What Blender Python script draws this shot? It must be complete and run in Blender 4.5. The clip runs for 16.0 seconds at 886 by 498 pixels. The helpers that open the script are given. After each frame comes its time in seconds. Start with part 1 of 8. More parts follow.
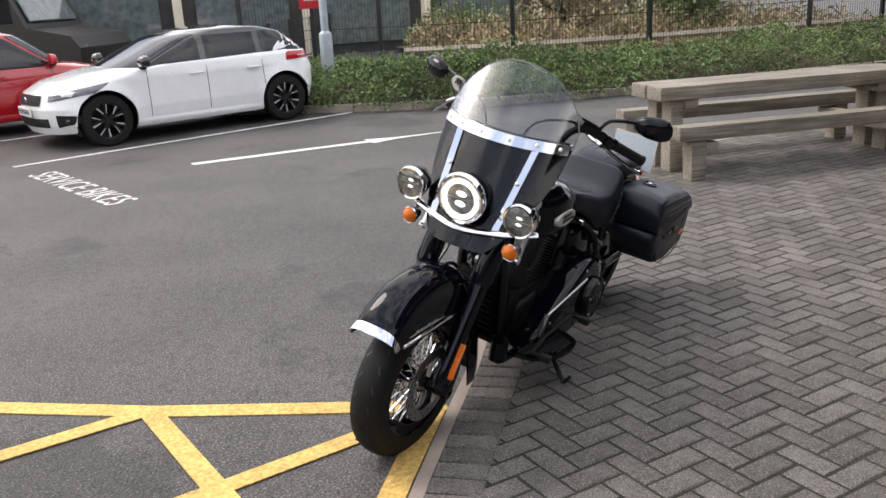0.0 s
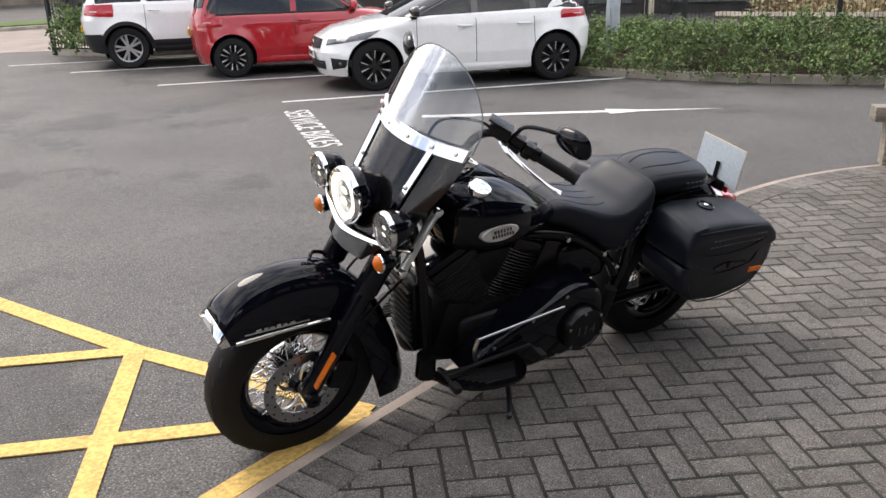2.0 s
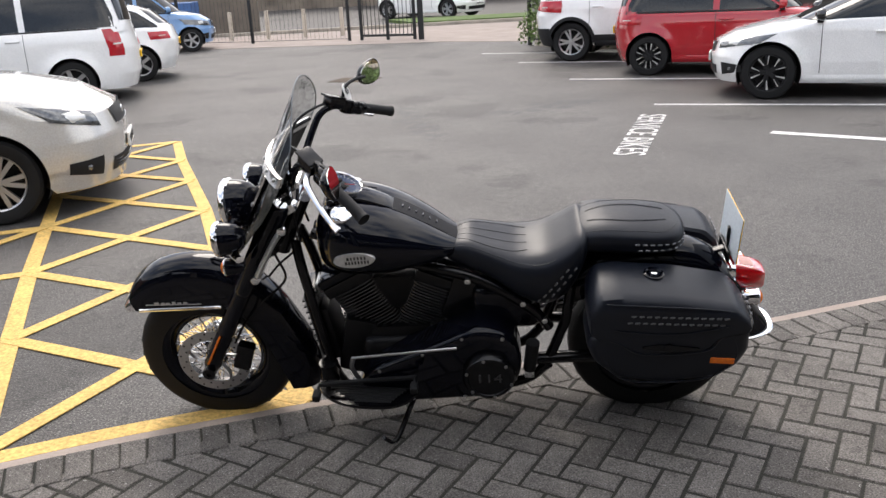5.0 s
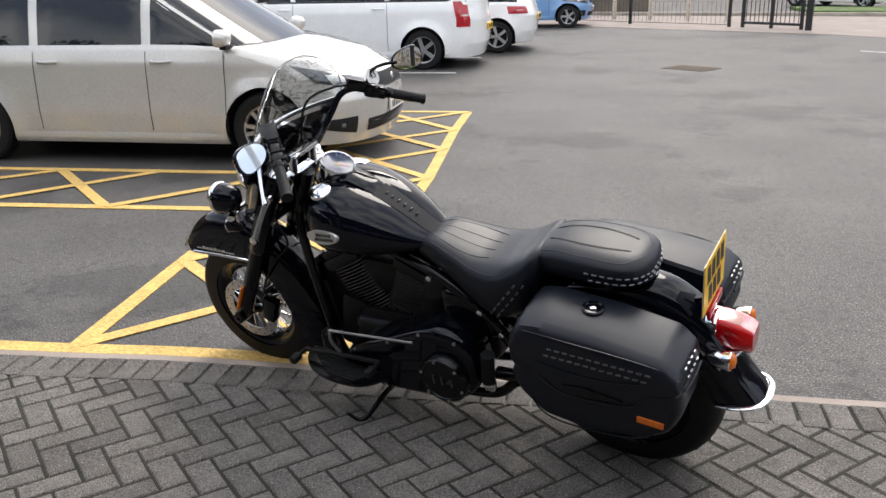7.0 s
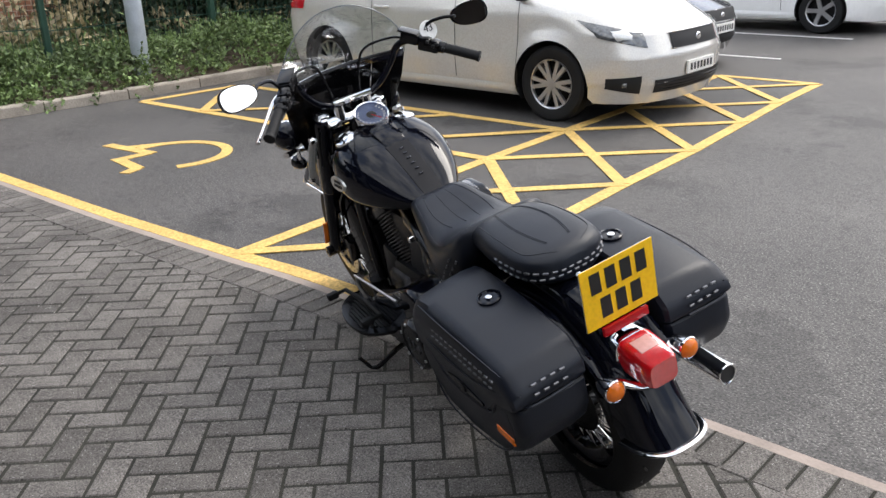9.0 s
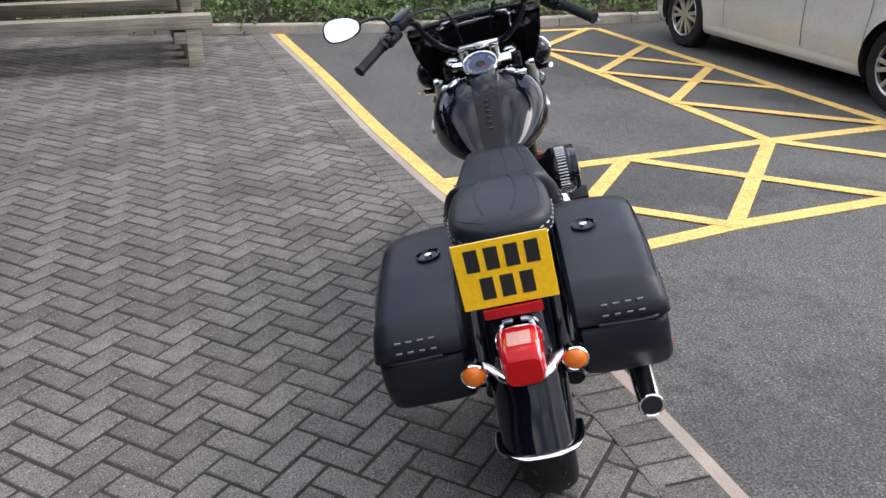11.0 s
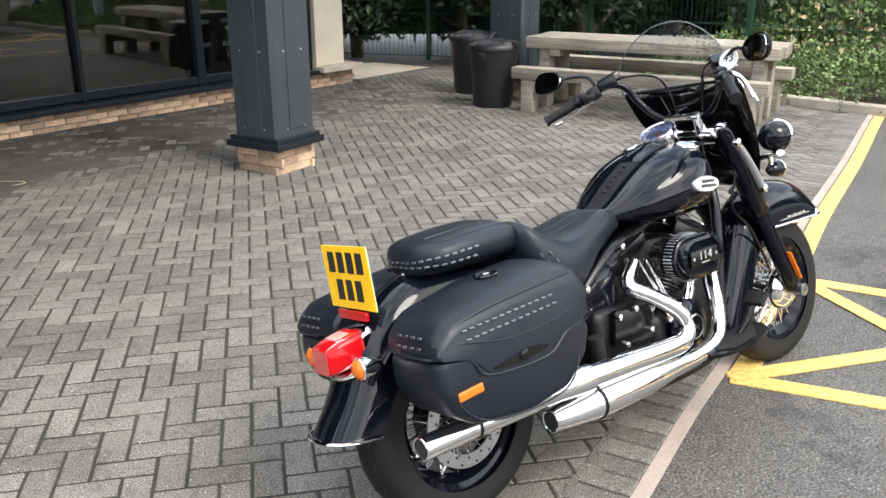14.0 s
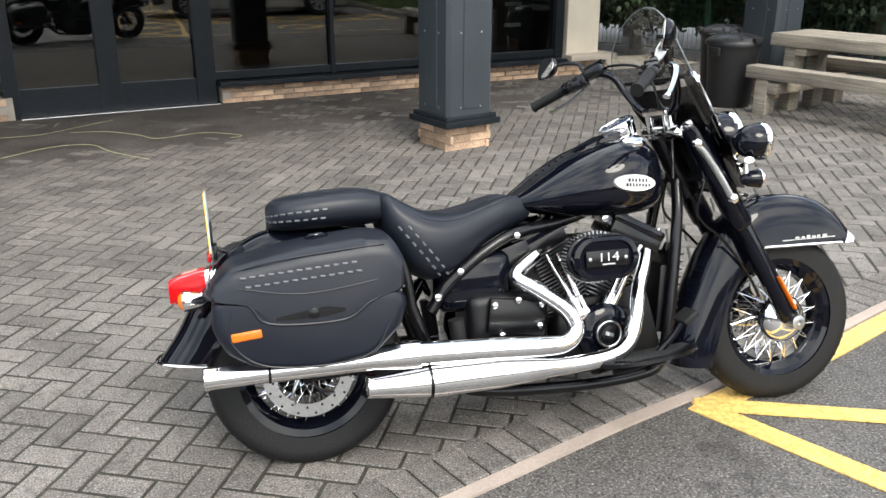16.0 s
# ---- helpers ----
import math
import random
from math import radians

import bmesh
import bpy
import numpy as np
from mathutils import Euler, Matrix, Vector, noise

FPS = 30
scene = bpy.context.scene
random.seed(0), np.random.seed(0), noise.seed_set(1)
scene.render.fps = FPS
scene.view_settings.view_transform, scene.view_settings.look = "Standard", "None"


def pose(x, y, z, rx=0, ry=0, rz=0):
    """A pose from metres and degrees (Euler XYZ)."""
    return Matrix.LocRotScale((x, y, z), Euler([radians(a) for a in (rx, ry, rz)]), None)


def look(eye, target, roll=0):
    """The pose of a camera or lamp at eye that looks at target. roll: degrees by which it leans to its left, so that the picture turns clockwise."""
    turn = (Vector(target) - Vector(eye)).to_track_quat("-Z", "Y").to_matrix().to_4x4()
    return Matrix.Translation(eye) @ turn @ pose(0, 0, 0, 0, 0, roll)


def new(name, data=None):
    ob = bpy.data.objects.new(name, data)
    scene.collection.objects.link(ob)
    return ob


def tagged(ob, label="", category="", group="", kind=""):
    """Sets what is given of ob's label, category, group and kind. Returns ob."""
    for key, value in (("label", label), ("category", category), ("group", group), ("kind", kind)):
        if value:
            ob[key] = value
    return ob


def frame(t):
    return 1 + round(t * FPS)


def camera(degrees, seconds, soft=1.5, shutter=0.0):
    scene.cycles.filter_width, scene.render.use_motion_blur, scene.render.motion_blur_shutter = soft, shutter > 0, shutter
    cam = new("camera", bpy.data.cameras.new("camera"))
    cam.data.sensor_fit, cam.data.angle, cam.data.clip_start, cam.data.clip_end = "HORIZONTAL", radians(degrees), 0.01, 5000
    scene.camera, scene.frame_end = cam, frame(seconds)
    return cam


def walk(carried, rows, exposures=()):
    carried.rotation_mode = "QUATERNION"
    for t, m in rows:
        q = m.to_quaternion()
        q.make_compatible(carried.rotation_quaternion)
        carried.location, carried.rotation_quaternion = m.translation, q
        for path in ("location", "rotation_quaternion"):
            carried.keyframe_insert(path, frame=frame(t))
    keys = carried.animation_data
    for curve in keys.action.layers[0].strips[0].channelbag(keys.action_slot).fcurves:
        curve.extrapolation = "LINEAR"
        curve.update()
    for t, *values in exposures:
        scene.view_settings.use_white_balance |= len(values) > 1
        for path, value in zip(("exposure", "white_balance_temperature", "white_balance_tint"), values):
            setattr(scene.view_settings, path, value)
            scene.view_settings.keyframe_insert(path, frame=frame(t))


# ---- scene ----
cam = camera(54.4, 16.0)
PATH = [
    (0, (4.201, 1.775, 1.675), (2.584, 0.749, 1.1), -3.1),
    (0.5, (3.871, 2.018, 1.655), (2.376, 0.827, 1.064), -3.0),
    (1, (3.56, 2.307, 1.644), (2.211, 0.958, 1.045), -2.3),
    (1.5, (3.22, 2.555, 1.67), (2.031, 1.07, 1.05), -1.6),
    (2, (2.815, 2.657, 1.676), (1.786, 1.067, 1.034), -1.5),
    (2.5, (2.48, 2.891, 1.663), (1.648, 1.182, 1.04), -1.8),
    (3, (2.153, 3.032, 1.705), (1.472, 1.265, 1.062), -0.9),
    (3.2, (2.009, 3.047, 1.687), (1.384, 1.259, 1.042), -0.9),
    (5.3, (0.388, 3.306, 1.752), (0.645, 1.422, 1.134), -2.7),
    (5.5, (0.213, 3.316, 1.747), (0.566, 1.446, 1.132), -2.3),
    (6, (-0.158, 3.254, 1.759), (0.41, 1.44, 1.136), -1.6),
    (6.5, (-0.442, 3.009, 1.749), (0.306, 1.263, 1.123), -1.4),
    (7, (-0.787, 2.793, 1.731), (0.177, 1.159, 1.098), -1.4),
    (7.5, (-1.05, 2.547, 1.717), (0.087, 1.043, 1.052), -1.3),
    (8, (-1.241, 2.216, 1.707), (0.06, 0.86, 1.023), -1.7),
    (8.5, (-1.593, 1.924, 1.697), (-0.11, 0.769, 1.014), -2.0),
    (9, (-1.815, 1.601, 1.678), (-0.176, 0.693, 0.978), -1.9),
    (9.2, (-1.881, 1.441, 1.661), (-0.192, 0.633, 0.956), -2.0),
    (11.3, (-2.163, 0.08, 1.693), (-0.345, 0.29, 0.887), 0.4),
    (11.5, (-2.166, -0.11, 1.695), (-0.368, 0.234, 0.89), 0.4),
    (12, (-2.095, -0.48, 1.674), (-0.373, 0.155, 0.877), 0.6),
    (12.5, (-1.97, -0.808, 1.683), (-0.341, 0.084, 0.942), 0.1),
    (13, (-1.929, -1.233, 1.676), (-0.438, -0.087, 0.994), -0.2),
    (13.5, (-1.764, -1.513, 1.662), (-0.418, -0.192, 0.996), -0.3),
    (14, (-1.464, -1.722, 1.666), (-0.271, -0.257, 1.01), -0.2),
    (14.5, (-1.188, -2.044, 1.654), (-0.188, -0.441, 0.997), -0.2),
    (15, (-0.885, -2.216, 1.634), (-0.035, -0.536, 0.96), -0.2),
    (15.5, (-0.542, -2.268, 1.633), (0.152, -0.519, 0.954), -0.1),
    (16, (-0.216, -2.484, 1.625), (0.29, -0.669, 0.953), 0.1),
]
walk(cam, [(t, look(eye, target, roll)) for t, eye, target, roll in PATH],
     [(0.0, 0.99, 6550, 12), (2.5, 1.08, 6600, 12), (6.0, 1.02, 6450, 11), (7.5, 1.02, 6400, 10), (9.0, 1.07, 6300, 10), (11.5, 1.2, 6080, 9), (12.5, 1.7, 6160, 7), (13.0, 1.86, 6300, 7), (14.0, 1.82, 6380, 6), (15.0, 1.74, 6400, 6), (16.0, 1.72, 6400, 6)])

# ---- world, sun and exposure ----
scene.view_settings.exposure = 0.95
world = bpy.data.worlds.new("sky")
scene.world = world
world.use_nodes = True
wn = world.node_tree.nodes
wl = world.node_tree.links
sky = wn.new("ShaderNodeTexSky")
sky.sky_type = "NISHITA"
sky.sun_disc = False
sky.sun_elevation = radians(48)
sky.sun_rotation = radians(168)
sky.air_density, sky.dust_density, sky.ozone_density = 1.0, 4.0, 1.0
# thin cloud whitens the sky and breaks it into bright and duller parts
wtc = wn.new("ShaderNodeTexCoord")
wnoise = wn.new("ShaderNodeTexNoise")
wnoise.inputs["Scale"].default_value = 3.2
wnoise.inputs["Detail"].default_value = 5
wl.new(wtc.outputs["Generated"], wnoise.inputs["Vector"])
wramp = wn.new("ShaderNodeValToRGB")
wramp.color_ramp.elements[0].position, wramp.color_ramp.elements[1].position = 0.4, 0.6
wramp.color_ramp.elements[0].color = (2.7, 3.2, 4.2, 1)
wramp.color_ramp.elements[1].color = (11.0, 10.7, 10.3, 1)
wl.new(wnoise.outputs["Fac"], wramp.inputs["Fac"])
wmix = wn.new("ShaderNodeMix")
wmix.data_type = "RGBA"
wmix.inputs["Factor"].default_value = 0.78
wl.new(sky.outputs["Color"], wmix.inputs["A"])
wl.new(wramp.outputs["Color"], wmix.inputs["B"])
wl.new(wmix.outputs["Result"], wn["Background"].inputs["Color"])
wn["Background"].inputs["Strength"].default_value = 0.13
sun_data = bpy.data.lights.new("sun", "SUN")
sun_data.energy, sun_data.angle, sun_data.color = 0.9, radians(24), (1.0, 0.93, 0.84)
sun = new("sun", sun_data)
sun.matrix_world = look((0, 0, 30), (-5, 24, 0))


# ---- materials ----
def mk(name, col, rough=0.5, metal=0.0, var=0.12, scale=6.0, bump=0.0, bscale=80.0, coat=0.0, spec=0.5, fine=0.08, rvar=0.0):
    """A surface: a base colour that varies at two scales, a roughness and a fine relief."""
    m = bpy.data.materials.new(name)
    m.use_nodes = True
    nt = m.node_tree
    bs = nt.nodes["Principled BSDF"]
    bs.inputs["Roughness"].default_value, bs.inputs["Metallic"].default_value = rough, metal
    bs.inputs["Coat Weight"].default_value = coat
    bs.inputs["Coat Roughness"].default_value = 0.03
    bs.inputs["Specular IOR Level"].default_value = spec
    tc = nt.nodes.new("ShaderNodeTexCoord")
    a = nt.nodes.new("ShaderNodeTexNoise")
    a.inputs["Scale"].default_value, a.inputs["Detail"].default_value = scale, 4
    b = nt.nodes.new("ShaderNodeTexNoise")
    b.inputs["Scale"].default_value, b.inputs["Detail"].default_value = bscale, 2
    nt.links.new(tc.outputs["Object"], a.inputs["Vector"])
    nt.links.new(tc.outputs["Object"], b.inputs["Vector"])
    va = nt.nodes.new("ShaderNodeMapRange")
    va.inputs["To Min"].default_value, va.inputs["To Max"].default_value = 1 - var, 1 + var
    va.inputs["From Min"].default_value, va.inputs["From Max"].default_value = 0.3, 0.7
    vb = nt.nodes.new("ShaderNodeMapRange")
    vb.inputs["To Min"].default_value, vb.inputs["To Max"].default_value = 1 - fine, 1 + fine
    vb.inputs["From Min"].default_value, vb.inputs["From Max"].default_value = 0.3, 0.7
    nt.links.new(a.outputs["Fac"], va.inputs["Value"])
    nt.links.new(b.outputs["Fac"], vb.inputs["Value"])
    mu = nt.nodes.new("ShaderNodeMath")
    mu.operation = "MULTIPLY"
    nt.links.new(va.outputs["Result"], mu.inputs[0])
    nt.links.new(vb.outputs["Result"], mu.inputs[1])
    sc = nt.nodes.new("ShaderNodeVectorMath")
    sc.operation = "SCALE"
    sc.inputs[0].default_value = col[:3]
    nt.links.new(mu.outputs[0], sc.inputs["Scale"])
    nt.links.new(sc.outputs["Vector"], bs.inputs["Base Color"])
    if rvar:
        rr = nt.nodes.new("ShaderNodeMapRange")
        rr.inputs["From Min"].default_value, rr.inputs["From Max"].default_value = 0.3, 0.7
        rr.inputs["To Min"].default_value, rr.inputs["To Max"].default_value = max(0.02, rough - rvar), rough + rvar
        nt.links.new(a.outputs["Fac"], rr.inputs["Value"])
        nt.links.new(rr.outputs["Result"], bs.inputs["Roughness"])
    if bump:
        bp = nt.nodes.new("ShaderNodeBump")
        bp.inputs["Strength"].default_value, bp.inputs["Distance"].default_value = bump, 0.004
        nt.links.new(b.outputs["Fac"], bp.inputs["Height"])
        nt.links.new(bp.outputs["Normal"], bs.inputs["Normal"])
    return m


def glow(name, col, strength, rough=0.3):
    m = mk(name, col, rough)
    bs = m.node_tree.nodes["Principled BSDF"]
    bs.inputs["Emission Color"].default_value = (*col[:3], 1)
    bs.inputs["Emission Strength"].default_value = strength
    return m


def clear(name, col=(1, 1, 1), rough=0.0, ior=1.45, alpha=0.12):
    """A thin clear sheet: mostly see-through, with a mirror gloss on it."""
    m = bpy.data.materials.new(name)
    m.use_nodes = True
    nt = m.node_tree
    nt.nodes.remove(nt.nodes["Principled BSDF"])
    tr = nt.nodes.new("ShaderNodeBsdfTransparent")
    tr.inputs["Color"].default_value = (*col, 1)
    gl = nt.nodes.new("ShaderNodeBsdfGlossy")
    gl.inputs["Roughness"].default_value = rough
    fr = nt.nodes.new("ShaderNodeFresnel")
    fr.inputs["IOR"].default_value = ior
    ad = nt.nodes.new("ShaderNodeMath")
    ad.operation, ad.use_clamp = "ADD", True
    ad.inputs[1].default_value = alpha
    mx = nt.nodes.new("ShaderNodeMixShader")
    nt.links.new(fr.outputs["Fac"], ad.inputs[0])
    nt.links.new(ad.outputs[0], mx.inputs["Fac"])
    nt.links.new(tr.outputs[0], mx.inputs[1])
    nt.links.new(gl.outputs[0], mx.inputs[2])
    nt.links.new(mx.outputs[0], nt.nodes["Material Output"].inputs["Surface"])
    return m


def piece_random(m, amount=0.25):
    """Lets single pieces of one kind differ in shade."""
    nt = m.node_tree
    bs = nt.nodes["Principled BSDF"]
    src = bs.inputs["Base Color"].links[0].from_socket
    oi = nt.nodes.new("ShaderNodeObjectInfo")
    ge = nt.nodes.new("ShaderNodeNewGeometry")
    ad = nt.nodes.new("ShaderNodeMath")
    ad.operation = "ADD"
    nt.links.new(oi.outputs["Random"], ad.inputs[0])
    nt.links.new(ge.outputs["Random Per Island"], ad.inputs[1])
    fr = nt.nodes.new("ShaderNodeMath")
    fr.operation = "FRACT"
    nt.links.new(ad.outputs[0], fr.inputs[0])
    mr = nt.nodes.new("ShaderNodeMapRange")
    mr.inputs["To Min"].default_value, mr.inputs["To Max"].default_value = 1 - amount, 1 + amount
    nt.links.new(fr.outputs[0], mr.inputs["Value"])
    sc = nt.nodes.new("ShaderNodeVectorMath")
    sc.operation = "SCALE"
    nt.links.new(src, sc.inputs[0])
    nt.links.new(mr.outputs["Result"], sc.inputs["Scale"])
    nt.links.new(sc.outputs["Vector"], bs.inputs["Base Color"])
    return m


def speckle(m, col, scale=220.0, limit=0.72):
    """Light chips of stone in a darker ground."""
    nt = m.node_tree
    bs = nt.nodes["Principled BSDF"]
    src = bs.inputs["Base Color"].links[0].from_socket
    tc = nt.nodes.new("ShaderNodeTexCoord")
    vo = nt.nodes.new("ShaderNodeTexNoise")
    vo.inputs["Scale"].default_value, vo.inputs["Detail"].default_value = scale, 1
    nt.links.new(tc.outputs["Object"], vo.inputs["Vector"])
    st = nt.nodes.new("ShaderNodeMapRange")
    st.inputs["From Min"].default_value, st.inputs["From Max"].default_value = limit, limit + 0.05
    nt.links.new(vo.outputs["Fac"], st.inputs["Value"])
    mx = nt.nodes.new("ShaderNodeMix")
    mx.data_type = "RGBA"
    mx.inputs["B"].default_value = (*col, 1)
    nt.links.new(st.outputs["Result"], mx.inputs["Factor"])
    nt.links.new(src, mx.inputs["A"])
    nt.links.new(mx.outputs["Result"], bs.inputs["Base Color"])
    return m


M = {}
M["tarmac"] = speckle(mk("tarmac", (0.076, 0.0705, 0.066), 0.65, var=0.24, scale=0.9, bump=0.9, bscale=95, fine=0.8), (0.25, 0.24, 0.222), 105, 0.63)


def stains(m, scale, limit, dark):
    """Old damp and oil marks with soft edges."""
    nt = m.node_tree
    bs = nt.nodes["Principled BSDF"]
    src = bs.inputs["Base Color"].links[0].from_socket
    tc = nt.nodes.new("ShaderNodeTexCoord")
    no = nt.nodes.new("ShaderNodeTexNoise")
    no.inputs["Scale"].default_value, no.inputs["Detail"].default_value = scale, 7
    no.inputs["Roughness"].default_value = 0.62
    nt.links.new(tc.outputs["Object"], no.inputs["Vector"])
    st = nt.nodes.new("ShaderNodeMapRange")
    st.inputs["From Min"].default_value, st.inputs["From Max"].default_value = limit, limit + 0.04
    st.inputs["To Min"].default_value, st.inputs["To Max"].default_value = 1.0, dark
    nt.links.new(no.outputs["Fac"], st.inputs["Value"])
    sc = nt.nodes.new("ShaderNodeVectorMath")
    sc.operation = "SCALE"
    nt.links.new(src, sc.inputs[0])
    nt.links.new(st.outputs["Result"], sc.inputs["Scale"])
    nt.links.new(sc.outputs["Vector"], bs.inputs["Base Color"])
    return m


stains(M["tarmac"], 0.5, 0.56, 0.66)
stains(M["tarmac"], 16, 0.54, 0.74)
M["paver"] = speckle(piece_random(mk("paver", (0.15, 0.138, 0.126), 0.8, var=0.26, scale=2.2, bump=0.45, bscale=150, fine=0.55), 0.2), (0.36, 0.35, 0.335), 120, 0.7)
M["joint"] = mk("joint", (0.028, 0.027, 0.02), 0.95, var=0.5, scale=3, bump=0.6, fine=0.3)
stains(M["paver"], 1.1, 0.57, 0.78)
stains(M["paver"], 22, 0.56, 0.8)
M["tarmac"].node_tree.nodes["Principled BSDF"].inputs["Specular IOR Level"].default_value = 0.42
M["paver"].node_tree.nodes["Principled BSDF"].inputs["Specular IOR Level"].default_value = 0.15
M["edging"] = mk("edging", (0.34, 0.28, 0.24), 0.9, var=0.15, scale=4, bump=0.4)
M["kerb"] = mk("kerb", (0.4, 0.35, 0.29), 0.9, var=0.25, scale=3, bump=0.5, fine=0.2)
M["yellow"] = mk("yellow", (0.66, 0.43, 0.125), 0.75, var=0.12, scale=5, bump=0.4, fine=0.28, bscale=60)
M["white_line"] = mk("white_line", (0.62, 0.6, 0.58), 0.75, var=0.15, scale=6, bump=0.4, fine=0.25, bscale=50)
M["gloss_black"] = mk("gloss_black", (0.003, 0.0035, 0.007), 0.05, coat=0.15, spec=0.22, var=0.1, fine=0.0)
M["satin_black"] = mk("satin_black", (0.004, 0.004, 0.005), 0.22, var=0.1, spec=0.34)
M["cast_black"] = mk("cast_black", (0.004, 0.004, 0.005), 0.4, spec=0.28, var=0.2, bump=0.15, bscale=300)
M["rubber"] = mk("rubber", (0.006, 0.006, 0.0065), 0.65, spec=0.35, var=0.2, bump=0.3, bscale=120)
M["leather"] = mk("leather", (0.007, 0.009, 0.015), 0.39, spec=0.34, var=0.12, bump=0.1, bscale=420, fine=0.1, rvar=0.06)
M["chrome"] = mk("chrome", (0.86, 0.86, 0.87), 0.06, metal=1.0, var=0.03, fine=0.02)
M["steel"] = mk("steel", (0.5, 0.5, 0.5), 0.28, metal=1.0, var=0.1, bump=0.05)
M["alloy"] = mk("alloy", (0.55, 0.55, 0.56), 0.3, metal=0.9, var=0.08)
# faint glow added; reflectors and the dial needle carry it without being lamps
M["amber"] = glow("amber", (0.62, 0.14, 0.01), 0.04, 0.15)
M["red_lens"] = glow("red_lens", (0.36, 0.004, 0.008), 0.04, 0.06)
M["lamp_lens"] = mk("lamp_lens", (0.5, 0.5, 0.5), 0.08, metal=0.7, var=0.5, scale=40)
M["lamp_on"] = glow("lamp_on", (1.0, 0.97, 0.88), 1.1)
M["screen"] = clear("screen", (0.82, 0.84, 0.85), 0.01, 1.32, 0.06)
M["screen_edge"] = mk("screen_edge", (0.14, 0.15, 0.16), 0.2, var=0.05)
M["fin"] = mk("fin", (0.13, 0.13, 0.135), 0.32, metal=0.85, var=0.15)
M["straw"] = mk("straw", (0.24, 0.19, 0.1), 0.95, var=0.45, scale=1.3, bump=0.8, bscale=40, fine=0.4)
M["smoked"] = mk("smoked", (0.006, 0.006, 0.007), 0.06, var=0.0, coat=0.6)
M["plate_yellow"] = mk("plate_yellow", (1.0, 0.58, 0.004), 0.35, var=0.03)
M["plate_white"] = mk("plate_white", (0.62, 0.68, 0.72), 0.5, var=0.04)
M["ink"] = mk("ink", (0.012, 0.012, 0.012), 0.5)
M["silver"] = mk("silver", (0.62, 0.62, 0.6), 0.3, metal=0.6, var=0.05)
M["mirror"] = mk("mirror", (0.9, 0.9, 0.9), 0.01, metal=1.0, var=0.0, fine=0.0)
M["dial"] = mk("dial", (0.12, 0.15, 0.26), 0.2, var=0.2, scale=30)
M["paper_white"] = mk("paper_white", (0.78, 0.77, 0.74), 0.5, var=0.03)
M["brick"] = piece_random(mk("brick", (0.43, 0.3, 0.205), 0.9, var=0.3, scale=9, bump=0.6, fine=0.3), 0.34)
M["mortar"] = mk("mortar", (0.32, 0.29, 0.25), 0.95, var=0.15, bump=0.4)
M["frame_grey"] = mk("frame_grey", (0.012, 0.015, 0.019), 0.4, spec=0.22, var=0.12)
M["clad"] = mk("clad", (0.038, 0.046, 0.054), 0.38, metal=0.0, var=0.15, scale=2)
M["cream"] = mk("cream", (0.72, 0.64, 0.5), 0.75, var=0.05, scale=3, bump=0.1)
M["stone"] = mk("stone", (0.5, 0.44, 0.36), 0.85, var=0.1, bump=0.3)
M["shop_glass"] = clear("shop_glass", (0.5, 0.53, 0.54), 0.0, 1.5, 0.06)
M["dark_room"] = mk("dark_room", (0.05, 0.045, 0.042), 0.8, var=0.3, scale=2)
# floor colour is raised to stand in for the lit shop interior
M["wood_floor"] = mk("wood_floor", (0.5, 0.3, 0.15), 0.5, var=0.2, scale=4)
M["timber"] = None
M["bin"] = mk("bin", (0.012, 0.012, 0.013), 0.45, var=0.25, bump=0.2, bscale=40)
M["fence"] = mk("fence", (0.01, 0.011, 0.012), 0.5, var=0.2)
M["green_post"] = mk("green_post", (0.012, 0.05, 0.03), 0.5)
M["post_grey"] = mk("post_grey", (0.42, 0.46, 0.5), 0.45, metal=0.4, var=0.12)
M["soil"] = mk("soil", (0.07, 0.05, 0.032), 0.95, var=0.4, scale=2, bump=0.8, bscale=30, fine=0.3)
M["leaf"] = piece_random(mk("leaf", (0.13, 0.185, 0.062), 0.6, var=0.45, scale=1.6, fine=0.2), 0.55)
M["leaf_dry"] = piece_random(mk("leaf_dry", (0.32, 0.26, 0.15), 0.75, var=0.3, scale=0.9, fine=0.2), 0.5)
M["leaf_dark"] = piece_random(mk("leaf_dark", (0.03, 0.05, 0.022), 0.6, var=0.4, scale=1.2, fine=0.2), 0.55)
M["bark"] = mk("bark", (0.08, 0.06, 0.04), 0.9, var=0.3, bump=0.8, bscale=30)
M["grass"] = mk("grass", (0.09, 0.14, 0.035), 0.9, var=0.3, scale=3, bump=0.8, bscale=60, fine=0.3)
M["car_white"] = mk("car_white", (0.87, 0.87, 0.86), 0.25, coat=1.0, var=0.02)
M["car_red"] = mk("car_red", (0.4, 0.008, 0.016), 0.25, coat=1.0, var=0.03)
M["car_silver"] = mk("car_silver", (0.62, 0.6, 0.56), 0.26, metal=0.35, coat=1.0, var=0.02)
M["car_blue"] = mk("car_blue", (0.15, 0.3, 0.55), 0.3, coat=1.0, var=0.02)
M["car_black"] = mk("car_black", (0.012, 0.012, 0.014), 0.2, coat=1.0, var=0.03)
M["van_brown"] = mk("van_brown", (0.012, 0.009, 0.007), 0.4, var=0.1)
M["glass_dark"] = mk("glass_dark", (0.012, 0.014, 0.016), 0.02, var=0.1)
M["lamp_dark"] = mk("lamp_dark", (0.12, 0.125, 0.13), 0.06, metal=0.4, var=0.5, scale=30, coat=1.0)
M["tail_red"] = mk("tail_red", (0.42, 0.01, 0.02), 0.12, var=0.15, scale=20, coat=0.6)
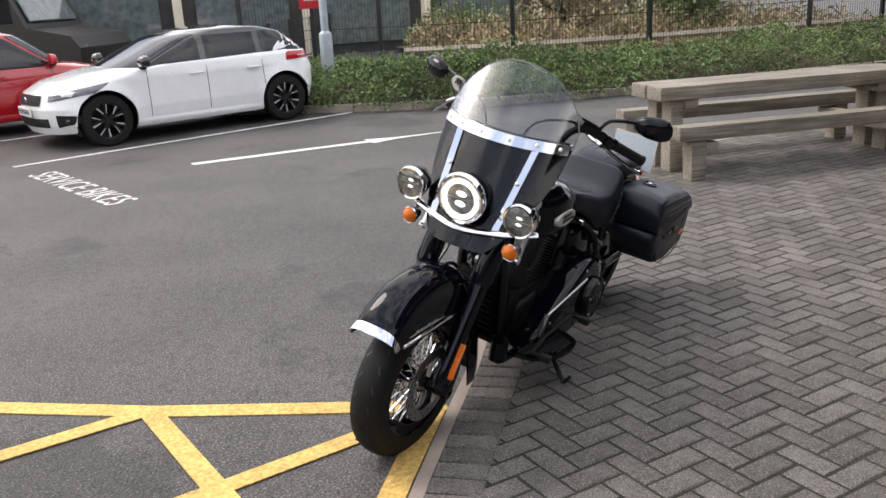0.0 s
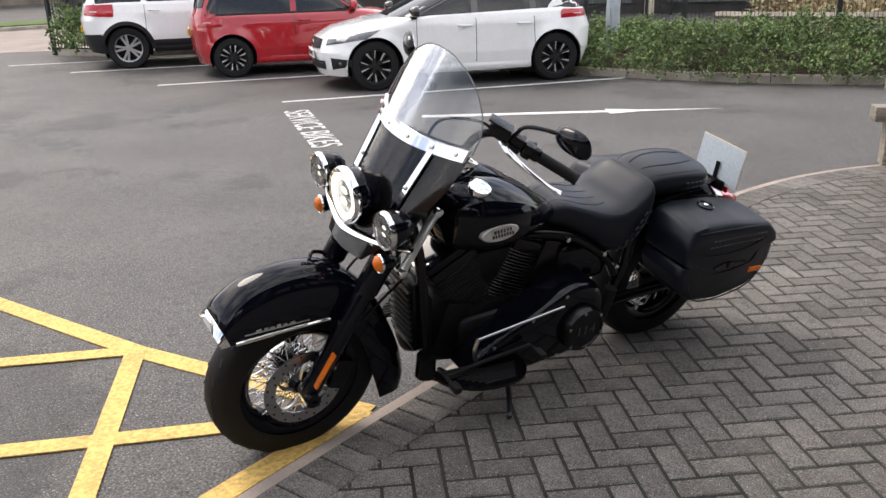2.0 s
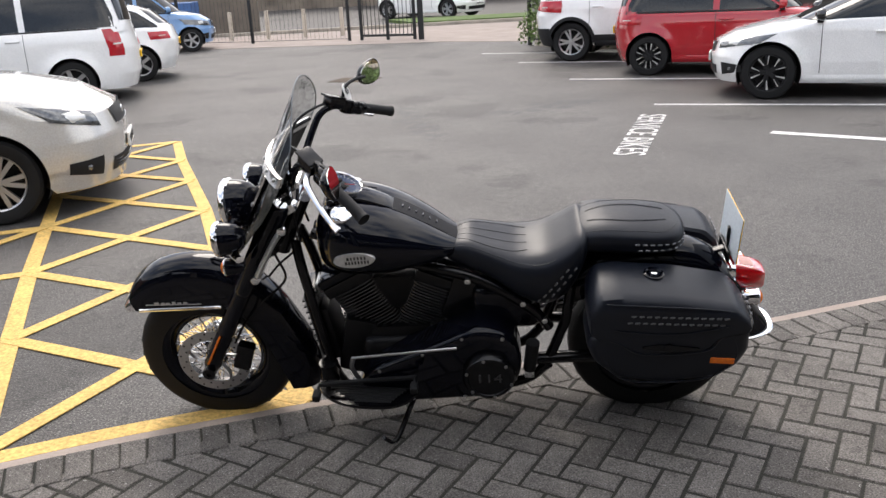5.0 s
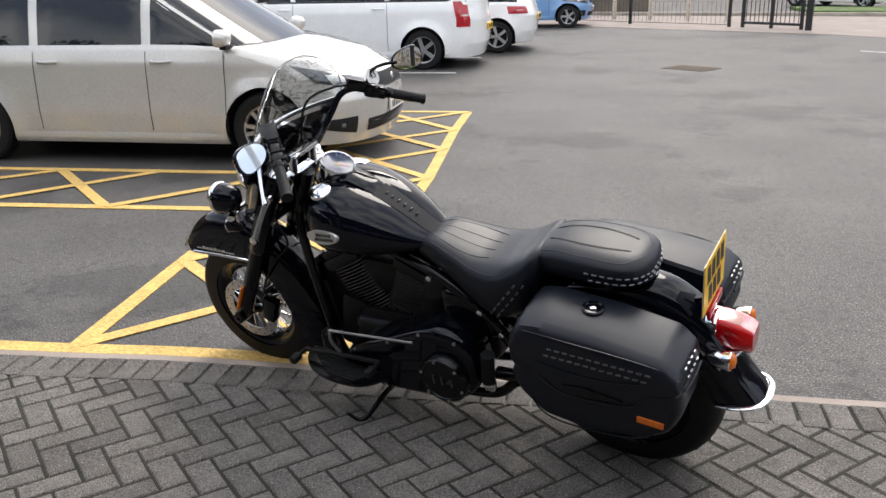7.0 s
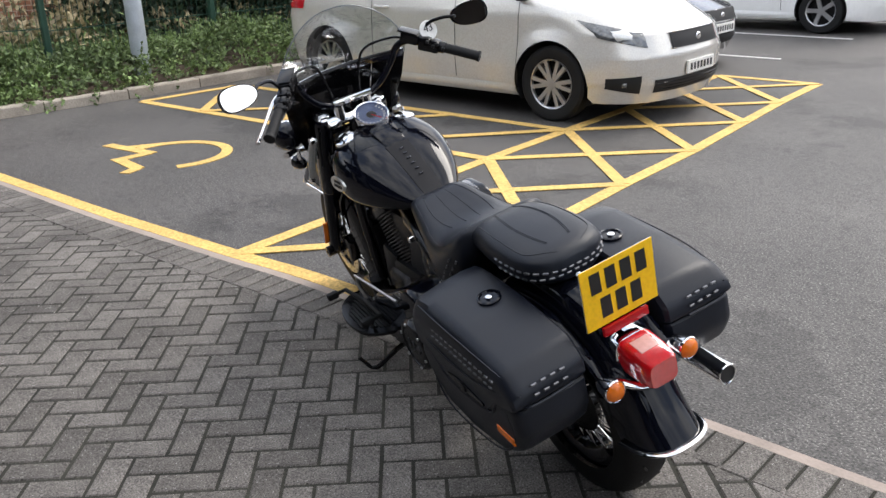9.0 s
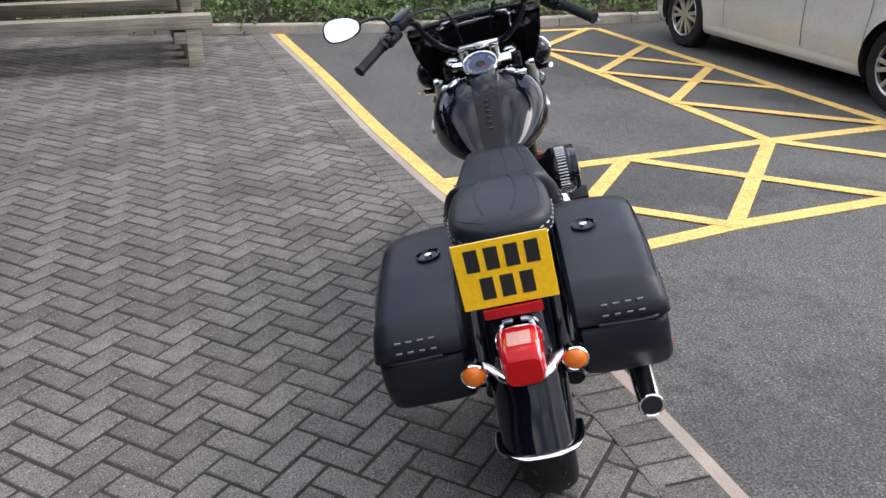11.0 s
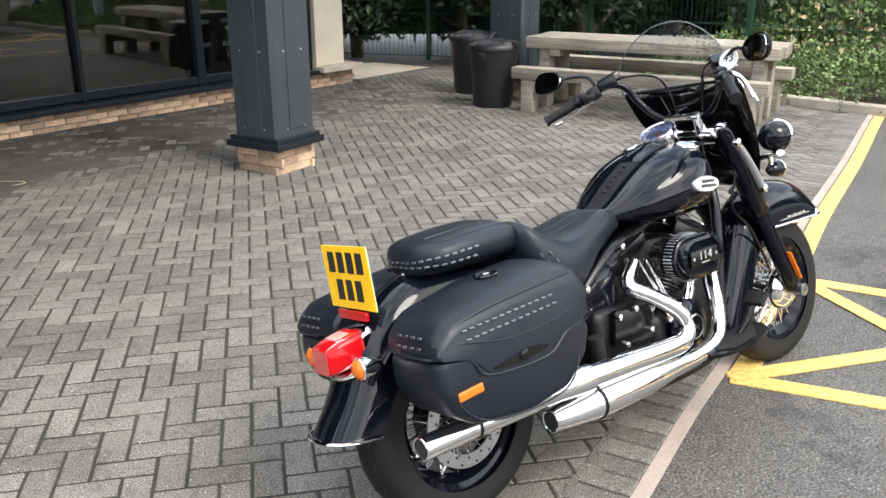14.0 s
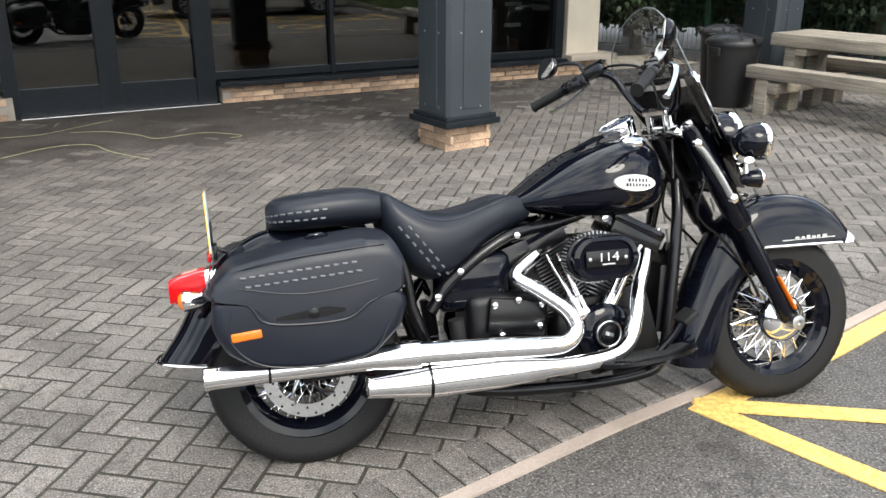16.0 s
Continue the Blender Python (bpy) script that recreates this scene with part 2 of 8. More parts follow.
M["glass_pale"] = mk("glass_pale", (0.12, 0.14, 0.14), 0.04, var=0.3, coat=0.6)
M["plastic"] = mk("plastic", (0.012, 0.012, 0.013), 0.6, spec=0.3, var=0.1)
M["sign_red"] = mk("sign_red", (0.55, 0.01, 0.015), 0.4, var=0.04)
M["brown_wall"] = mk("brown_wall", (0.18, 0.15, 0.12), 0.9, var=0.35, scale=1.2, bump=0.3)
M["far_blue"] = mk("far_blue", (0.05, 0.12, 0.3), 0.6, var=0.2)
M["far_paving"] = mk("far_paving", (0.3, 0.25, 0.22), 0.9, var=0.15, scale=1.5, fine=0.15)
M["chalk"] = mk("chalk", (0.34, 0.34, 0.2), 0.95, var=0.3, scale=12)


def timber():
    m = piece_random(mk("timber", (0.285, 0.25, 0.2), 0.85, var=0.25, scale=2.5, bump=0.4, fine=0.15), 0.15)
    nt = m.node_tree
    bs = nt.nodes["Principled BSDF"]
    src = bs.inputs["Base Color"].links[0].from_socket
    tc = nt.nodes.new("ShaderNodeTexCoord")
    mp = nt.nodes.new("ShaderNodeMapping")
    mp.inputs["Scale"].default_value = (2.0, 60, 60)
    nt.links.new(tc.outputs["Object"], mp.inputs["Vector"])
    no = nt.nodes.new("ShaderNodeTexNoise")
    no.inputs["Scale"].default_value, no.inputs["Detail"].default_value = 1.0, 5
    nt.links.new(mp.outputs["Vector"], no.inputs["Vector"])
    mr = nt.nodes.new("ShaderNodeMapRange")
    mr.inputs["From Min"].default_value, mr.inputs["From Max"].default_value = 0.35, 0.65
    mr.inputs["To Min"].default_value, mr.inputs["To Max"].default_value = 0.62, 1.2
    nt.links.new(no.outputs["Fac"], mr.inputs["Value"])
    sc = nt.nodes.new("ShaderNodeVectorMath")
    sc.operation = "SCALE"
    nt.links.new(src, sc.inputs[0])
    nt.links.new(mr.outputs["Result"], sc.inputs["Scale"])
    nt.links.new(sc.outputs["Vector"], bs.inputs["Base Color"])
    return m


M["timber"] = timber()


# ---- mesh helpers ----
def finish(name, bm, mat, smooth=40):
    me = bpy.data.meshes.new(name)
    bm.normal_update()
    bm.to_mesh(me)
    bm.free()
    me.materials.append(M[mat] if isinstance(mat, str) else mat)
    if smooth:
        me.polygons.foreach_set("use_smooth", [True] * len(me.polygons))
        me.set_sharp_from_angle(angle=radians(smooth))
    return me


def part(name, bm, mat, parent=None, label="", smooth=40, at=None):
    """One mesh object, under a thing or a part."""
    ob = new(name, finish(name, bm, mat, smooth))
    if parent is not None:
        ob.parent = parent
    if at is not None:
        ob.matrix_basis = at
    if label:
        ob["label"] = label
    return ob


def empty(name, m, label, category, group="", kind=""):
    ob = new(name)
    ob.empty_display_size = 0.2
    ob.matrix_basis = m
    return tagged(ob, label, category, group, kind)


def add(bm, verts, faces):
    vs = [bm.verts.new(v) for v in verts]
    for f in faces:
        try:
            bm.faces.new([vs[i] for i in f])
        except ValueError:
            pass
    return vs


def box(bm, c, s, m=None, bev=0.0, seg=2):
    x, y, z = (k / 2 for k in s)
    t = Matrix.Translation(c) @ (m or Matrix())
    vs = [t @ Vector(v) for v in ((-x, -y, -z), (x, -y, -z), (x, y, -z), (-x, y, -z), (-x, -y, z), (x, -y, z), (x, y, z), (-x, y, z))]
    made = add(bm, vs, ((3, 2, 1, 0), (4, 5, 6, 7), (0, 1, 5, 4), (1, 2, 6, 5), (2, 3, 7, 6), (3, 0, 4, 7)))
    if bev:
        es = {e for v in made for e in v.link_edges}
        bmesh.ops.bevel(bm, geom=list(es), offset=bev, segments=seg, affect="EDGES", profile=0.6)
    return bm


def frames(pts):
    """A frame (side, up) at each point of a line that turns as little as it can."""
    n = len(pts)
    tans = [((pts[min(i + 1, n - 1)] - pts[max(i - 1, 0)])).normalized() for i in range(n)]
    ref = Vector((0, 0, 1)) if abs(tans[0].z) < 0.9 else Vector((1, 0, 0))
    u = tans[0].cross(ref).normalized()
    out = []
    for t in tans:
        u = (u - t * u.dot(t)).normalized()
        out.append((u, t.cross(u)))
    return out


def curve(pts, n=6):
    """A smooth line through the points."""
    p = [Vector(q) for q in pts]
    if len(p) < 3:
        return p
    p = [p[0] * 2 - p[1]] + p + [p[-1] * 2 - p[-2]]
    out = []
    for i in range(1, len(p) - 2):
        for k in range(n):
            t = k / n
            a, b, c, d = p[i - 1], p[i], p[i + 1], p[i + 2]
            out.append(0.5 * ((2 * b) + (c - a) * t + (2 * a - 5 * b + 4 * c - d) * t * t + (3 * b - a - 3 * c + d) * t ** 3))
    out.append(p[-2])
    return out


def skin(bm, rings, cap=True, closed=True):
    n = len(rings[0])
    vs = [[bm.verts.new(v) for v in r] for r in rings]
    for a, b in zip(vs, vs[1:]):
        for i in range(n if closed else n - 1):
            j = (i + 1) % n
            try:
                bm.faces.new((a[i], a[j], b[j], b[i]))
            except ValueError:
                pass
    if cap:
        for r in (vs[0][::-1], vs[-1]):
            try:
                bm.faces.new(r)
            except ValueError:
                pass
    return bm


def tube(bm, pts, r, n=10, cap=True, flat=1.0):
    pts = [Vector(p) for p in pts]
    rs = r if isinstance(r, (list, tuple)) else [r] * len(pts)
    if len(rs) != len(pts):
        rs = [np.interp(i / (len(pts) - 1), np.linspace(0, 1, len(rs)), rs) for i in range(len(pts))]
    rings = []
    for p, k, (u, v) in zip(pts, rs, frames(pts)):
        rings.append([p + (u * math.cos(2 * math.pi * i / n) + v * math.sin(2 * math.pi * i / n) * flat) * k for i in range(n)])
    return skin(bm, rings, cap)


def lathe(bm, prof, m=None, n=24, cap=True):
    """Turns a profile of (radius, height) round the z axis of m."""
    m = m or Matrix()
    rings = [[m @ Vector((max(r, 0.0005) * math.cos(2 * math.pi * i / n), max(r, 0.0005) * math.sin(2 * math.pi * i / n), h)) for i in range(n)] for r, h in prof]
    return skin(bm, rings, cap)


def toward(eye, to):
    """A frame at eye whose z axis points to the other point."""
    return Matrix.Translation(eye) @ (Vector(to) - Vector(eye)).to_track_quat("Z", "Y").to_matrix().to_4x4()


def ball(bm, c, r, n=12, m=None):
    prof = [(math.sin(math.pi * i / n), -math.cos(math.pi * i / n)) for i in range(n + 1)]
    return lathe(bm, prof, Matrix.Translation(c) @ (m or Matrix()) @ Matrix.Diagonal((*(r if isinstance(r, tuple) else (r, r, r)), 1)), n * 2)


def slab(bm, outline, z0, z1):
    """A plate with an outline in x and y."""
    n = len(outline)
    return add(bm, [(x, y, z0) for x, y in outline] + [(x, y, z1) for x, y in outline],
               [tuple(range(n))[::-1], tuple(range(n, 2 * n))] + [(i, (i + 1) % n, n + (i + 1) % n, n + i) for i in range(n)])


def lettering(name, text, size, m, mat, parent=None, label="", thick=0.001, stretch=1.0):
    cu = bpy.data.curves.new(name, "FONT")
    cu.body, cu.size, cu.extrude, cu.align_x, cu.align_y = text, size, thick, "CENTER", "CENTER"
    tmp = bpy.data.objects.new(name, cu)
    scene.collection.objects.link(tmp)
    dg = bpy.context.evaluated_depsgraph_get()
    me = bpy.data.meshes.new_from_object(tmp.evaluated_get(dg))
    bpy.data.objects.remove(tmp)
    me.materials.clear()
    me.materials.append(M[mat])
    me.transform(Matrix.Diagonal((stretch, 1, 1, 1)))
    ob = new(name, me)
    ob.parent = parent
    ob.matrix_basis = m
    if label:
        ob["label"] = label
    return ob


# ---- the large structure ----
KERB = [(12.5, 4.1), (9.3, 2.97), (7.4, 2.28), (5.6, 1.59), (3.97, 1.0), (3.24, 0.715), (2.62, 0.465), (2.14, 0.26), (1.5, 0.035), (1.1, -0.1), (0.64, -0.275), (0.28, -0.41),
        (-0.08, -0.53), (-0.57, -0.69), (-1.2, -0.93), (-1.86, -1.155), (-2.46, -1.26), (-3.14, -1.25), (-3.9, -1.06), (-5.0, -0.55), (-6.5, 0.33), (-8.5, 1.6), (-11, 3.2)]
KLINE = [Vector((p.x, p.y, 0)) for p in curve([(x, y, 0) for x, y in KERB], 8)]


def side(line, off):
    """A line beside another one; off is to the left of its way."""
    out = []
    for i, p in enumerate(line):
        d = line[min(i + 1, len(line) - 1)] - line[max(i - 1, 0)]
        out.append(p + Vector((-d.y, d.x, 0)).normalized() * off)
    return out


def strip(bm, a, b, z0, z1):
    """A raised band between two lines of equal count."""
    skin(bm, [[(p.x, p.y, z0), (p.x, p.y, z1), (q.x, q.y, z1), (q.x, q.y, z0)] for p, q in zip(a, b)])


bm = bmesh.new()
add(bm, [(-700, -700, 0), (700, -700, 0), (700, 700, 0), (-700, 700, 0)], [(0, 1, 2, 3)])
ground = tagged(part("ground", bm, "tarmac", smooth=0), "grey worn tarmac of a car park", "tarmac", kind="structure")

# bed under the paving blocks
WALL = lambda x: 6.9 + 0.225 * x
bm = bmesh.new()
inner = side(KLINE, -0.05)
slab(bm, [(p.x, p.y) for p in inner][::-1] + [(13.0, 12.0), (13.0, 4.5)][::-1] if False else [(p.x, p.y) for p in inner] + [(-11.5, 4.6), (13.0, 10.6)], 0.001, 0.0088)
pavement = tagged(part("pavement", bm, "joint", smooth=0), "grey herringbone block paving with dark mossy joints", "paving", kind="structure")

# flush concrete edging along the paving
bm = bmesh.new()
tot = 0
last = 0
for i in range(1, len(KLINE)):
    tot += (KLINE[i] - KLINE[i - 1]).length
    if tot > 0.9 or i == len(KLINE) - 1:
        bm2 = bmesh.new()
        seg = KLINE[last:i + 1]
        strip(bm2, side(seg, 0.0), side(seg, -0.052), 0.0, 0.011)
        part("edging_stone", bm2, "edging", pavement, smooth=0)
        last, tot = i, 0
bm.free()


def inside_paving(x, y, off):
    """Whether a place lies on the paved side of the kerb by more than off."""
    best, bd = 1e9, 0
    for i in range(0, len(KLINE) - 1):
        a, b = KLINE[i], KLINE[i + 1]
        d = b - a
        t = max(0, min(1, ((x - a.x) * d.x + (y - a.y) * d.y) / d.length_squared))
        px, py = a.x + d.x * t, a.y + d.y * t
        k = (x - px) ** 2 + (y - py) ** 2
        if k < best:
            best, bd = k, (d.x * (y - py) - d.y * (x - px))
    return bd < 0 and math.sqrt(best) > off


def band(name, pts, width, mat, label, category, z=0.003, h=0.003):
    """A painted line on the ground."""
    bm = bmesh.new()
    p = [Vector((x, y, 0)) for x, y in pts]
    strip(bm, side(p, width / 2), side(p, -width / 2), z - 0.002, z + h)
    return tagged(part(name, bm, mat, smooth=0), label, category, kind="structure")


# yellow hatching
O1 = [(1.45, -0.01), (2.05, -1.13), (2.5, -2.2), (2.9, -3.24), (3.36, -4.3), (3.76, -5.22), (4.18, -6.3)]
O2 = [(2.7, 0.39), (3.18, -0.76), (3.62, -1.83), (4.04, -2.9), (4.43, -3.9), (4.82, -4.93), (5.22, -5.93)]
O3 = [(3.62, -1.83), (4.63, -1.41), (5.8, -1.0), (6.93, -0.56), (7.93, -0.13)]
O4 = [(4.04, -2.9), (5.05, -2.5), (6.15, -2.12), (7.22, -1.7), (8.25, -1.32)]
ylab = "worn yellow painted hatching line on tarmac"
yk = [p for p in side(KLINE, 0.06) if 1.44 < p.x < 10.2]
bm = bmesh.new()
strip(bm, side(yk, 0.05), side(yk, -0.05), 0.001, 0.007)
tagged(part("yellow_line", bm, "yellow", smooth=0), "yellow painted line along the paving edge", "road marking", kind="structure")
z = 0.003
for a, b, w in [(O1[0], O1[-1], 0.1), (O2[0], O2[2], 0.1), (O2[2], O2[-1], 0.1), (O1[-1], O2[-1], 0.1), (O3[0], O3[-1], 0.1), (O4[0], O4[-1], 0.1), (O3[-1], O4[-1], 0.1)]:
    z += 0.0003
    line = O1 if a == O1[0] and b == O1[-1] else [a, b]
    band("yellow_line", line, w, "yellow", ylab, "road marking", z)
for i in range(6):
    for a, b in ((O1[i], O2[i + 1]), (O1[i + 1], O2[i])):
        z += 0.0003
        band("yellow_line", [a, b], 0.09, "yellow", ylab, "road marking", z)
B3 = [(3.62, -1.82), (4.68, -1.4), (5.8, -0.99), (6.95, -0.53)]
B4 = [(5.22, -2.4), (6.1, -2.09), (7.14, -1.67), (8.26, -1.23)]
for a, b in list(zip(B3[1:], B4[1:])) + [(B3[3], B4[1]), (B3[2], B4[0]), (B3[1], O4[0])]:
    z += 0.0003
    band("yellow_line", [a, b], 0.09, "yellow", ylab, "road marking", z)

# wheelchair symbol
bm = bmesh.new()
arc = [Vector((5.28 + 0.43 * math.cos(a), 0.16 + 0.43 * math.sin(a), 0)) for a in np.linspace(radians(35), radians(-190), 26)]
strip(bm, side(arc, 0.045), side(arc, -0.045), 0.001, 0.0062)
for a, b, w in (((5.98, 0.56), (5.42, 0.3), 0.1), ((5.78, 0.46), (5.72, 0.14), 0.08), ((5.45, 0.32), (5.36, 0.62), 0.1), ((5.4, 0.58), (4.98, 0.5), 0.1), ((5.0, 0.5), (4.9, 0.62), 0.09)):
    p = [Vector((*a, 0)), Vector((*b, 0))]
    strip(bm, side(p, w / 2), side(p, -w / 2), 0.001, 0.006 + random.random() * 0.001)
tagged(part("disabled_bay_symbol", bm, "yellow", smooth=0), "yellow painted wheelchair symbol on tarmac", "road marking", kind="structure")

# white bay lines, arrow and lettering
wlab = "thin white painted bay line on tarmac"
for a, b in (((-1.42, -7.5), (-6.0, -6.18)), ((-0.65, -10.23), (-5.15, -8.85)), ((0.03, -12.9), (-4.4, -11.5)), ((0.71, -14.88), (-3.7, -13.4)),
             ((5.6, -7.4), (9.6, -6.0)), ((6.2, -9.6), (10.4, -8.2)), ((6.9, -11.8), (11, -10.4)), ((7.6, -14.0), (11.6, -12.6)), ((8.2, -16.2), (12.2, -14.8))):
    band("bay_line", [a, b], 0.07, "white_line", wlab, "road marking")
bm = bmesh.new()
d = (Vector((-5.03, -3.64, 0)) - Vector((-2.2, -5.45, 0))).normalized()
n = Vector((-d.y, d.x, 0))
t0, t1, tip = Vector((-2.2, -5.45, 0)), Vector((-4.02, -4.29, 0)), Vector((-5.03, -3.64, 0))
strip(bm, [t0 + n * 0.07, t1 + n * 0.06], [t0 - n * 0.07, t1 - n * 0.06], 0.001, 0.006)
add(bm, [(*(t1 + n * 0.17 - d * 0.1).xy, 0.0064), (*(t1 - n * 0.17 - d * 0.1).xy, 0.0064), (*(t1 + d * 0.25 - n * 0.06).xy, 0.0064), (*tip.xy, 0.0064), (*(t1 + d * 0.25 + n * 0.06).xy, 0.0064)], [(0, 1, 2, 3, 4)])
tagged(part("road_arrow", bm, "white_line", smooth=0), "white painted arrow on tarmac", "road marking", kind="structure")
m = Matrix.Translation((-0.95, -5.72, 0.004)) @ Matrix.Rotation(radians(73.6), 4, "Z")
txt = lettering("road_lettering", "SERVICE BIKES", 0.43, m, "white_line", thick=0.002, stretch=0.82)
tagged(txt, "white painted words service bikes on tarmac", "road marking", kind="structure")

# manhole and damp marks
bm = bmesh.new()
box(bm, (2.85, -11.4, 0.003), (0.75, 0.55, 0.008), Matrix.Rotation(radians(-18), 4, "Z"), 0.002)
tagged(part("manhole_cover", bm, "soil", smooth=0), "rusty flat manhole cover set in tarmac", "manhole", kind="structure")
M["oil_mark"] = speckle(mk("oil_mark", (0.03, 0.029, 0.029), 0.6, var=0.3, scale=3, bump=0.8, bscale=95, fine=0.8), (0.16, 0.155, 0.15), 100, 0.64)


def ground_mark(line, width, seed, label):
    """A ragged dark patch that runs along a line on the tarmac, in shreds that thin out to its ends."""
    rg = random.Random(seed)
    pts = curve([(x, y, 0) for x, y in line], 10)
    bm = bmesh.new()
    n = len(pts)
    for k in range(70):
        t = rg.random()
        c = pts[int(t * (n - 1))]
        w = width * (0.35 + 0.65 * math.sin(math.pi * min(0.97, max(0.03, t))))
        cx, cy = c.x + rg.gauss(0, w * 0.42), c.y + rg.gauss(0, w * 0.42)
        r0 = w * rg.uniform(0.12, 0.4)
        st = rg.uniform(0.6, 1.6)
        ph = rg.uniform(0, 6.28)
        m = 11
        z = 0.0012 + 0.00001 * k
        add(bm, [(cx + r0 * st * math.cos(2 * math.pi * i / m) * rg.uniform(0.6, 1.2), cy + r0 / st * math.sin(2 * math.pi * i / m + ph * 0.1) * rg.uniform(0.6, 1.2), z) for i in range(m)], [tuple(range(m))])
    return tagged(part("oil_mark", bm, "oil_mark", smooth=0), label, "stain", kind="structure")


ground_mark([(1.9, -8.75), (1.68, -7.9), (1.5, -7.0), (1.36, -6.35), (1.22, -5.8)], 0.26, 3, "dark oily drip mark on tarmac")
ground_mark([(0.55, -7.4), (0.0, -7.6), (-0.5, -7.95), (-0.95, -8.0)], 0.3, 5, "dark damp mark on tarmac")


# ---- building ----
def wall_pt(x, off=0.0):
    return Vector((x, WALL(x), 0)) + Vector((0.24, -0.971, 0)) * off


WANG = math.atan(0.225)
WR = Matrix.Rotation(WANG, 4, "Z")
building = empty("shop_building", Matrix.Translation((0, 6.9, 0)) @ WR, "dark glazed shop front with brick plinth and cream panel", "building", kind="structure")
# along the wall: s metres from where x is 0; y is into the building
bm = bmesh.new()
box(bm, (2.52, 0.16, 0.09), (5.06, 0.3, 0.18))
plinth = part("plinth", bm, "mortar", building, "pale brick plinth", smooth=0)
bm = bmesh.new()
box(bm, (-8.0, 0.16, 0.11), (12.0, 0.3, 0.22))
plinth_b = part("plinth", bm, "mortar", building, "pale brick plinth", smooth=0)
bb = bmesh.new()
box(bb, (0, 0, 0), (0.215, 0.03, 0.065), bev=0.004, seg=1)
brick_me = finish("brick", bb, "brick", 0)


def bricks(parent, s0, s1, y, z0, rows, step=0.225, rise=0.075):
    for r in range(rows):
        s = s0 + 0.11 + (0.1125 if r % 2 else 0)
        while s < s1 - 0.08:
            ob = new("brick", brick_me)
            ob.parent = parent
            ob.matrix_basis = Matrix.Translation((s, y, z0 + rise / 2 + r * rise)) @ Matrix.Diagonal((1, 1, rise / 0.075, 1))
            s += step


bricks(plinth, -0.02, 5.1, 0.004, 0.0, 3, step=0.2265, rise=0.0625)
bricks(plinth_b, -5.2, -2.0, 0.004, 0.0, 3)
bm = bmesh.new()
box(bm, (2.15, 0.06, 0.212), (4.4, 0.34, 0.05), bev=0.006)
part("window_sill", bm, "frame_grey", building, smooth=0)
bm = bmesh.new()
box(bm, (4.74, 0.1, 0.235), (0.72, 0.5, 0.07), bev=0.01)
part("window_sill", bm, "stone", building, "pale stone sill", smooth=0)
bm = bmesh.new()
box(bm, (4.67, 0.2, 1.66), (0.5, 0.35, 2.78), bev=0.006)
part("wall_panel", bm, "cream", building, "cream rendered panel", smooth=0)
bm = bmesh.new()
box(bm, (5.0, 3.0, 1.6), (0.12, 5.6, 3.2))
part("end_wall", bm, "frame_grey", building, smooth=0)
bm = bmesh.new()
box(bm, (-4.0, 0.2, 3.3), (19.1, 0.5, 0.5))
part("fascia", bm, "frame_grey", building, smooth=0)
for s, w in ((-0.15, 0.2), (1.27, 0.05), (2.7, 0.1), (4.33, 0.12), (-1.1, 0.2), (-2.0, 0.14), (-3.4, 0.07), (-4.8, 0.07), (-6.5, 0.07), (-8.2, 0.07)):
    bm = bmesh.new()
    box(bm, (s, 0.12, 1.55), (w, 0.12, 3.1), bev=0.006)
    part("mullion", bm, "frame_grey", building, smooth=0)
for s0, s1, z0, z1 in ((-0.05, 4.3, 0.25, 0.33), (-1.94, -0.25, 0.02, 0.28), (-11, -2.06, 0.28, 0.36)):
    bm = bmesh.new()
    box(bm, ((s0 + s1) / 2, 0.12, (z0 + z1) / 2), (s1 - s0, 0.09, z1 - z0), bev=0.004)
    part("window_rail", bm, "frame_grey", building, smooth=0)
bm = bmesh.new()
box(bm, (-1.0, 0.05, 0.012), (1.9, 0.22, 0.024), bev=0.004)
part("door_threshold", bm, "steel", building, smooth=0)
for s0, s1, z0 in ((-0.05, 1.245, 0.33), (1.295, 2.65, 0.33), (2.75, 4.27, 0.33), (-1.0, -0.25, 0.28), (-1.94, -1.2, 0.28), (-3.365, -2.06, 0.36), (-4.765, -3.435, 0.36), (-6.465, -4.835, 0.36), (-8.165, -6.535, 0.36)):
    bm = bmesh.new()
    box(bm, ((s0 + s1) / 2, 0.14, (z0 + 3.05) / 2), (s1 - s0, 0.012, 3.05 - z0))
    g = part("pane", bm, "shop_glass", building, smooth=0)
    g.visible_shadow = False
# room behind the glass
bm = bmesh.new()
box(bm, (-3.0, 3.0, -0.02), (16.8, 5.6, 0.05))
part("shop_floor", bm, "wood_floor", building, "brown wooden shop floor", smooth=0)
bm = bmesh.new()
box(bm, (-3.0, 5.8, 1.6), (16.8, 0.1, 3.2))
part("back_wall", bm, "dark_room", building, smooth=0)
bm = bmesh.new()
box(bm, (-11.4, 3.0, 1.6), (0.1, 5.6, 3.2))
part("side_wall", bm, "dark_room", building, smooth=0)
bm = bmesh.new()
box(bm, (-3.5, 1.2, 3.62), (18.0, 9.4, 0.14))
part("roof", bm, "frame_grey", building, "flat roof and canopy", smooth=0)
bm = bmesh.new()
for a, b in (((-7.4, -2.1), (4.9, -2.1)), ((-12.4, 5.9), (5.5, 5.9))):
    box(bm, ((a[0] + b[0]) / 2, a[1], 3.5), (b[0] - a[0], 0.2, 0.5))
part("canopy_beam", bm, "frame_grey", building, smooth=0)
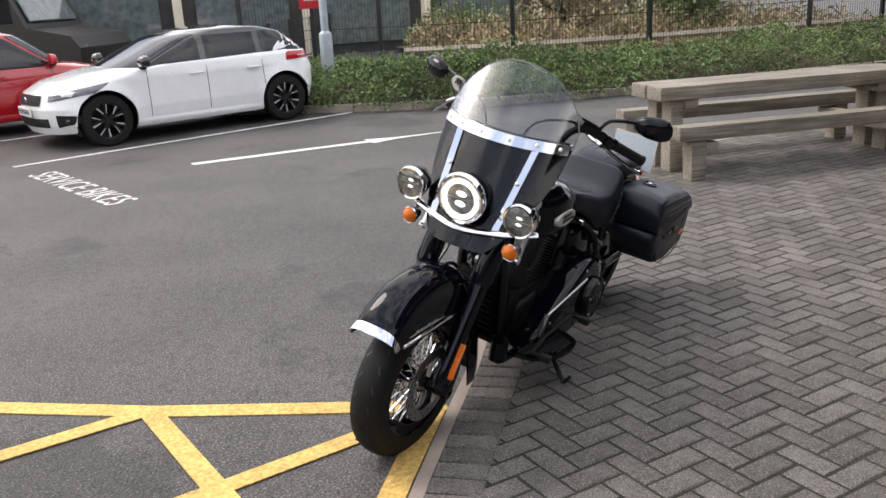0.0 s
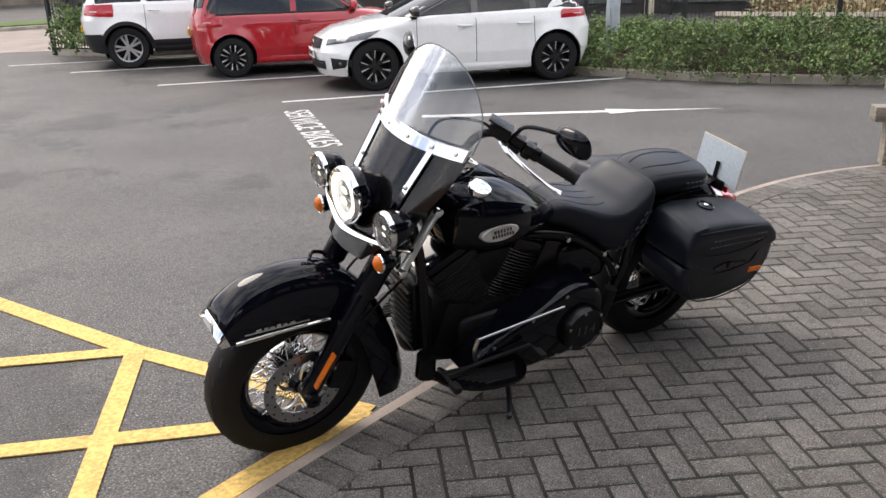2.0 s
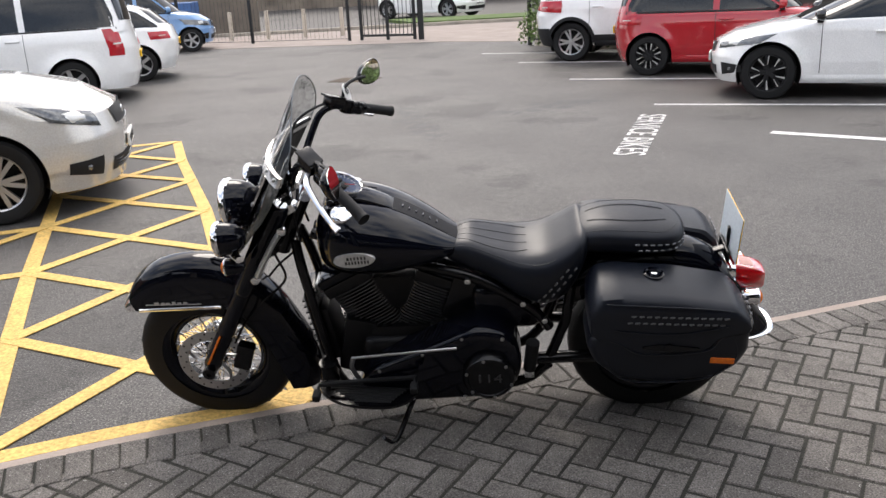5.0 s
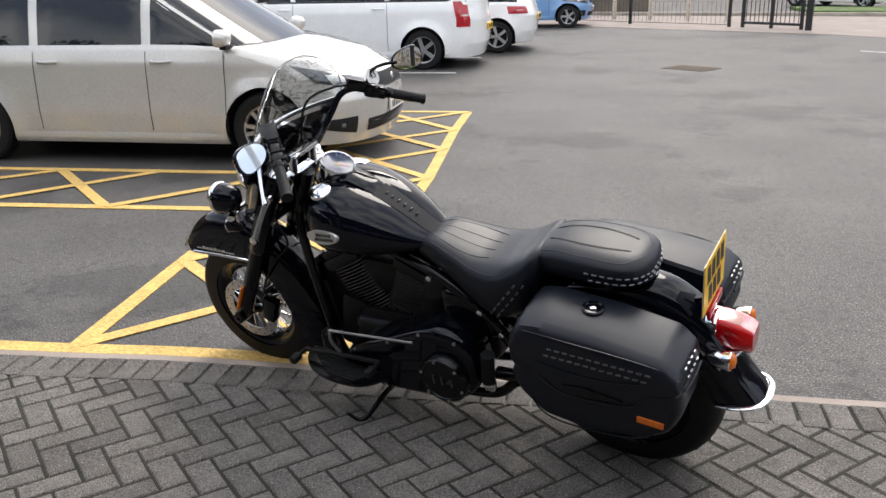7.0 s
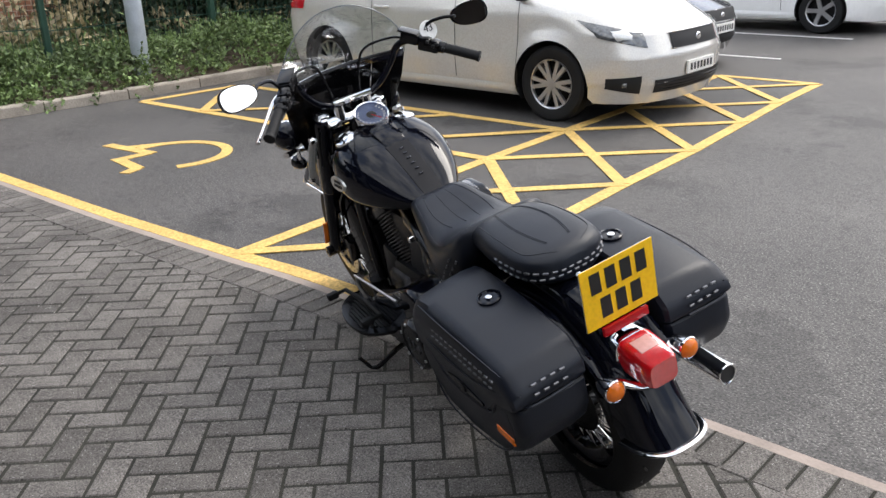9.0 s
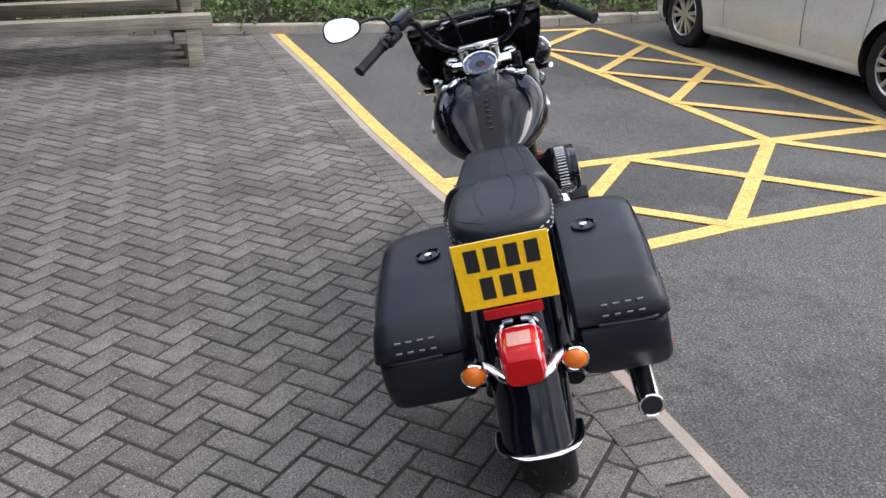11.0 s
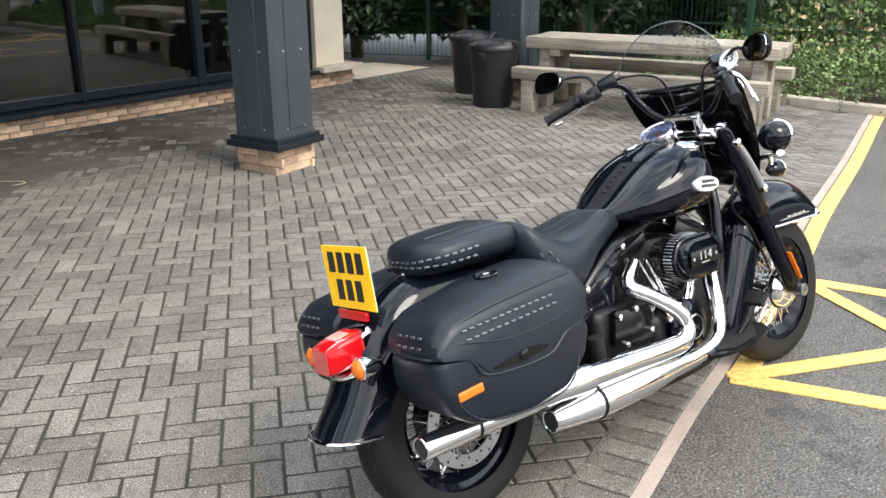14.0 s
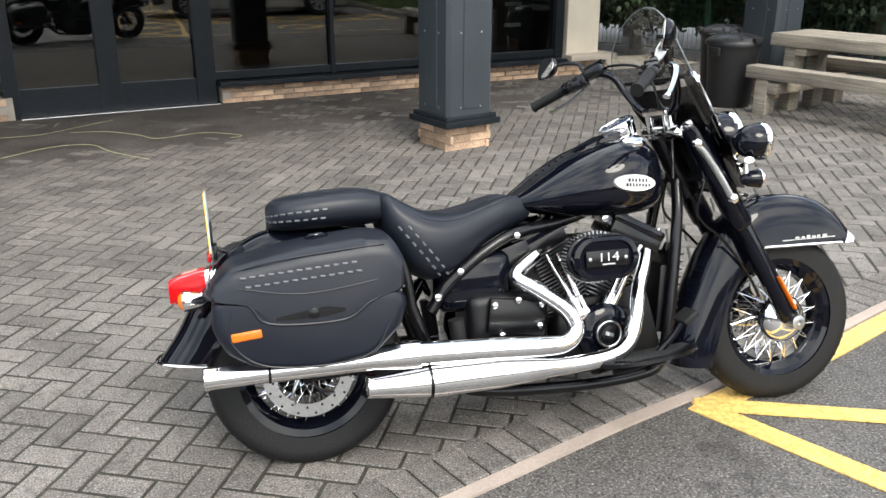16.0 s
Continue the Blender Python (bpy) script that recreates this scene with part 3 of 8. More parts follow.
# white notices on a dark panel behind the glass
bm = bmesh.new()
box(bm, (3.5, 0.5, 1.2), (1.4, 0.02, 2.0))
part("notice_board", bm, "ink", building, smooth=0)
for r in range(5):
    for c in range(3):
        bm = bmesh.new()
        box(bm, (3.05 + c * 0.42, 0.485, 0.62 + r * 0.26), (0.24, 0.008, 0.05))
        part("notice", bm, "paper_white", building, "small white notice strip", smooth=0)


# pillars with brick feet
def pillar(x, y, turn):
    p = empty("canopy_pillar", Matrix.Translation((x, y, 0)) @ Matrix.Rotation(radians(turn), 4, "Z"), "dark grey metal-clad canopy pillar on a pale brick foot", "pillar", "canopy pillars", "structure")
    bm = bmesh.new()
    box(bm, (0, 0, 0.1), (0.36, 0.36, 0.2))
    core = part("foot", bm, "mortar", p, "pale brick foot", smooth=0)
    for k in range(4):
        for r in range(3):
            for c in range(2):
                ob = new("brick", brick_me)
                ob.parent = core
                ob.matrix_basis = Matrix.Rotation(radians(90 * k), 4, "Z") @ Matrix.Translation((-0.098 + c * 0.205 + (0.02 if r % 2 else -0.02), -0.185, 0.036 + r * 0.068))
    bm = bmesh.new()
    box(bm, (0, 0, 0.235), (0.55, 0.55, 0.05), bev=0.006)
    box(bm, (0, 0, 0.275), (0.5, 0.5, 0.04), bev=0.01)
    part("flange", bm, "frame_grey", p, smooth=0)
    bm = bmesh.new()
    o = 0.225
    c = 0.03
    ring = [(-o + c, -o), (o - c, -o), (o, -o + c), (o, o - c), (o - c, o), (-o + c, o), (-o, o - c), (-o, -o + c)]
    slab(bm, ring, 0.29, 3.3)
    part("shaft", bm, "clad", p, smooth=0)
    for k in range(4):
        mm = Matrix.Rotation(radians(90 * k), 4, "Z")
        bm = bmesh.new()
        box(bm, (0, -0.2285, 1.75), (0.15, 0.008, 2.8), bev=0.003)
        bm.transform(mm)
        part("cover_strip", bm, "post_grey" if k == 1 else "clad", p, smooth=0)
        for z in (0.36, 0.95, 1.6):
            for sx in (-0.1, 0.1):
                bm = bmesh.new()
                lathe(bm, [(0.008, 0), (0.008, 0.004), (0.003, 0.006)], Matrix.Translation((sx, -0.2255, z)) @ Matrix.Rotation(radians(90), 4, "X"), 8)
                bm.transform(mm)
                part("rivet", bm, "steel", p)
    return p


pillar(1.8, 4.4, 19)
pillar(5.85, 5.9, 19)


# ---- picnic tables and bins ----
def picnic_table(x, y, turn, length, top_w, bench_y, bench_w, label):
    p = empty("picnic_table", Matrix.Translation((x, y, 0.01)) @ Matrix.Rotation(radians(turn), 4, "Z"), label, "table", "picnic tables")

    def bar(name, c, s, bev=0.012):
        bm = bmesh.new()
        box(bm, (0, 0, 0), s, bev=bev)
        for v in bm.verts:
            v.co += Vector(noise.noise_vector(v.co * 7 + Vector(c))) * 0.004
        return part(name, bm, "timber", p, smooth=30, at=Matrix.Translation(c))

    n = max(2, round(top_w / 0.27))
    pw = top_w / n
    for i in range(n):
        bar("top_plank", (random.uniform(-0.02, 0.02), (i - (n - 1) / 2) * pw, 0.7), (length, pw - 0.006, 0.12))
    for s in (-1, 1):
        bar("bench_plank", (random.uniform(-0.02, 0.02), s * bench_y, 0.41), (length - 0.02, bench_w, 0.12))
    for e in (-1, 1):
        ex = e * (length / 2 - 0.33)
        bar("cross_beam", (ex, 0, 0.6), (0.13, top_w - 0.06, 0.08))
        bar("cross_beam", (ex + e * 0.02, 0, 0.27), (0.12, 2 * bench_y + bench_w * 0.8, 0.11))
        for s in (-1, 1):
            bar("leg", (ex + e * 0.13, s * (top_w / 2 - 0.14), 0.32), (0.12, 0.18, 0.64))
            bar("leg", (ex + e * 0.14, s * bench_y, 0.175), (0.14, bench_w * 0.85, 0.35))
    return p


picnic_table(6.14, 4.07, -69.5, 2.66, 0.7, 0.62, 0.2, "weathered chunky timber picnic table on block paving")
picnic_table(-4.24, 0.14, 134.5, 2.6, 0.56, 0.58, 0.18, "grey weathered sleeper picnic table with benches")


def dustbin(x, y, turn, lab):
    p = empty("dustbin", Matrix.Translation((x, y, 0.011)) @ Matrix.Rotation(radians(turn), 4, "Z") @ Matrix.Diagonal((1.12, 1.12, 1.04, 1)), lab, "bin", "dustbins")
    bm = bmesh.new()
    prof = [(0.185, 0.0), (0.19, 0.03)]
    for i in range(8):
        prof += [(0.195 + i * 0.005, 0.06 + i * 0.07), (0.2 + i * 0.005, 0.075 + i * 0.07)]
    prof += [(0.24, 0.62), (0.245, 0.63)]
    lathe(bm, prof, None, 32)
    part("body", bm, "bin", p)
    bm = bmesh.new()
    lathe(bm, [(0.255, 0.6), (0.258, 0.63), (0.25, 0.645), (0.2, 0.68), (0.1, 0.705), (0.0, 0.71)], None, 32)
    lid = part("lid", bm, "bin", p)
    for k in range(10):
        bm = bmesh.new()
        box(bm, (0.165, 0, 0.692), (0.13, 0.02, 0.008), Matrix.Rotation(radians(14), 4, "Y"), 0.003, 1)
        bm.transform(Matrix.Rotation(radians(36 * k + 18), 4, "Z"))
        part("lid_rib", bm, "bin", lid)
    for k in range(2):
        bm = bmesh.new()
        box(bm, (0, 0.25 - 0.5 * k, 0.655), (0.11, 0.05, 0.06), bev=0.012)
        part("lid_clip", bm, "bin", lid)
    bm = bmesh.new()
    tube(bm, curve([(-0.07, 0, 0.7), (-0.06, 0, 0.74), (0, 0, 0.755), (0.06, 0, 0.74), (0.07, 0, 0.7)], 4), 0.014, 8)
    part("handle", bm, "bin", p)
    for s in (-1, 1):
        bm = bmesh.new()
        box(bm, (s * 0.262, 0, 0.55), (0.04, 0.1, 0.08), bev=0.01)
        part("side_handle", bm, "bin", p)
    return p


dustbin(5.09, 5.43, 20, "black plastic dustbin with domed lid")
dustbin(5.55, 6.31, 70, "black plastic dustbin standing behind another")


# ---- the motorcycle ----
BIKE = Matrix.Translation((0.012, 0.017, 0)) @ Matrix.Rotation(radians(-0.8), 4, "Z") @ Matrix.Rotation(radians(-13.3), 4, "X")
bike = empty("motorcycle", BIKE, "black cruiser motorcycle with windscreen and leather panniers, leaning on its stand", "motorcycle")
YAX = Matrix.Rotation(radians(-90), 4, "X")  # z of a turned part to +y


def chan(crown, sides, hw, n=14, power=0.62):
    """A mudguard skin: a crown line and a lower side line, joined by a rounded section."""
    rings = []
    for (cx, cz), (sx, sz) in zip(crown, sides):
        ring = []
        for k in range(n + 1):
            a = -1 + 2 * k / n
            u = math.cos(a * math.pi / 2) ** power
            ring.append(Vector((sx + (cx - sx) * u, hw * (math.copysign(abs(math.sin(a * math.pi / 2)) ** 0.75, a)), sz + (cz - sz) * u)))
        rings.append(ring)
    return rings


def dense(pts, n=4):
    return [(p.x, p.z) for p in curve([(x, 0, z) for x, z in pts], n)]


def skin_thick(bm, rings, t=0.004):
    skin(bm, rings, cap=False, closed=False)
    bmesh.ops.recalc_face_normals(bm, faces=bm.faces)
    bmesh.ops.solidify(bm, geom=list(bm.faces), thickness=t)


# -- wheels --
def wheel(x, z, r, hw, rim_r, front):
    at = Matrix.Translation((x, 0, z))
    bm = bmesh.new()
    rp = [(rim_r - 0.012, -0.05), (rim_r + 0.014, -0.056), (rim_r + 0.016, -0.05), (rim_r - 0.006, -0.04), (rim_r - 0.03, -0.02), (rim_r - 0.032, 0.02), (rim_r - 0.006, 0.04), (rim_r + 0.016, 0.05), (rim_r + 0.014, 0.056), (rim_r - 0.012, 0.05), (rim_r - 0.038, 0.02), (rim_r - 0.038, -0.02), (rim_r - 0.012, -0.05)]
    lathe(bm, rp, YAX, 64, cap=False)
    w = part("front_wheel" if front else "rear_wheel", bm, "gloss_black", bike, "black spoked wheel", at=at)
    bm = bmesh.new()
    tp = []
    for k in range(25):
        a = -math.pi * 0.5 + math.pi * k / 24
        rr = rim_r + 0.008 + (r - rim_r - 0.008) * max(0.0, math.cos(a)) ** 0.55
        tp.append((rr, hw * math.sin(a) * (0.8 + 0.2 * math.cos(a)) / 0.86))
    lathe(bm, tp, YAX, 72, cap=False)
    part("tyre", bm, "rubber", w)
    # tread cuts: black pieces set in, their shade given as colour
    for s in (-1, 1):
        bg = bmesh.new()
        box(bg, (0, s * hw * 0.42, r - 0.0066), (0.045, 0.006, 0.006), Matrix.Rotation(radians(24) * s, 4, "Z") @ Matrix.Rotation(-s * radians(14), 4, "X"))
        groove = finish("tread_groove", bg, "ink", 0)
        for k in range(26):
            ob = new("tread_groove", groove)
            ob.parent = w
            ob.matrix_basis = Matrix.Rotation(2 * math.pi * (k + 0.25 * s) / 26, 4, "Y")
    bm = bmesh.new()
    lathe(bm, [(0.0, -0.075), (0.03, -0.075), (0.045, -0.055), (0.032, -0.04), (0.028, 0.04), (0.045, 0.055), (0.03, 0.075), (0.0, 0.075)], YAX, 24)
    part("hub", bm, "satin_black", w)
    bs = bmesh.new()
    tube(bs, [(0.036, 0.05, 0.012), (0.09, 0.018, rim_r - 0.028)], 0.0022, 5)
    spoke = finish("spoke", bs, "chrome")
    for k in range(18):
        for s in (-1, 1):
            for d in (-1, 1):
                ob = new("spoke", spoke)
                ob.parent = w
                ob.matrix_basis = Matrix.Rotation(2 * math.pi * (k + 0.25 * s + 0.12 * d) / 18, 4, "Y") @ Matrix.Diagonal((d, s, 1, 1))
    # brake disc
    s = 1 if front else -1
    bm = bmesh.new()
    lathe(bm, [(0.105, -0.0025), (0.146, -0.0025), (0.146, 0.0025), (0.105, 0.0025), (0.105, -0.0025)], Matrix.Translation((0, s * 0.085, 0)) @ YAX, 48, cap=False)
    d = part("brake_disc", bm, "steel", w, "drilled steel brake disc")
    # black plugs stand for the shade in the drilled holes
    bh = bmesh.new()
    lathe(bh, [(0.0045, -0.0035), (0.0045, 0.0035)], YAX, 8)
    hole = finish("disc_hole", bh, "ink")
    for k in range(30):
        ob = new("disc_hole", hole)
        ob.parent = w
        a = 2 * math.pi * k / 30
        ob.matrix_basis = Matrix.Translation(((0.116 + 0.02 * (k % 2)) * math.cos(a), s * 0.085, (0.116 + 0.02 * (k % 2)) * math.sin(a)))
    for k in range(5):
        bm = bmesh.new()
        pts = curve([(0.04 * math.cos(a), s * 0.08, 0.04 * math.sin(a)) if i == 0 else (q * math.cos(a + 0.25 * i), s * 0.083, q * math.sin(a + 0.25 * i)) for i, (a, q) in enumerate(((2 * math.pi * k / 5, 0.04), (2 * math.pi * k / 5, 0.08), (2 * math.pi * k / 5, 0.112)))], 4)
        tube(bm, pts, 0.009, 6, flat=0.5)
        part("disc_arm", bm, "steel", w)
    return w


fw = wheel(1.764, 0.307, 0.316, 0.066, 0.212, True)
rw = wheel(0.02, 0.316, 0.32, 0.08, 0.212, False)
# chrome hub cover on the right of the front wheel
bm = bmesh.new()
lathe(bm, [(0.0, 0.062), (0.045, 0.06), (0.075, 0.048), (0.088, 0.03), (0.09, 0.012), (0.084, 0.008)], Matrix.Translation((0, -0.05, 0)) @ Matrix.Rotation(radians(90), 4, "X"), 36)
part("hub_cover", bm, "chrome", fw, "polished chrome hub cover")
bm = bmesh.new()
box(bm, (-0.13, 0.09, 0.03), (0.07, 0.05, 0.12), Matrix.Rotation(radians(-20), 4, "Y"), 0.014)
part("brake_caliper", bm, "satin_black", fw)
bm = bmesh.new()
lathe(bm, [(0.105, 0.02), (0.11, 0.04), (0.1, 0.05), (0.06, 0.06)], YAX, 40)
part("drive_pulley", bm, "satin_black", rw)

# -- fork --
for s in (-1, 1):
    y = s * 0.122
    a, b = Vector((1.375, y, 1.03)), Vector((1.768, y, 0.305))
    bm = bmesh.new()
    p = lambda t: a.lerp(b, t)
    tube(bm, [p(0.5), p(0.52), p(0.9), p(0.96), p(0.99)], [0.033, 0.034, 0.034, 0.037, 0.03], 16)
    leg = part("fork_leg", bm, "gloss_black", bike)
    bm = bmesh.new()
    lathe(bm, [(0.016, -0.05), (0.024, -0.05), (0.026, 0.05), (0.016, 0.052), (0.009, 0.052), (0.008, 0.045)], Matrix.Translation((1.764, y, 0.307)) @ (YAX if s > 0 else Matrix.Rotation(radians(90), 4, "X")), 12)
    part("axle_nut", bm, "steel" if s < 0 else "satin_black", leg)
    bm = bmesh.new()
    tube(bm, [p(0.0), p(0.02), p(0.48), p(0.5)], [0.038, 0.043, 0.043, 0.036], 16)
    part("fork_shroud", bm, "gloss_black", leg)
    bm = bmesh.new()
    d = (b - a).normalized()
    box(bm, p(0.855) + Vector((0, s * 0.036, 0)) + Vector((0.012, 0, 0.008)), (0.028, 0.008, 0.14), d.to_track_quat("Z", "Y").to_matrix().to_4x4(), 0.004)
    part("fork_reflector", bm, "amber", leg, "orange side reflector")
    bm = bmesh.new()
    lathe(bm, [(0.03, 0), (0.032, 0.012), (0.02, 0.02), (0.0, 0.022)], toward(p(0.0), p(-0.1)), 16)
    part("fork_cap", bm, "chrome", leg)
# yokes, headlamp nacelle
bm = bmesh.new()
box(bm, (1.36, 0, 1.0), (0.09, 0.25, 0.035), Matrix.Rotation(radians(28), 4, "Y"), 0.012)
part("top_yoke", bm, "chrome", bike)
bm = bmesh.new()
box(bm, (1.46, 0, 0.83), (0.1, 0.27, 0.045), Matrix.Rotation(radians(28), 4, "Y"), 0.012)
part("lower_yoke", bm, "satin_black", bike)
bm = bmesh.new()
tube(bm, [(1.32, 0, 1.0), (1.43, 0, 0.78)], 0.035, 14)
part("steering_head", bm, "satin_black", bike)

# -- front mudguard --
FC = dense([(2.062, 0.6), (2.03, 0.665), (1.95, 0.728), (1.85, 0.757), (1.74, 0.76), (1.64, 0.735), (1.55, 0.67), (1.47, 0.57), (1.41, 0.45), (1.36, 0.33), (1.335, 0.22), (1.345, 0.165)])
FS = dense([(2.05, 0.566), (1.99, 0.568), (1.92, 0.57), (1.83, 0.572), (1.75, 0.573), (1.68, 0.573), (1.625, 0.55), (1.575, 0.48), (1.535, 0.4), (1.505, 0.31), (1.478, 0.22), (1.46, 0.16)])
bm = bmesh.new()
skin_thick(bm, chan(FC, FS, 0.094))
ff = part("front_mudguard", bm, "gloss_black", bike, "glossy black valanced front mudguard")
for s in (-1, 1):
    bm = bmesh.new()
    tube(bm, [(x, s * 0.0965, z + 0.004) for x, z in FS[3:21]], 0.0065, 8)
    part("mudguard_trim", bm, "chrome", ff, "chrome trim strip")
    for k, (x, w) in enumerate(((1.93, 0.018), (1.905, 0.014), (1.885, 0.016), (1.862, 0.014), (1.84, 0.014), (1.815, 0.016))):
        bm = bmesh.new()
        box(bm, (x, s * 0.0985, 0.603 + 0.001 * (k % 2)), (w, 0.002, 0.007 if k % 3 else 0.012))
        part("script_bar", bm, "silver", ff, "small silver script bar", smooth=0)
    bm = bmesh.new()
    box(bm, (1.865, s * 0.0975, 0.597), (0.22, 0.003, 0.003))
    part("script_bar", bm, "silver", ff, "small silver script bar", smooth=0)
bm = bmesh.new()
skin(bm, [[Vector((p.x + o, p.y * 1.0 + math.copysign(o, p.y), p.z + o * 0.6)) for p in chan(FC, FS, 0.094, 20)[k]] for k, o in ((2, 0.001), (1, 0.004), (0, 0.005), (0, 0.001))], cap=False, closed=False)
part("mudguard_tip", bm, "chrome", ff, "chrome front tip")
for s in (-1, 1):
    bm = bmesh.new()
    tube(bm, curve([(1.7, s * 0.03, 0.757), (1.685, s * 0.04, 0.765), (1.65, s * 0.045, 0.753), (1.63, s * 0.045, 0.735)], 4), 0.007, 8)
    part("mudguard_bracket", bm, "gloss_black", ff)

# -- lamps --
def lamp(c, r, depth, name, lens, label, tilt=4, on=False):
    m = toward(Vector(c) - Vector((depth, 0, 0)), Vector(c) + Vector((0.3, 0, -math.tan(radians(tilt)) * 0.3)))
    bm = bmesh.new()
    lathe(bm, [(0.0, 0.0), (r * 0.45, 0.004), (r * 0.78, depth * 0.25), (r * 0.94, depth * 0.6), (r * 0.97, depth * 0.86)], m, 36)
    l = part(name, bm, "gloss_black", bike, label)
    bm = bmesh.new()
    lathe(bm, [(r * 0.96, depth * 0.8), (r * 1.03, depth * 0.84), (r * 1.04, depth * 0.95), (r * 0.97, depth * 1.02), (r * 0.88, depth), (r * 0.86, depth * 0.94)], m, 40, cap=False)
    part("lamp_rim", bm, "chrome", l, "chrome lamp rim")
    bm = bmesh.new()
    lathe(bm, [(0.0, depth * 0.8), (r * 0.5, depth * 0.84), (r * 0.87, depth * 0.95)], m, 32)
    part("reflector", bm, "lamp_lens", l)
    bm = bmesh.new()
    if on:
        lathe(bm, [(r * 0.62, depth * 0.97), (r * 0.76, depth * 1.0), (r * 0.82, depth * 0.985), (r * 0.66, depth * 0.95), (r * 0.62, depth * 0.97)], m, 40, cap=False)
    # an upper and a lower projector behind a dark bar
    for q, hh in ((0.2, 0.3), (-0.2, 0.3)):
        ball(bm, (0, 0, 0), (r * 0.34, r * 0.17, r * 0.1), 10, m @ Matrix.Translation((0, r * q, depth * 0.9)))
    part("led", bm, lens, l, "lit white LED element")
    bm = bmesh.new()
    box(bm, (0, 0, depth * 0.93), (r * (1.2 if on else 1.5), r * 0.07, r * 0.08), None, r * 0.02)
    lathe(bm, [(r * 0.44, depth * 0.86), (r * 0.47, depth * 0.95), (r * 0.5, depth * 0.86)], Matrix.Diagonal((0.86, 1.15, 1, 1)), 32, cap=False)
    bm.transform(m)
    part("lamp_bezel", bm, "steel", l)
    bm = bmesh.new()
    lathe(bm, [(r * 0.9, depth * 0.98), (r * 0.6, depth * 1.06), (0, depth * 1.1)], m, 32, cap=False)
    g = part("lens", bm, "screen", l)
    g.visible_shadow = False
    return l


M["led"] = glow("led", (1.0, 0.96, 0.86), 0.7)
lamp((1.605, 0, 0.985), 0.094, 0.13, "headlamp", "lamp_on", "round LED headlamp with chrome ring", on=True)
for s in (-1, 1):
    lamp((1.583, s * 0.232, 0.968), 0.062, 0.1, "spot_lamp", "led", "round black spot lamp with chrome rim")
bm = bmesh.new()
tube(bm, curve([(1.5, -0.28, 0.905), (1.54, -0.22, 0.895), (1.57, -0.13, 0.88), (1.595, 0, 0.868), (1.57, 0.13, 0.88), (1.54, 0.22, 0.895), (1.5, 0.28, 0.905)], 6), 0.016, 10, flat=0.7)
part("light_bar", bm, "chrome", bike, "curved chrome lamp bar")


def indicator(c, s, way, name):
    m = toward(Vector(c) - Vector((0.05 * way, 0, 0)), Vector(c) + Vector((0.1 * way, 0, 0)))
    bm = bmesh.new()
    lathe(bm, [(0.0, -0.02), (0.014, -0.014), (0.026, 0.01), (0.031, 0.04), (0.032, 0.052)], m, 24)
    i = part(name, bm, "gloss_black" if way > 0 else "chrome", bike, "bullet indicator")
    bm = bmesh.new()
    lathe(bm, [(0.0325, 0.048), (0.0335, 0.052), (0.031, 0.056), (0.027, 0.054)], m, 24, cap=False)
    part("indicator_rim", bm, "chrome", i)
    bm = bmesh.new()
    lathe(bm, [(0.028, 0.053), (0.026, 0.06), (0.017, 0.068), (0, 0.071)], m, 24)
    part("indicator_lens", bm, "amber", i, "amber lens")
    return i


for s in (-1, 1):
    indicator((1.575, s * 0.218, 0.838), s, 1, "front_indicator")
    bm = bmesh.new()
    tube(bm, [(1.53, s * 0.218, 0.838), (1.53, s * 0.218, 0.9)], 0.009, 8)
    part("indicator_stem", bm, "chrome", bike)
    indicator((-0.335, s * 0.127, 0.588), s, -1, "rear_indicator")

# -- windscreen --
sx = lambda y, z: 1.4 - 0.52 * (z - 1.2) - 1.35 * y * y
WZ = np.array([0.8, 0.86, 0.93, 1.0, 1.08, 1.19, 1.25, 1.305, 1.352, 1.392, 1.42, 1.437, 1.445])
WH = np.array([0.12, 0.17, 0.205, 0.235, 0.258, 0.269, 0.266, 0.243, 0.207, 0.163, 0.114, 0.068, 0.012])


def sheet(z0, z1, mat, name, label, n=18, off=0.0):
    bm = bmesh.new()
    zs = np.linspace(z0, z1, n)
    rings = []
    for z in zs:
        h = float(np.interp(z, WZ, WH))
        rings.append([Vector((sx(h * k, z) + off, h * k, z)) for k in np.linspace(-1, 1, 21)])
    skin(bm, rings, cap=False, closed=False)
    bmesh.ops.solidify(bm, geom=list(bm.faces), thickness=0.004)
    return part(name, bm, mat, bike, label)


ws = sheet(1.185, 1.445, "screen", "windscreen", "clear curved windscreen with chrome band", 26)
ws.visible_shadow = False
edge = [(1.19 + (1.443 - 1.19) * (1 - (1 - k / 20) ** 1.6), k) for k in range(21)]
rim = [Vector((sx(float(np.interp(z, WZ, WH)), z), float(np.interp(z, WZ, WH)), z)) for z, k in edge]
rim = rim + [Vector((p.x, -p.y, p.z)) for p in rim[::-1]]
bm = bmesh.new()
tube(bm, rim, 0.0024, 6)
part("screen_edge", bm, "screen_edge", ws, "rounded screen edge")
lo = sheet(0.8, 1.185, "smoked", "lower_windscreen", "dark smoked lower windscreen")
bm = bmesh.new()
ys = np.linspace(-0.262, 0.262, 25)
skin(bm, [[Vector((sx(y, z) + o, y, z)) for z, o in ((1.168, 0.012), (1.202, 0.012), (1.202, -0.006), (1.168, -0.006))] for y in ys])
part("screen_band", bm, "chrome", lo, "chrome windscreen band")
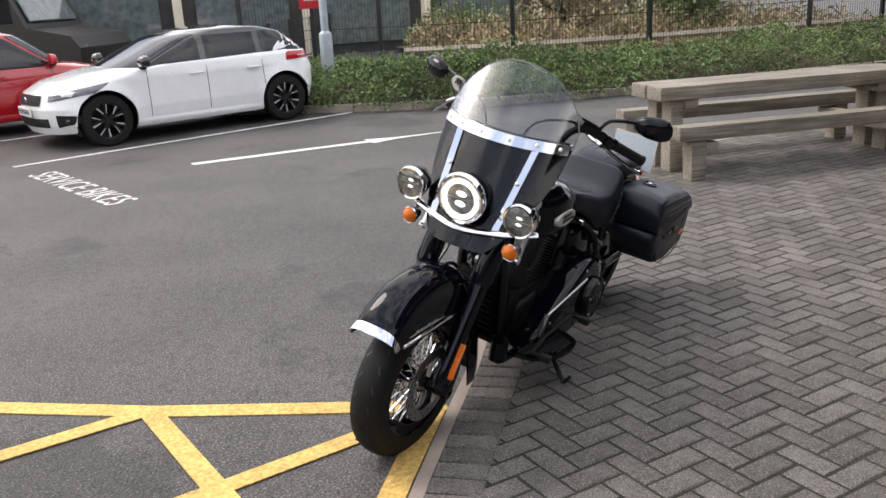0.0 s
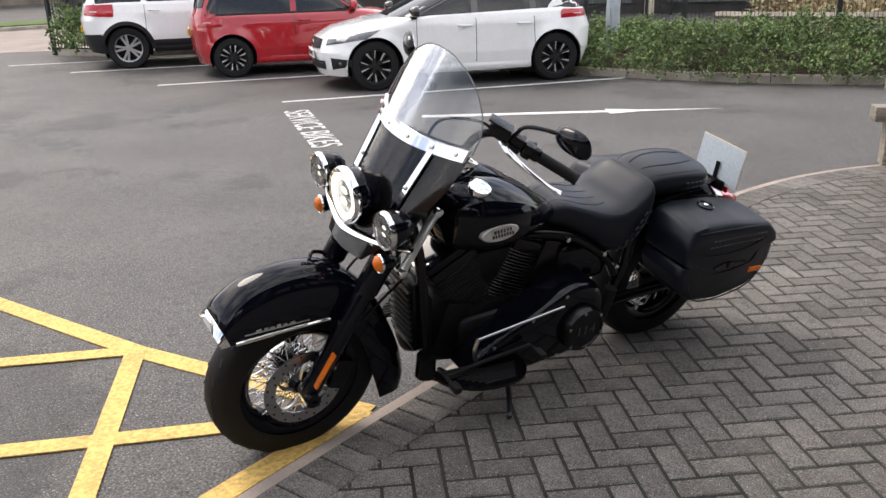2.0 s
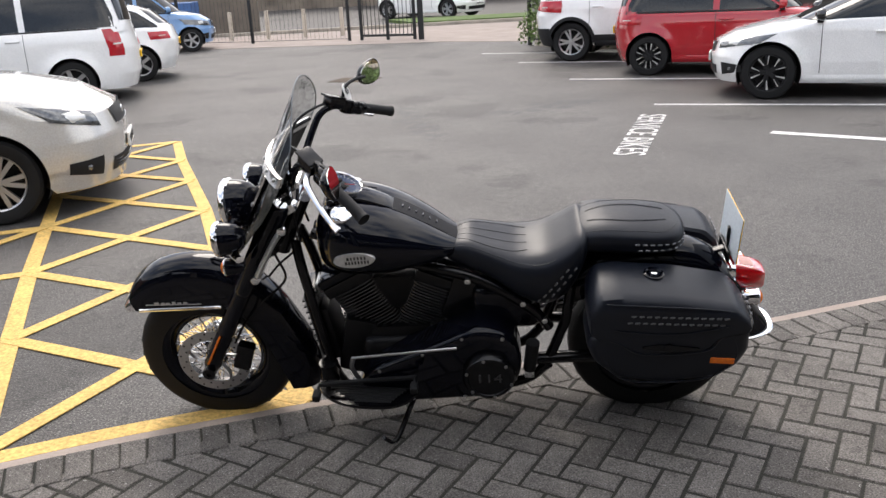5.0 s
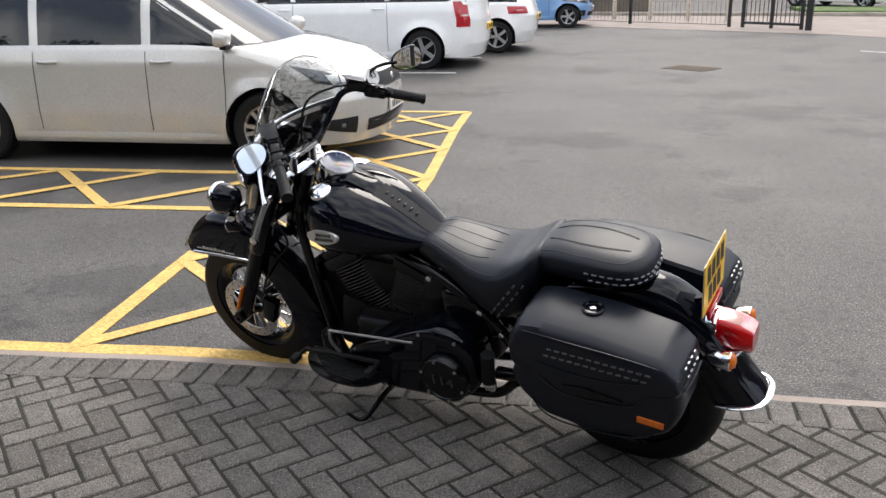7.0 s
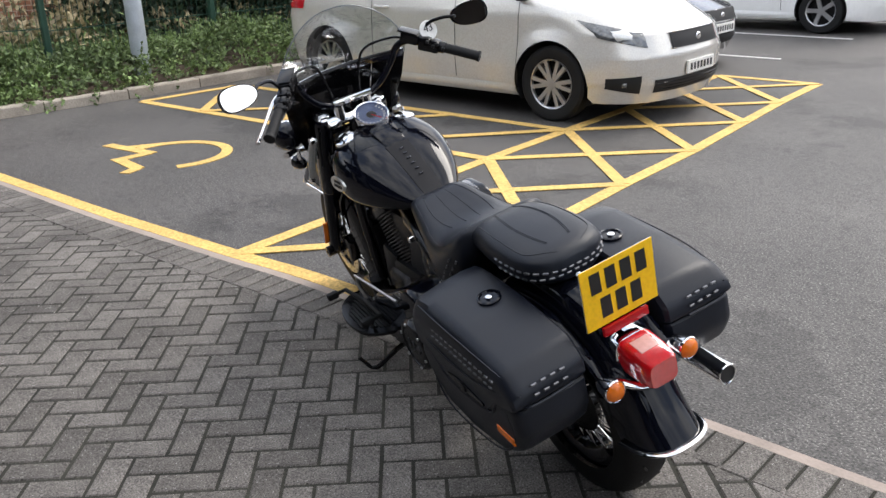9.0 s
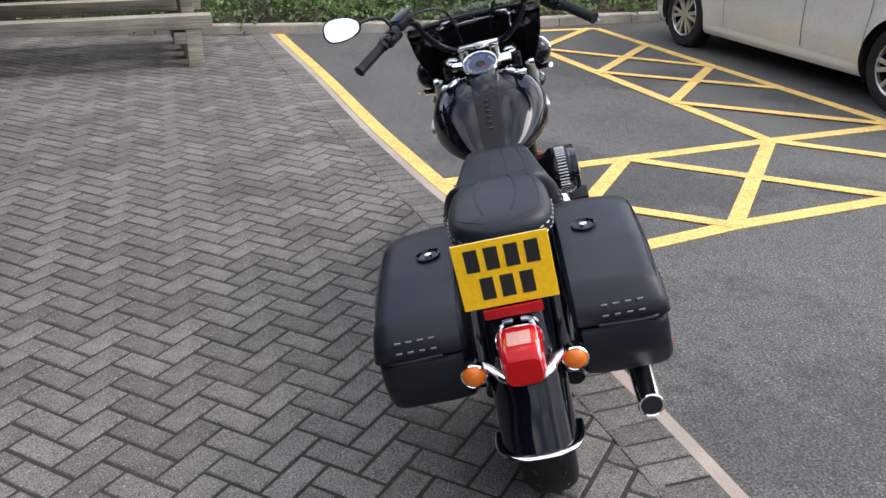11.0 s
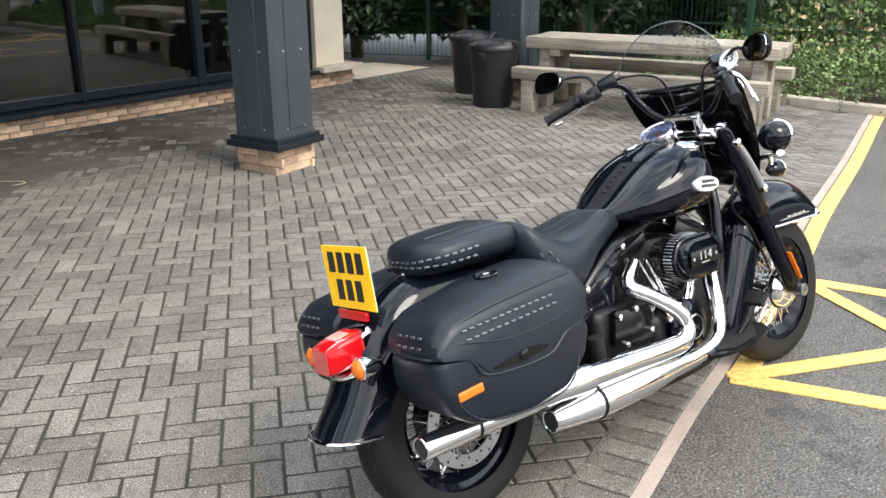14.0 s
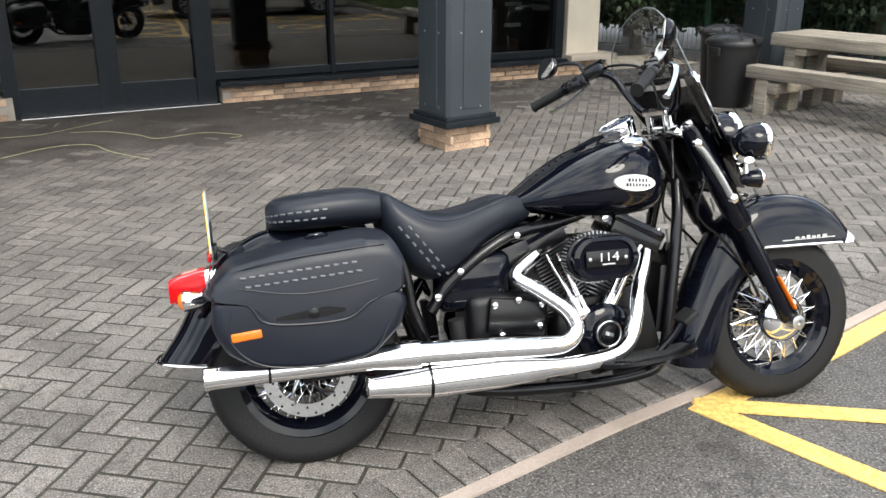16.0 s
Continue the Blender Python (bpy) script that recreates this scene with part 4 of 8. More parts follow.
for s in (-1, 1):
    bm = bmesh.new()
    zs = np.linspace(0.86, 1.17, 12)
    skin(bm, [[Vector((sx(s * (0.13 + 0.1 * (z - 0.86)), z) + o, s * (0.13 + 0.1 * (z - 0.86)) + w, z)) for w, o in ((-0.013, 0.004), (-0.013, 0.011), (0.013, 0.011), (0.013, 0.004))] for z in zs])
    part("screen_strip", bm, "chrome", lo, "chrome windscreen strip")
    for y, z in ((s * 0.235, 1.185), (s * 0.16, 1.185), (s * 0.06, 1.185), (s * 0.145, 1.05), (s * 0.135, 0.93)):
        bm = bmesh.new()
        lathe(bm, [(0.008, 0), (0.008, 0.004), (0.003, 0.006)], toward((sx(y, z) + 0.01, y, z), (sx(y, z) + 0.1, y, z + 0.05)), 10)
        part("screen_screw", bm, "steel", lo)
    bm = bmesh.new()
    tube(bm, curve([(1.36, s * 0.19, 0.965), (1.39, s * 0.196, 0.93), (1.44, s * 0.203, 0.85), (1.485, s * 0.205, 0.77)], 5), 0.017, 10, flat=0.6)
    br = part("screen_bracket", bm, "silver", lo, "chrome windscreen bracket")
    for c in ((1.36, s * 0.2, 0.968), (1.483, s * 0.213, 0.775)):
        bm = bmesh.new()
        lathe(bm, [(0.015, -0.012), (0.016, 0.006), (0.009, 0.01), (0.0, 0.01)], Matrix.Translation(c) @ (YAX if s > 0 else Matrix.Rotation(radians(90), 4, "X")), 14)
        part("bracket_bolt", bm, "chrome", br)
bm = bmesh.new()
tube(bm, curve([(sx(y, 1.2) - 0.012, y, 1.2) for y in np.linspace(-0.25, 0.25, 9)], 3), 0.007, 8)
part("rear_brace", bm, "satin_black", lo)

# -- handlebar and controls --
bm = bmesh.new()
half = [(1.325, 0.0, 1.075), (1.325, 0.08, 1.08), (1.315, 0.14, 1.11), (1.29, 0.19, 1.17), (1.26, 0.215, 1.225), (1.22, 0.245, 1.245), (1.17, 0.29, 1.228), (1.03, 0.425, 1.145)]
tube(bm, curve([(x, -y, z) for x, y, z in half[::-1]] + half[1:], 5), 0.0135, 12)
bar = part("handlebar", bm, "gloss_black", bike, "black raised handlebar")
bm = bmesh.new()
box(bm, (1.325, 0, 1.085), (0.045, 0.17, 0.03), None, 0.01)
part("handlebar_clamp", bm, "chrome", bar)
for s in (-1, 1):
    bm = bmesh.new()
    tube(bm, [(1.34, s * 0.06, 1.0), (1.327, s * 0.06, 1.075)], 0.022, 12)
    part("riser", bm, "chrome", bar)
    a, b = Vector((1.118, s * 0.342, 1.198)), Vector((1.018, s * 0.44, 1.139))
    bm = bmesh.new()
    pts = [a.lerp(b, t) for t in np.linspace(0, 1, 24)]
    tube(bm, pts, [0.0215 if i in (0, 1, 22, 23) else (0.0185 if i % 2 else 0.0195) for i in range(24)], 14)
    part("grip", bm, "rubber", bar, "ribbed black rubber grip")
    bm = bmesh.new()
    c = Vector((1.178, s * 0.283, 1.232))
    rot = (b - a).to_track_quat("X", "Z").to_matrix().to_4x4()
    box(bm, c + (b - a) * 0.14, (0.05, 0.044, 0.056), rot, 0.014)
    box(bm, c + (b - a) * 0.42, (0.036, 0.05, 0.05), rot, 0.012)
    box(bm, c + (b - a) * 0.2 + Vector((-0.022, 0, -0.012)), (0.056, 0.024, 0.034), rot, 0.007)
    lathe(bm, [(0.019, -0.012), (0.023, -0.008), (0.023, 0.008), (0.02, 0.014)], Matrix.Translation(a) @ (b - a).to_track_quat("Z", "Y").to_matrix().to_4x4(), 18)
    sw = part("switch_housing", bm, "satin_black", bar)
    for k in range(4):
        bm = bmesh.new()
        box(bm, c + (b - a) * (0.08 + 0.13 * k) + Vector((-0.04, 0, 0.006 - 0.012 * (k % 2))), (0.012, 0.014, 0.012), rot, 0.003)
        part("switch", bm, "plastic", sw)
    bm = bmesh.new()
    pts = curve([(1.21, s * 0.27, 1.235), (1.212, s * 0.325, 1.212), (1.172, s * 0.385, 1.168), (1.125, s * 0.44, 1.13), (1.1, s * 0.465, 1.115)], 5)
    tube(bm, pts, [0.011, 0.012, 0.009, 0.008, 0.012], 8, flat=0.6)
    part("lever", bm, "chrome", bar, "polished control lever")
    bm = bmesh.new()
    box(bm, (1.205, s * 0.262, 1.255), (0.075, 0.055, 0.042), rot, 0.01)
    box(bm, (1.205, s * 0.262, 1.28), (0.08, 0.058, 0.008), rot, 0.003)
    part("master_cylinder", bm, "satin_black", bar)
    bm = bmesh.new()
    tube(bm, curve([(1.18, s * 0.3, 1.25), (1.17, s * 0.33, 1.29), (1.14, s * 0.38, 1.3), (1.105, s * 0.42, 1.295)], 5), 0.007, 8)
    st = part("mirror_stem", bm, "satin_black", bar)
    # mirror shell: a rounded tear-drop facing back
    bm = bmesh.new()
    mm = Matrix.Translation((1.095, s * 0.475, 1.292)) @ Matrix.Rotation(radians(4 if s > 0 else -25), 4, "Z") @ Matrix.Rotation(radians(17 if s > 0 else 8), 4, "Y")
    out = []
    for k in range(28):
        a2 = 2 * math.pi * k / 28
        out.append((0.072 * math.copysign(abs(math.cos(a2)) ** 0.8, math.cos(a2)) * s, (0.044 + 0.009 * math.cos(a2)) * math.copysign(abs(math.sin(a2)) ** 0.85, math.sin(a2))))
    skin(bm, [[mm @ Vector((dx, y * q, z * q)) for y, z in out] for dx, q in ((-0.004, 1.0), (0.004, 1.03), (0.016, 0.92), (0.028, 0.6), (0.032, 0.2))])
    mr = part("mirror", bm, "gloss_black", bar, "tear-drop rear-view mirror")
    bm = bmesh.new()
    skin(bm, [[mm @ Vector((dx, y * q, z * q)) for y, z in out] for dx, q in ((-0.0045, 0.93), (-0.006, 0.92))])
    part("mirror_glass", bm, "mirror", mr, "silvered glass", smooth=0)
# cables
for s in (-1, 1):
    bm = bmesh.new()
    tube(bm, curve([(1.21, s * 0.26, 1.245), (1.25, s * 0.2, 1.27), (1.33, s * 0.1, 1.24), (1.36, s * 0.06, 1.1), (1.35, s * 0.05, 1.0), (1.33, s * 0.08, 0.85)], 6), 0.005, 8)
    part("cable", bm, "satin_black", bike)
    bm = bmesh.new()
    tube(bm, curve([(1.38, s * 0.1, 0.95), (1.42, s * 0.13, 0.85), (1.4, s * 0.12, 0.72), (1.5, s * 0.12, 0.62), (1.6, s * 0.1, 0.5), (1.66, s * 0.09, 0.4)], 6), 0.005, 8)
    part("brake_hose", bm, "satin_black", bike)
# round sticker
bm = bmesh.new()
mst = Matrix.Translation((1.165, -0.325, 1.268)) @ Matrix.Rotation(radians(-70), 4, "Y")
lathe(bm, [(0.036, -0.0015), (0.037, 0.0), (0.036, 0.0015)], mst, 28)
stk = part("number_tag", bm, "paper_white", bike, "round white tag numbered 43")
lettering("tag_number", "43", 0.042, mst @ Matrix.Translation((0.006, 0, 0.003)) @ Matrix.Rotation(radians(-90), 4, "Z"), "ink", stk, thick=0.0006)
lettering("tag_number", "43", 0.042, mst @ Matrix.Rotation(radians(180), 4, "X") @ Matrix.Translation((0.006, 0, 0.003)) @ Matrix.Rotation(radians(-90), 4, "Z"), "ink", stk, thick=0.0006)

# -- tank --
TX = [1.275, 1.262, 1.235, 1.16, 1.06, 0.96, 0.86, 0.78, 0.73, 0.715]
TW = [0.05, 0.11, 0.165, 0.212, 0.222, 0.2, 0.158, 0.108, 0.06, 0.02]
TT = [0.9, 0.945, 0.98, 1.008, 0.99, 0.952, 0.895, 0.842, 0.815, 0.805]
TB = [0.83, 0.775, 0.748, 0.735, 0.735, 0.742, 0.755, 0.772, 0.785, 0.795]
xs = np.linspace(0, 1, 40)
src = np.linspace(0, 1, len(TX))
smoothed = [np.array([v for v in [p.z for p in curve([(i, 0, q) for i, q in enumerate(arr)], 4)]]) for arr in (TX, TW, TT, TB)]
rings = []
for x, w, t, b in zip(*smoothed):
    ring = []
    for k in range(36):
        a = 2 * math.pi * k / 36
        ca, sa = math.cos(a), math.sin(a)
        yy = w * math.copysign(abs(ca) ** 0.72, ca)
        mid = b + (t - b) * 0.45
        zz = mid + ((t - mid) if sa > 0 else (mid - b)) * math.copysign(abs(sa) ** 0.78, sa)
        # shallow saddle along the middle of the top
        zz -= 0.012 * max(0, sa) * math.exp(-(yy / 0.05) ** 2) * min(1, w / 0.15)
        ring.append(Vector((x, yy, zz)))
    rings.append(ring)
bm = bmesh.new()
skin(bm, rings)
tank = part("fuel_tank", bm, "gloss_black", bike, "glossy black teardrop fuel tank", smooth=60)
tz = lambda x: float(np.interp(-x, -smoothed[0], smoothed[2]))
# console and leather strap on the tank
bm = bmesh.new()
rr = []
for x, w, h in ((1.235, 0.03, 0.012), (1.22, 0.055, 0.03), (1.16, 0.06, 0.034), (1.08, 0.055, 0.026), (1.02, 0.05, 0.018), (0.985, 0.046, 0.01), (0.975, 0.03, 0.002)):
    z = tz(x) - 0.012
    rr.append([Vector((x, -w, z - 0.01)), Vector((x, -w * 0.9, z + h * 0.7)), Vector((x, -w * 0.5, z + h)), Vector((x, 0, z + h * 1.05)), Vector((x, w * 0.5, z + h)), Vector((x, w * 0.9, z + h * 0.7)), Vector((x, w, z - 0.01))])
skin(bm, rr)
M["stud_dark"] = mk("stud_dark", (0.05, 0.05, 0.055), 0.25, metal=0.8, var=0.1)
cons = part("tank_console", bm, "gloss_black", tank)
bm = bmesh.new()
rr = []
for x in np.linspace(0.985, 0.735, 12):
    z = tz(x) - 0.008
    w = 0.047 - 0.01 * (0.985 - x) / 0.25
    rr.append([Vector((x, -w, z - 0.008)), Vector((x, -w, z + 0.004)), Vector((x, 0, z + 0.006)), Vector((x, w, z + 0.004)), Vector((x, w, z - 0.008))])
skin(bm, rr)
M["strap_leather"] = mk("strap_leather", (0.01, 0.01, 0.012), 0.6, spec=0.2, var=0.12, bump=0.15, bscale=300, fine=0.1)
strap = part("tank_strap", bm, "strap_leather", tank, "black leather strip with studs")
for k in range(6):
    bm = bmesh.new()
    x = 0.95 - 0.024 * k
    box(bm, (x, 0, tz(x) + 0.0), (0.007, 0.018, 0.006), Matrix.Rotation(radians(28), 4, "Y"), 0.002, 1)
    part("strap_stud", bm, "stud_dark", strap)
ms = Matrix.Translation((1.16, 0, tz(1.16) + 0.026)) @ Matrix.Rotation(radians(-26), 4, "Y")
bm = bmesh.new()
lathe(bm, [(0.058, -0.045), (0.063, -0.02), (0.067, 0.0), (0.069, 0.014), (0.066, 0.02), (0.062, 0.018), (0.0605, 0.01)], ms, 40, cap=False)
sp = part("speedometer", bm, "chrome", tank, "round speedometer with chrome bezel")
bm = bmesh.new()
lathe(bm, [(0.0, 0.009), (0.061, 0.009)], ms, 36)
part("dial", bm, "dial", sp, "dark blue-grey dial")
for k in range(17):
    a = radians(-220 + 260 * k / 16)
    bm = bmesh.new()
    box(bm, (0.051 * math.sin(a), 0.051 * math.cos(a), 0.0098), (0.003, 0.009, 0.0008), Matrix.Rotation(-a, 4, "Z"))
    bm.transform(ms)
    part("dial_mark", bm, "paper_white", sp, smooth=0)
bm = bmesh.new()
lathe(bm, [(0.0, 0.0098), (0.02, 0.0098)], ms, 28)
part("dial_centre", bm, "ink", sp)
bm = bmesh.new()
box(bm, (-0.018, -0.012, 0.0108), (0.044, 0.0035, 0.0012), Matrix.Rotation(radians(34), 4, "Z"))
bm.transform(ms)
part("needle", bm, "red_lens", sp, smooth=0)
bm = bmesh.new()
lathe(bm, [(0.061, 0.0145), (0.03, 0.0158), (0, 0.016)], ms, 32, cap=False)
part("dial_glass", bm, clear("dial_glass", (0.95, 0.96, 0.98), 0.03, 1.16, 0.02), sp)
for s in (-1, 1):
    bm = bmesh.new()
    lathe(bm, [(0.04, -0.012), (0.043, 0.004), (0.04, 0.012), (0.03, 0.017), (0, 0.019)], Matrix.Translation((1.155, s * 0.128, 0.985)) @ Matrix.Rotation(radians(s * -17), 4, "X") @ Matrix.Rotation(radians(-5), 4, "Y"), 30)
    part("tank_cap", bm, "chrome", tank, "chrome tank cap")
    # oval badge following the flank
    mb = Matrix.Translation((1.112, s * 0.2205, 0.853)) @ Matrix.Rotation(radians(s * -3), 4, "Z") @ Matrix.Rotation(radians(8 * s), 4, "X") @ Matrix.Rotation(radians(5), 4, "Y")
    bm = bmesh.new()
    skin(bm, [[mb @ Vector((0.075 * q * math.cos(a), s * o, 0.028 * q * math.sin(a))) for a in np.linspace(0, 2 * math.pi, 36, endpoint=False)] for q, o in ((1.02, -0.012), (1.0, 0.004), (0.96, 0.0065), (0.9, 0.006))])
    bd = part("tank_badge", bm, "silver", tank, "oval silver tank badge with dark lettering bars")
    for row, (z, x0, x1) in enumerate(((0.008, -0.022, 0.04), (-0.008, -0.03, 0.05))):
        n = 6 if row == 0 else 8
        for k in range(n):
            bm = bmesh.new()
            x = x0 + (x1 - x0) * k / (n - 1)
            if s > 0:
                x = -x
            box(bm, (x, s * 0.0075, z), (0.0058 if k else 0.008, 0.002, 0.011))
            bm.transform(mb)
            part("badge_bar", bm, "ink", bd, smooth=0)


# -- seats --
def pad(name, st, mat, label, n=28, power=(0.6, 0.75), dish=0.0):
    """A cushion: stations of x, half width, top and bottom."""
    sm = [np.array([p.z for p in curve([(i, 0, q[j]) for i, q in enumerate(st)], 5)]) for j in range(4)]
    rings = []
    for x, w, t, b in zip(*sm):
        ring = []
        for k in range(n):
            a = 2 * math.pi * k / n
            ca, sa = math.cos(a), math.sin(a)
            yy = w * math.copysign(abs(ca) ** power[0], ca)
            mid = b + (t - b) * 0.55
            zz = mid + ((t - mid) if sa > 0 else (mid - b)) * math.copysign(abs(sa) ** power[1], sa)
            zz += dish * max(0, sa) * ((yy / max(w, 0.01)) ** 2 - 0.5)
            ring.append(Vector((x, yy, zz)))
        rings.append(ring)
    bm = bmesh.new()
    skin(bm, rings)
    return part(name, bm, mat, bike, label, smooth=60), sm


seat, ssm = pad("rider_seat", [(0.805, 0.03, 0.79, 0.77), (0.79, 0.085, 0.815, 0.745), (0.72, 0.115, 0.838, 0.715), (0.62, 0.145, 0.815, 0.668), (0.53, 0.175, 0.797, 0.605), (0.44, 0.192, 0.805, 0.572), (0.36, 0.185, 0.845, 0.61), (0.31, 0.165, 0.875, 0.7), (0.285, 0.13, 0.87, 0.76)], "leather", "black stitched leather rider seat", dish=0.014)
pill, psm = pad("pillion_seat", [(0.332, 0.06, 0.83, 0.785), (0.315, 0.108, 0.862, 0.775), (0.24, 0.132, 0.888, 0.77), (0.13, 0.146, 0.889, 0.769), (0.03, 0.144, 0.88, 0.768), (-0.025, 0.126, 0.872, 0.769), (-0.056, 0.09, 0.86, 0.773), (-0.07, 0.045, 0.845, 0.78)], "leather", "black stitched leather pillion seat", power=(0.7, 0.72))
# stitched seams on the cushions
def seam_on(sm, line, ob, dish, power=(0.6, 0.75)):
    """A thin seam over a cushion's top: line holds x and the share of the half width."""
    pts = []
    for x, f in line:
        w, t, b = (float(np.interp(-x, -sm[0], sm[j])) for j in (1, 2, 3))
        mid = b + (t - b) * 0.55
        ca = min(0.985, abs(f)) ** (1 / power[0])
        z = mid + (t - mid) * math.sqrt(1 - ca * ca) ** power[1] + dish * math.sqrt(1 - ca * ca) * (f * f - 0.5)
        pts.append((x, f * w, z))
    bm = bmesh.new()
    tube(bm, pts, 0.0014, 6)
    part("seam", bm, "leather", ob)


for f in (-0.62, -0.2, 0.2, 0.62):
    seam_on(ssm, [(x, f * (0.72 + 0.28 * math.sin(math.pi * k / 13))) for k, x in enumerate(np.linspace(0.5, 0.77, 14))], seat, 0.014)
for sg in (-1, 1):
    for o in (0.27, 0.31):
        seam_on(psm, [(x, sg * (o + 0.12 * math.sin(math.pi * k / 13))) for k, x in enumerate(np.linspace(0.0, 0.28, 14))], pill, 0.0, (0.7, 0.72))
    seam_on(psm, [(x, sg * (0.8 - 0.5 * max(0.0, (0.02 - x) / 0.07) ** 2)) for x in np.linspace(-0.045, 0.3, 24)], pill, 0.0, (0.7, 0.72))
    seam_on(ssm, [(x, sg * 0.86) for x in np.linspace(0.4, 0.77, 16)], seat, 0.014)
bm = bmesh.new()
box(bm, (0, 0, 0), (0.0175, 0.0065, 0.007), bev=0.002, seg=1)
stud_me = finish("stud", bm, "satin_black", 0)
stud_me.materials.clear()
M["stud"] = mk("stud", (0.2, 0.2, 0.21), 0.28, metal=0.95, var=0.1)
stud_me.materials.append(M["stud"])


def stud(parent, m):
    ob = new("stud", stud_me)
    ob.parent = parent
    ob.matrix_basis = m
    return ob


def surf(sm, x, f, s, power=(0.6, 0.75)):
    """A place on a cushion's flank: f is the height as a share from the bottom."""
    w = float(np.interp(-x, -sm[0], sm[1]))
    t = float(np.interp(-x, -sm[0], sm[2]))
    b = float(np.interp(-x, -sm[0], sm[3]))
    mid = b + (t - b) * 0.55
    z = b + (t - b) * f
    sa = min(0.999, abs(z - mid) / ((t - mid) if z > mid else (mid - b))) ** (1 / power[1])
    return Vector((x, s * (w * (math.sqrt(1 - sa * sa)) ** power[0] + 0.001), z))


for s in (-1, 1):
    for k in range(7):
        for o in (0, 0.03):
            x = 0.33 + 0.02 * k + o
            z = 0.76 - 0.026 * k
            f = (z - float(np.interp(-x, -ssm[0], ssm[3]))) / (float(np.interp(-x, -ssm[0], ssm[2])) - float(np.interp(-x, -ssm[0], ssm[3])))
            if 0.06 < f < 0.9:
                stud(seat, Matrix.Translation(surf(ssm, x, f, s)) @ Matrix.Rotation(radians(52), 4, "Y"))
# two rows of studs along the pillion's flanks and round its rear
for f in (0.34, 0.56):
    half = [surf(psm, float(x), f, 1, (0.7, 0.72)) for x in np.linspace(0.12, float(psm[0].min()), 40)]
    loop = half + [Vector((p.x, -p.y, p.z)) for p in reversed(half)]
    run = 0.008 if f > 0.5 else 0.02
    for a, b in zip(loop, loop[1:]):
        d = b - a
        while run < d.length:
            p = a + d * (run / d.length)
            stud(pill, Matrix.Translation(p) @ d.to_track_quat("X", "Z").to_matrix().to_4x4())
            run += 0.0265
        run -= d.length
bm = bmesh.new()
lathe(bm, [(0.012, 0), (0.012, 0.008), (0.005, 0.012)], Matrix.Translation((-0.06, 0, 0.782)) @ Matrix.Rotation(radians(-50), 4, "Y"), 12)
part("seat_screw", bm, "chrome", pill)

# -- rear mudguard --
RC = dense([(0.36, 0.69), (0.22, 0.755), (0.07, 0.78), (-0.07, 0.775), (-0.17, 0.735), (-0.255, 0.66), (-0.32, 0.565), (-0.375, 0.47), (-0.432, 0.392)])
RS = dense([(0.33, 0.56), (0.22, 0.6), (0.07, 0.62), (-0.05, 0.6), (-0.13, 0.57), (-0.185, 0.52), (-0.225, 0.47), (-0.255, 0.42), (-0.285, 0.375)])
bm = bmesh.new()
skin_thick(bm, chan(RC, RS, 0.1))
rf = part("rear_mudguard", bm, "gloss_black", bike, "glossy black rear mudguard")
bm = bmesh.new()
tube(bm, [(p.x - 0.004, p.y * 1.05, p.z) for p in chan(RC, RS, 0.1, 20)[-1]], 0.012, 8, flat=0.5)
part("mudguard_tip", bm, "chrome", rf, "chrome rear tip")
for s in (-1, 1):
    bm = bmesh.new()
    tube(bm, curve([(0.36, s * 0.112, 0.64), (0.15, s * 0.114, 0.7), (-0.05, s * 0.114, 0.7), (-0.2, s * 0.112, 0.63), (-0.3, s * 0.108, 0.53)], 5), 0.016, 8, flat=0.4)
    part("mudguard_strut", bm, "gloss_black", rf)

# -- tail lamp, number plate --
bm = bmesh.new()
rings = []
for x, w, h, z in ((-0.262, 0.055, 0.045, 0.625), (-0.285, 0.058, 0.05, 0.62), (-0.345, 0.055, 0.046, 0.611), (-0.375, 0.05, 0.041, 0.604), (-0.384, 0.044, 0.035, 0.602)):
    rings.append([Vector((x, w * math.copysign(abs(math.cos(a)) ** 0.45, math.cos(a)), z + h * math.copysign(abs(math.sin(a)) ** 0.45, math.sin(a)))) for a in np.linspace(0, 2 * math.pi, 24, endpoint=False)])
skin(bm, rings)
M["red_clear"] = mk("red_clear", (0.62, 0.006, 0.01), 0.08, spec=0.25, var=0.05)
M["red_clear"].node_tree.nodes["Principled BSDF"].inputs["Transmission Weight"].default_value = 0.35
M["red_clear"].node_tree.nodes["Principled BSDF"].inputs["IOR"].default_value = 1.4
tl = part("tail_lamp", bm, "red_clear", bike, "red tail lamp with chrome base")
bm = bmesh.new()
rings = []
for x, w, h, z in ((-0.225, 0.045, 0.04, 0.635), (-0.24, 0.06, 0.05, 0.628), (-0.272, 0.062, 0.052, 0.62), (-0.276, 0.05, 0.045, 0.62)):
    rings.append([Vector((x, w * math.copysign(abs(math.cos(a)) ** 0.6, math.cos(a)), z + h * math.copysign(abs(math.sin(a)) ** 0.6, math.sin(a)))) for a in np.linspace(0, 2 * math.pi, 24, endpoint=False)])
skin(bm, rings)
part("lamp_base", bm, "chrome", tl)
bm = bmesh.new()
box(bm, (-0.318, 0, 0.6605), (0.05, 0.06, 0.006), Matrix.Rotation(radians(-11), 4, "Y"), 0.002)
part("window_lens", bm, glow("clear_window", (0.55, 0.3, 0.27), 0.05, 0.15), tl, "pale clear window")
bm = bmesh.new()
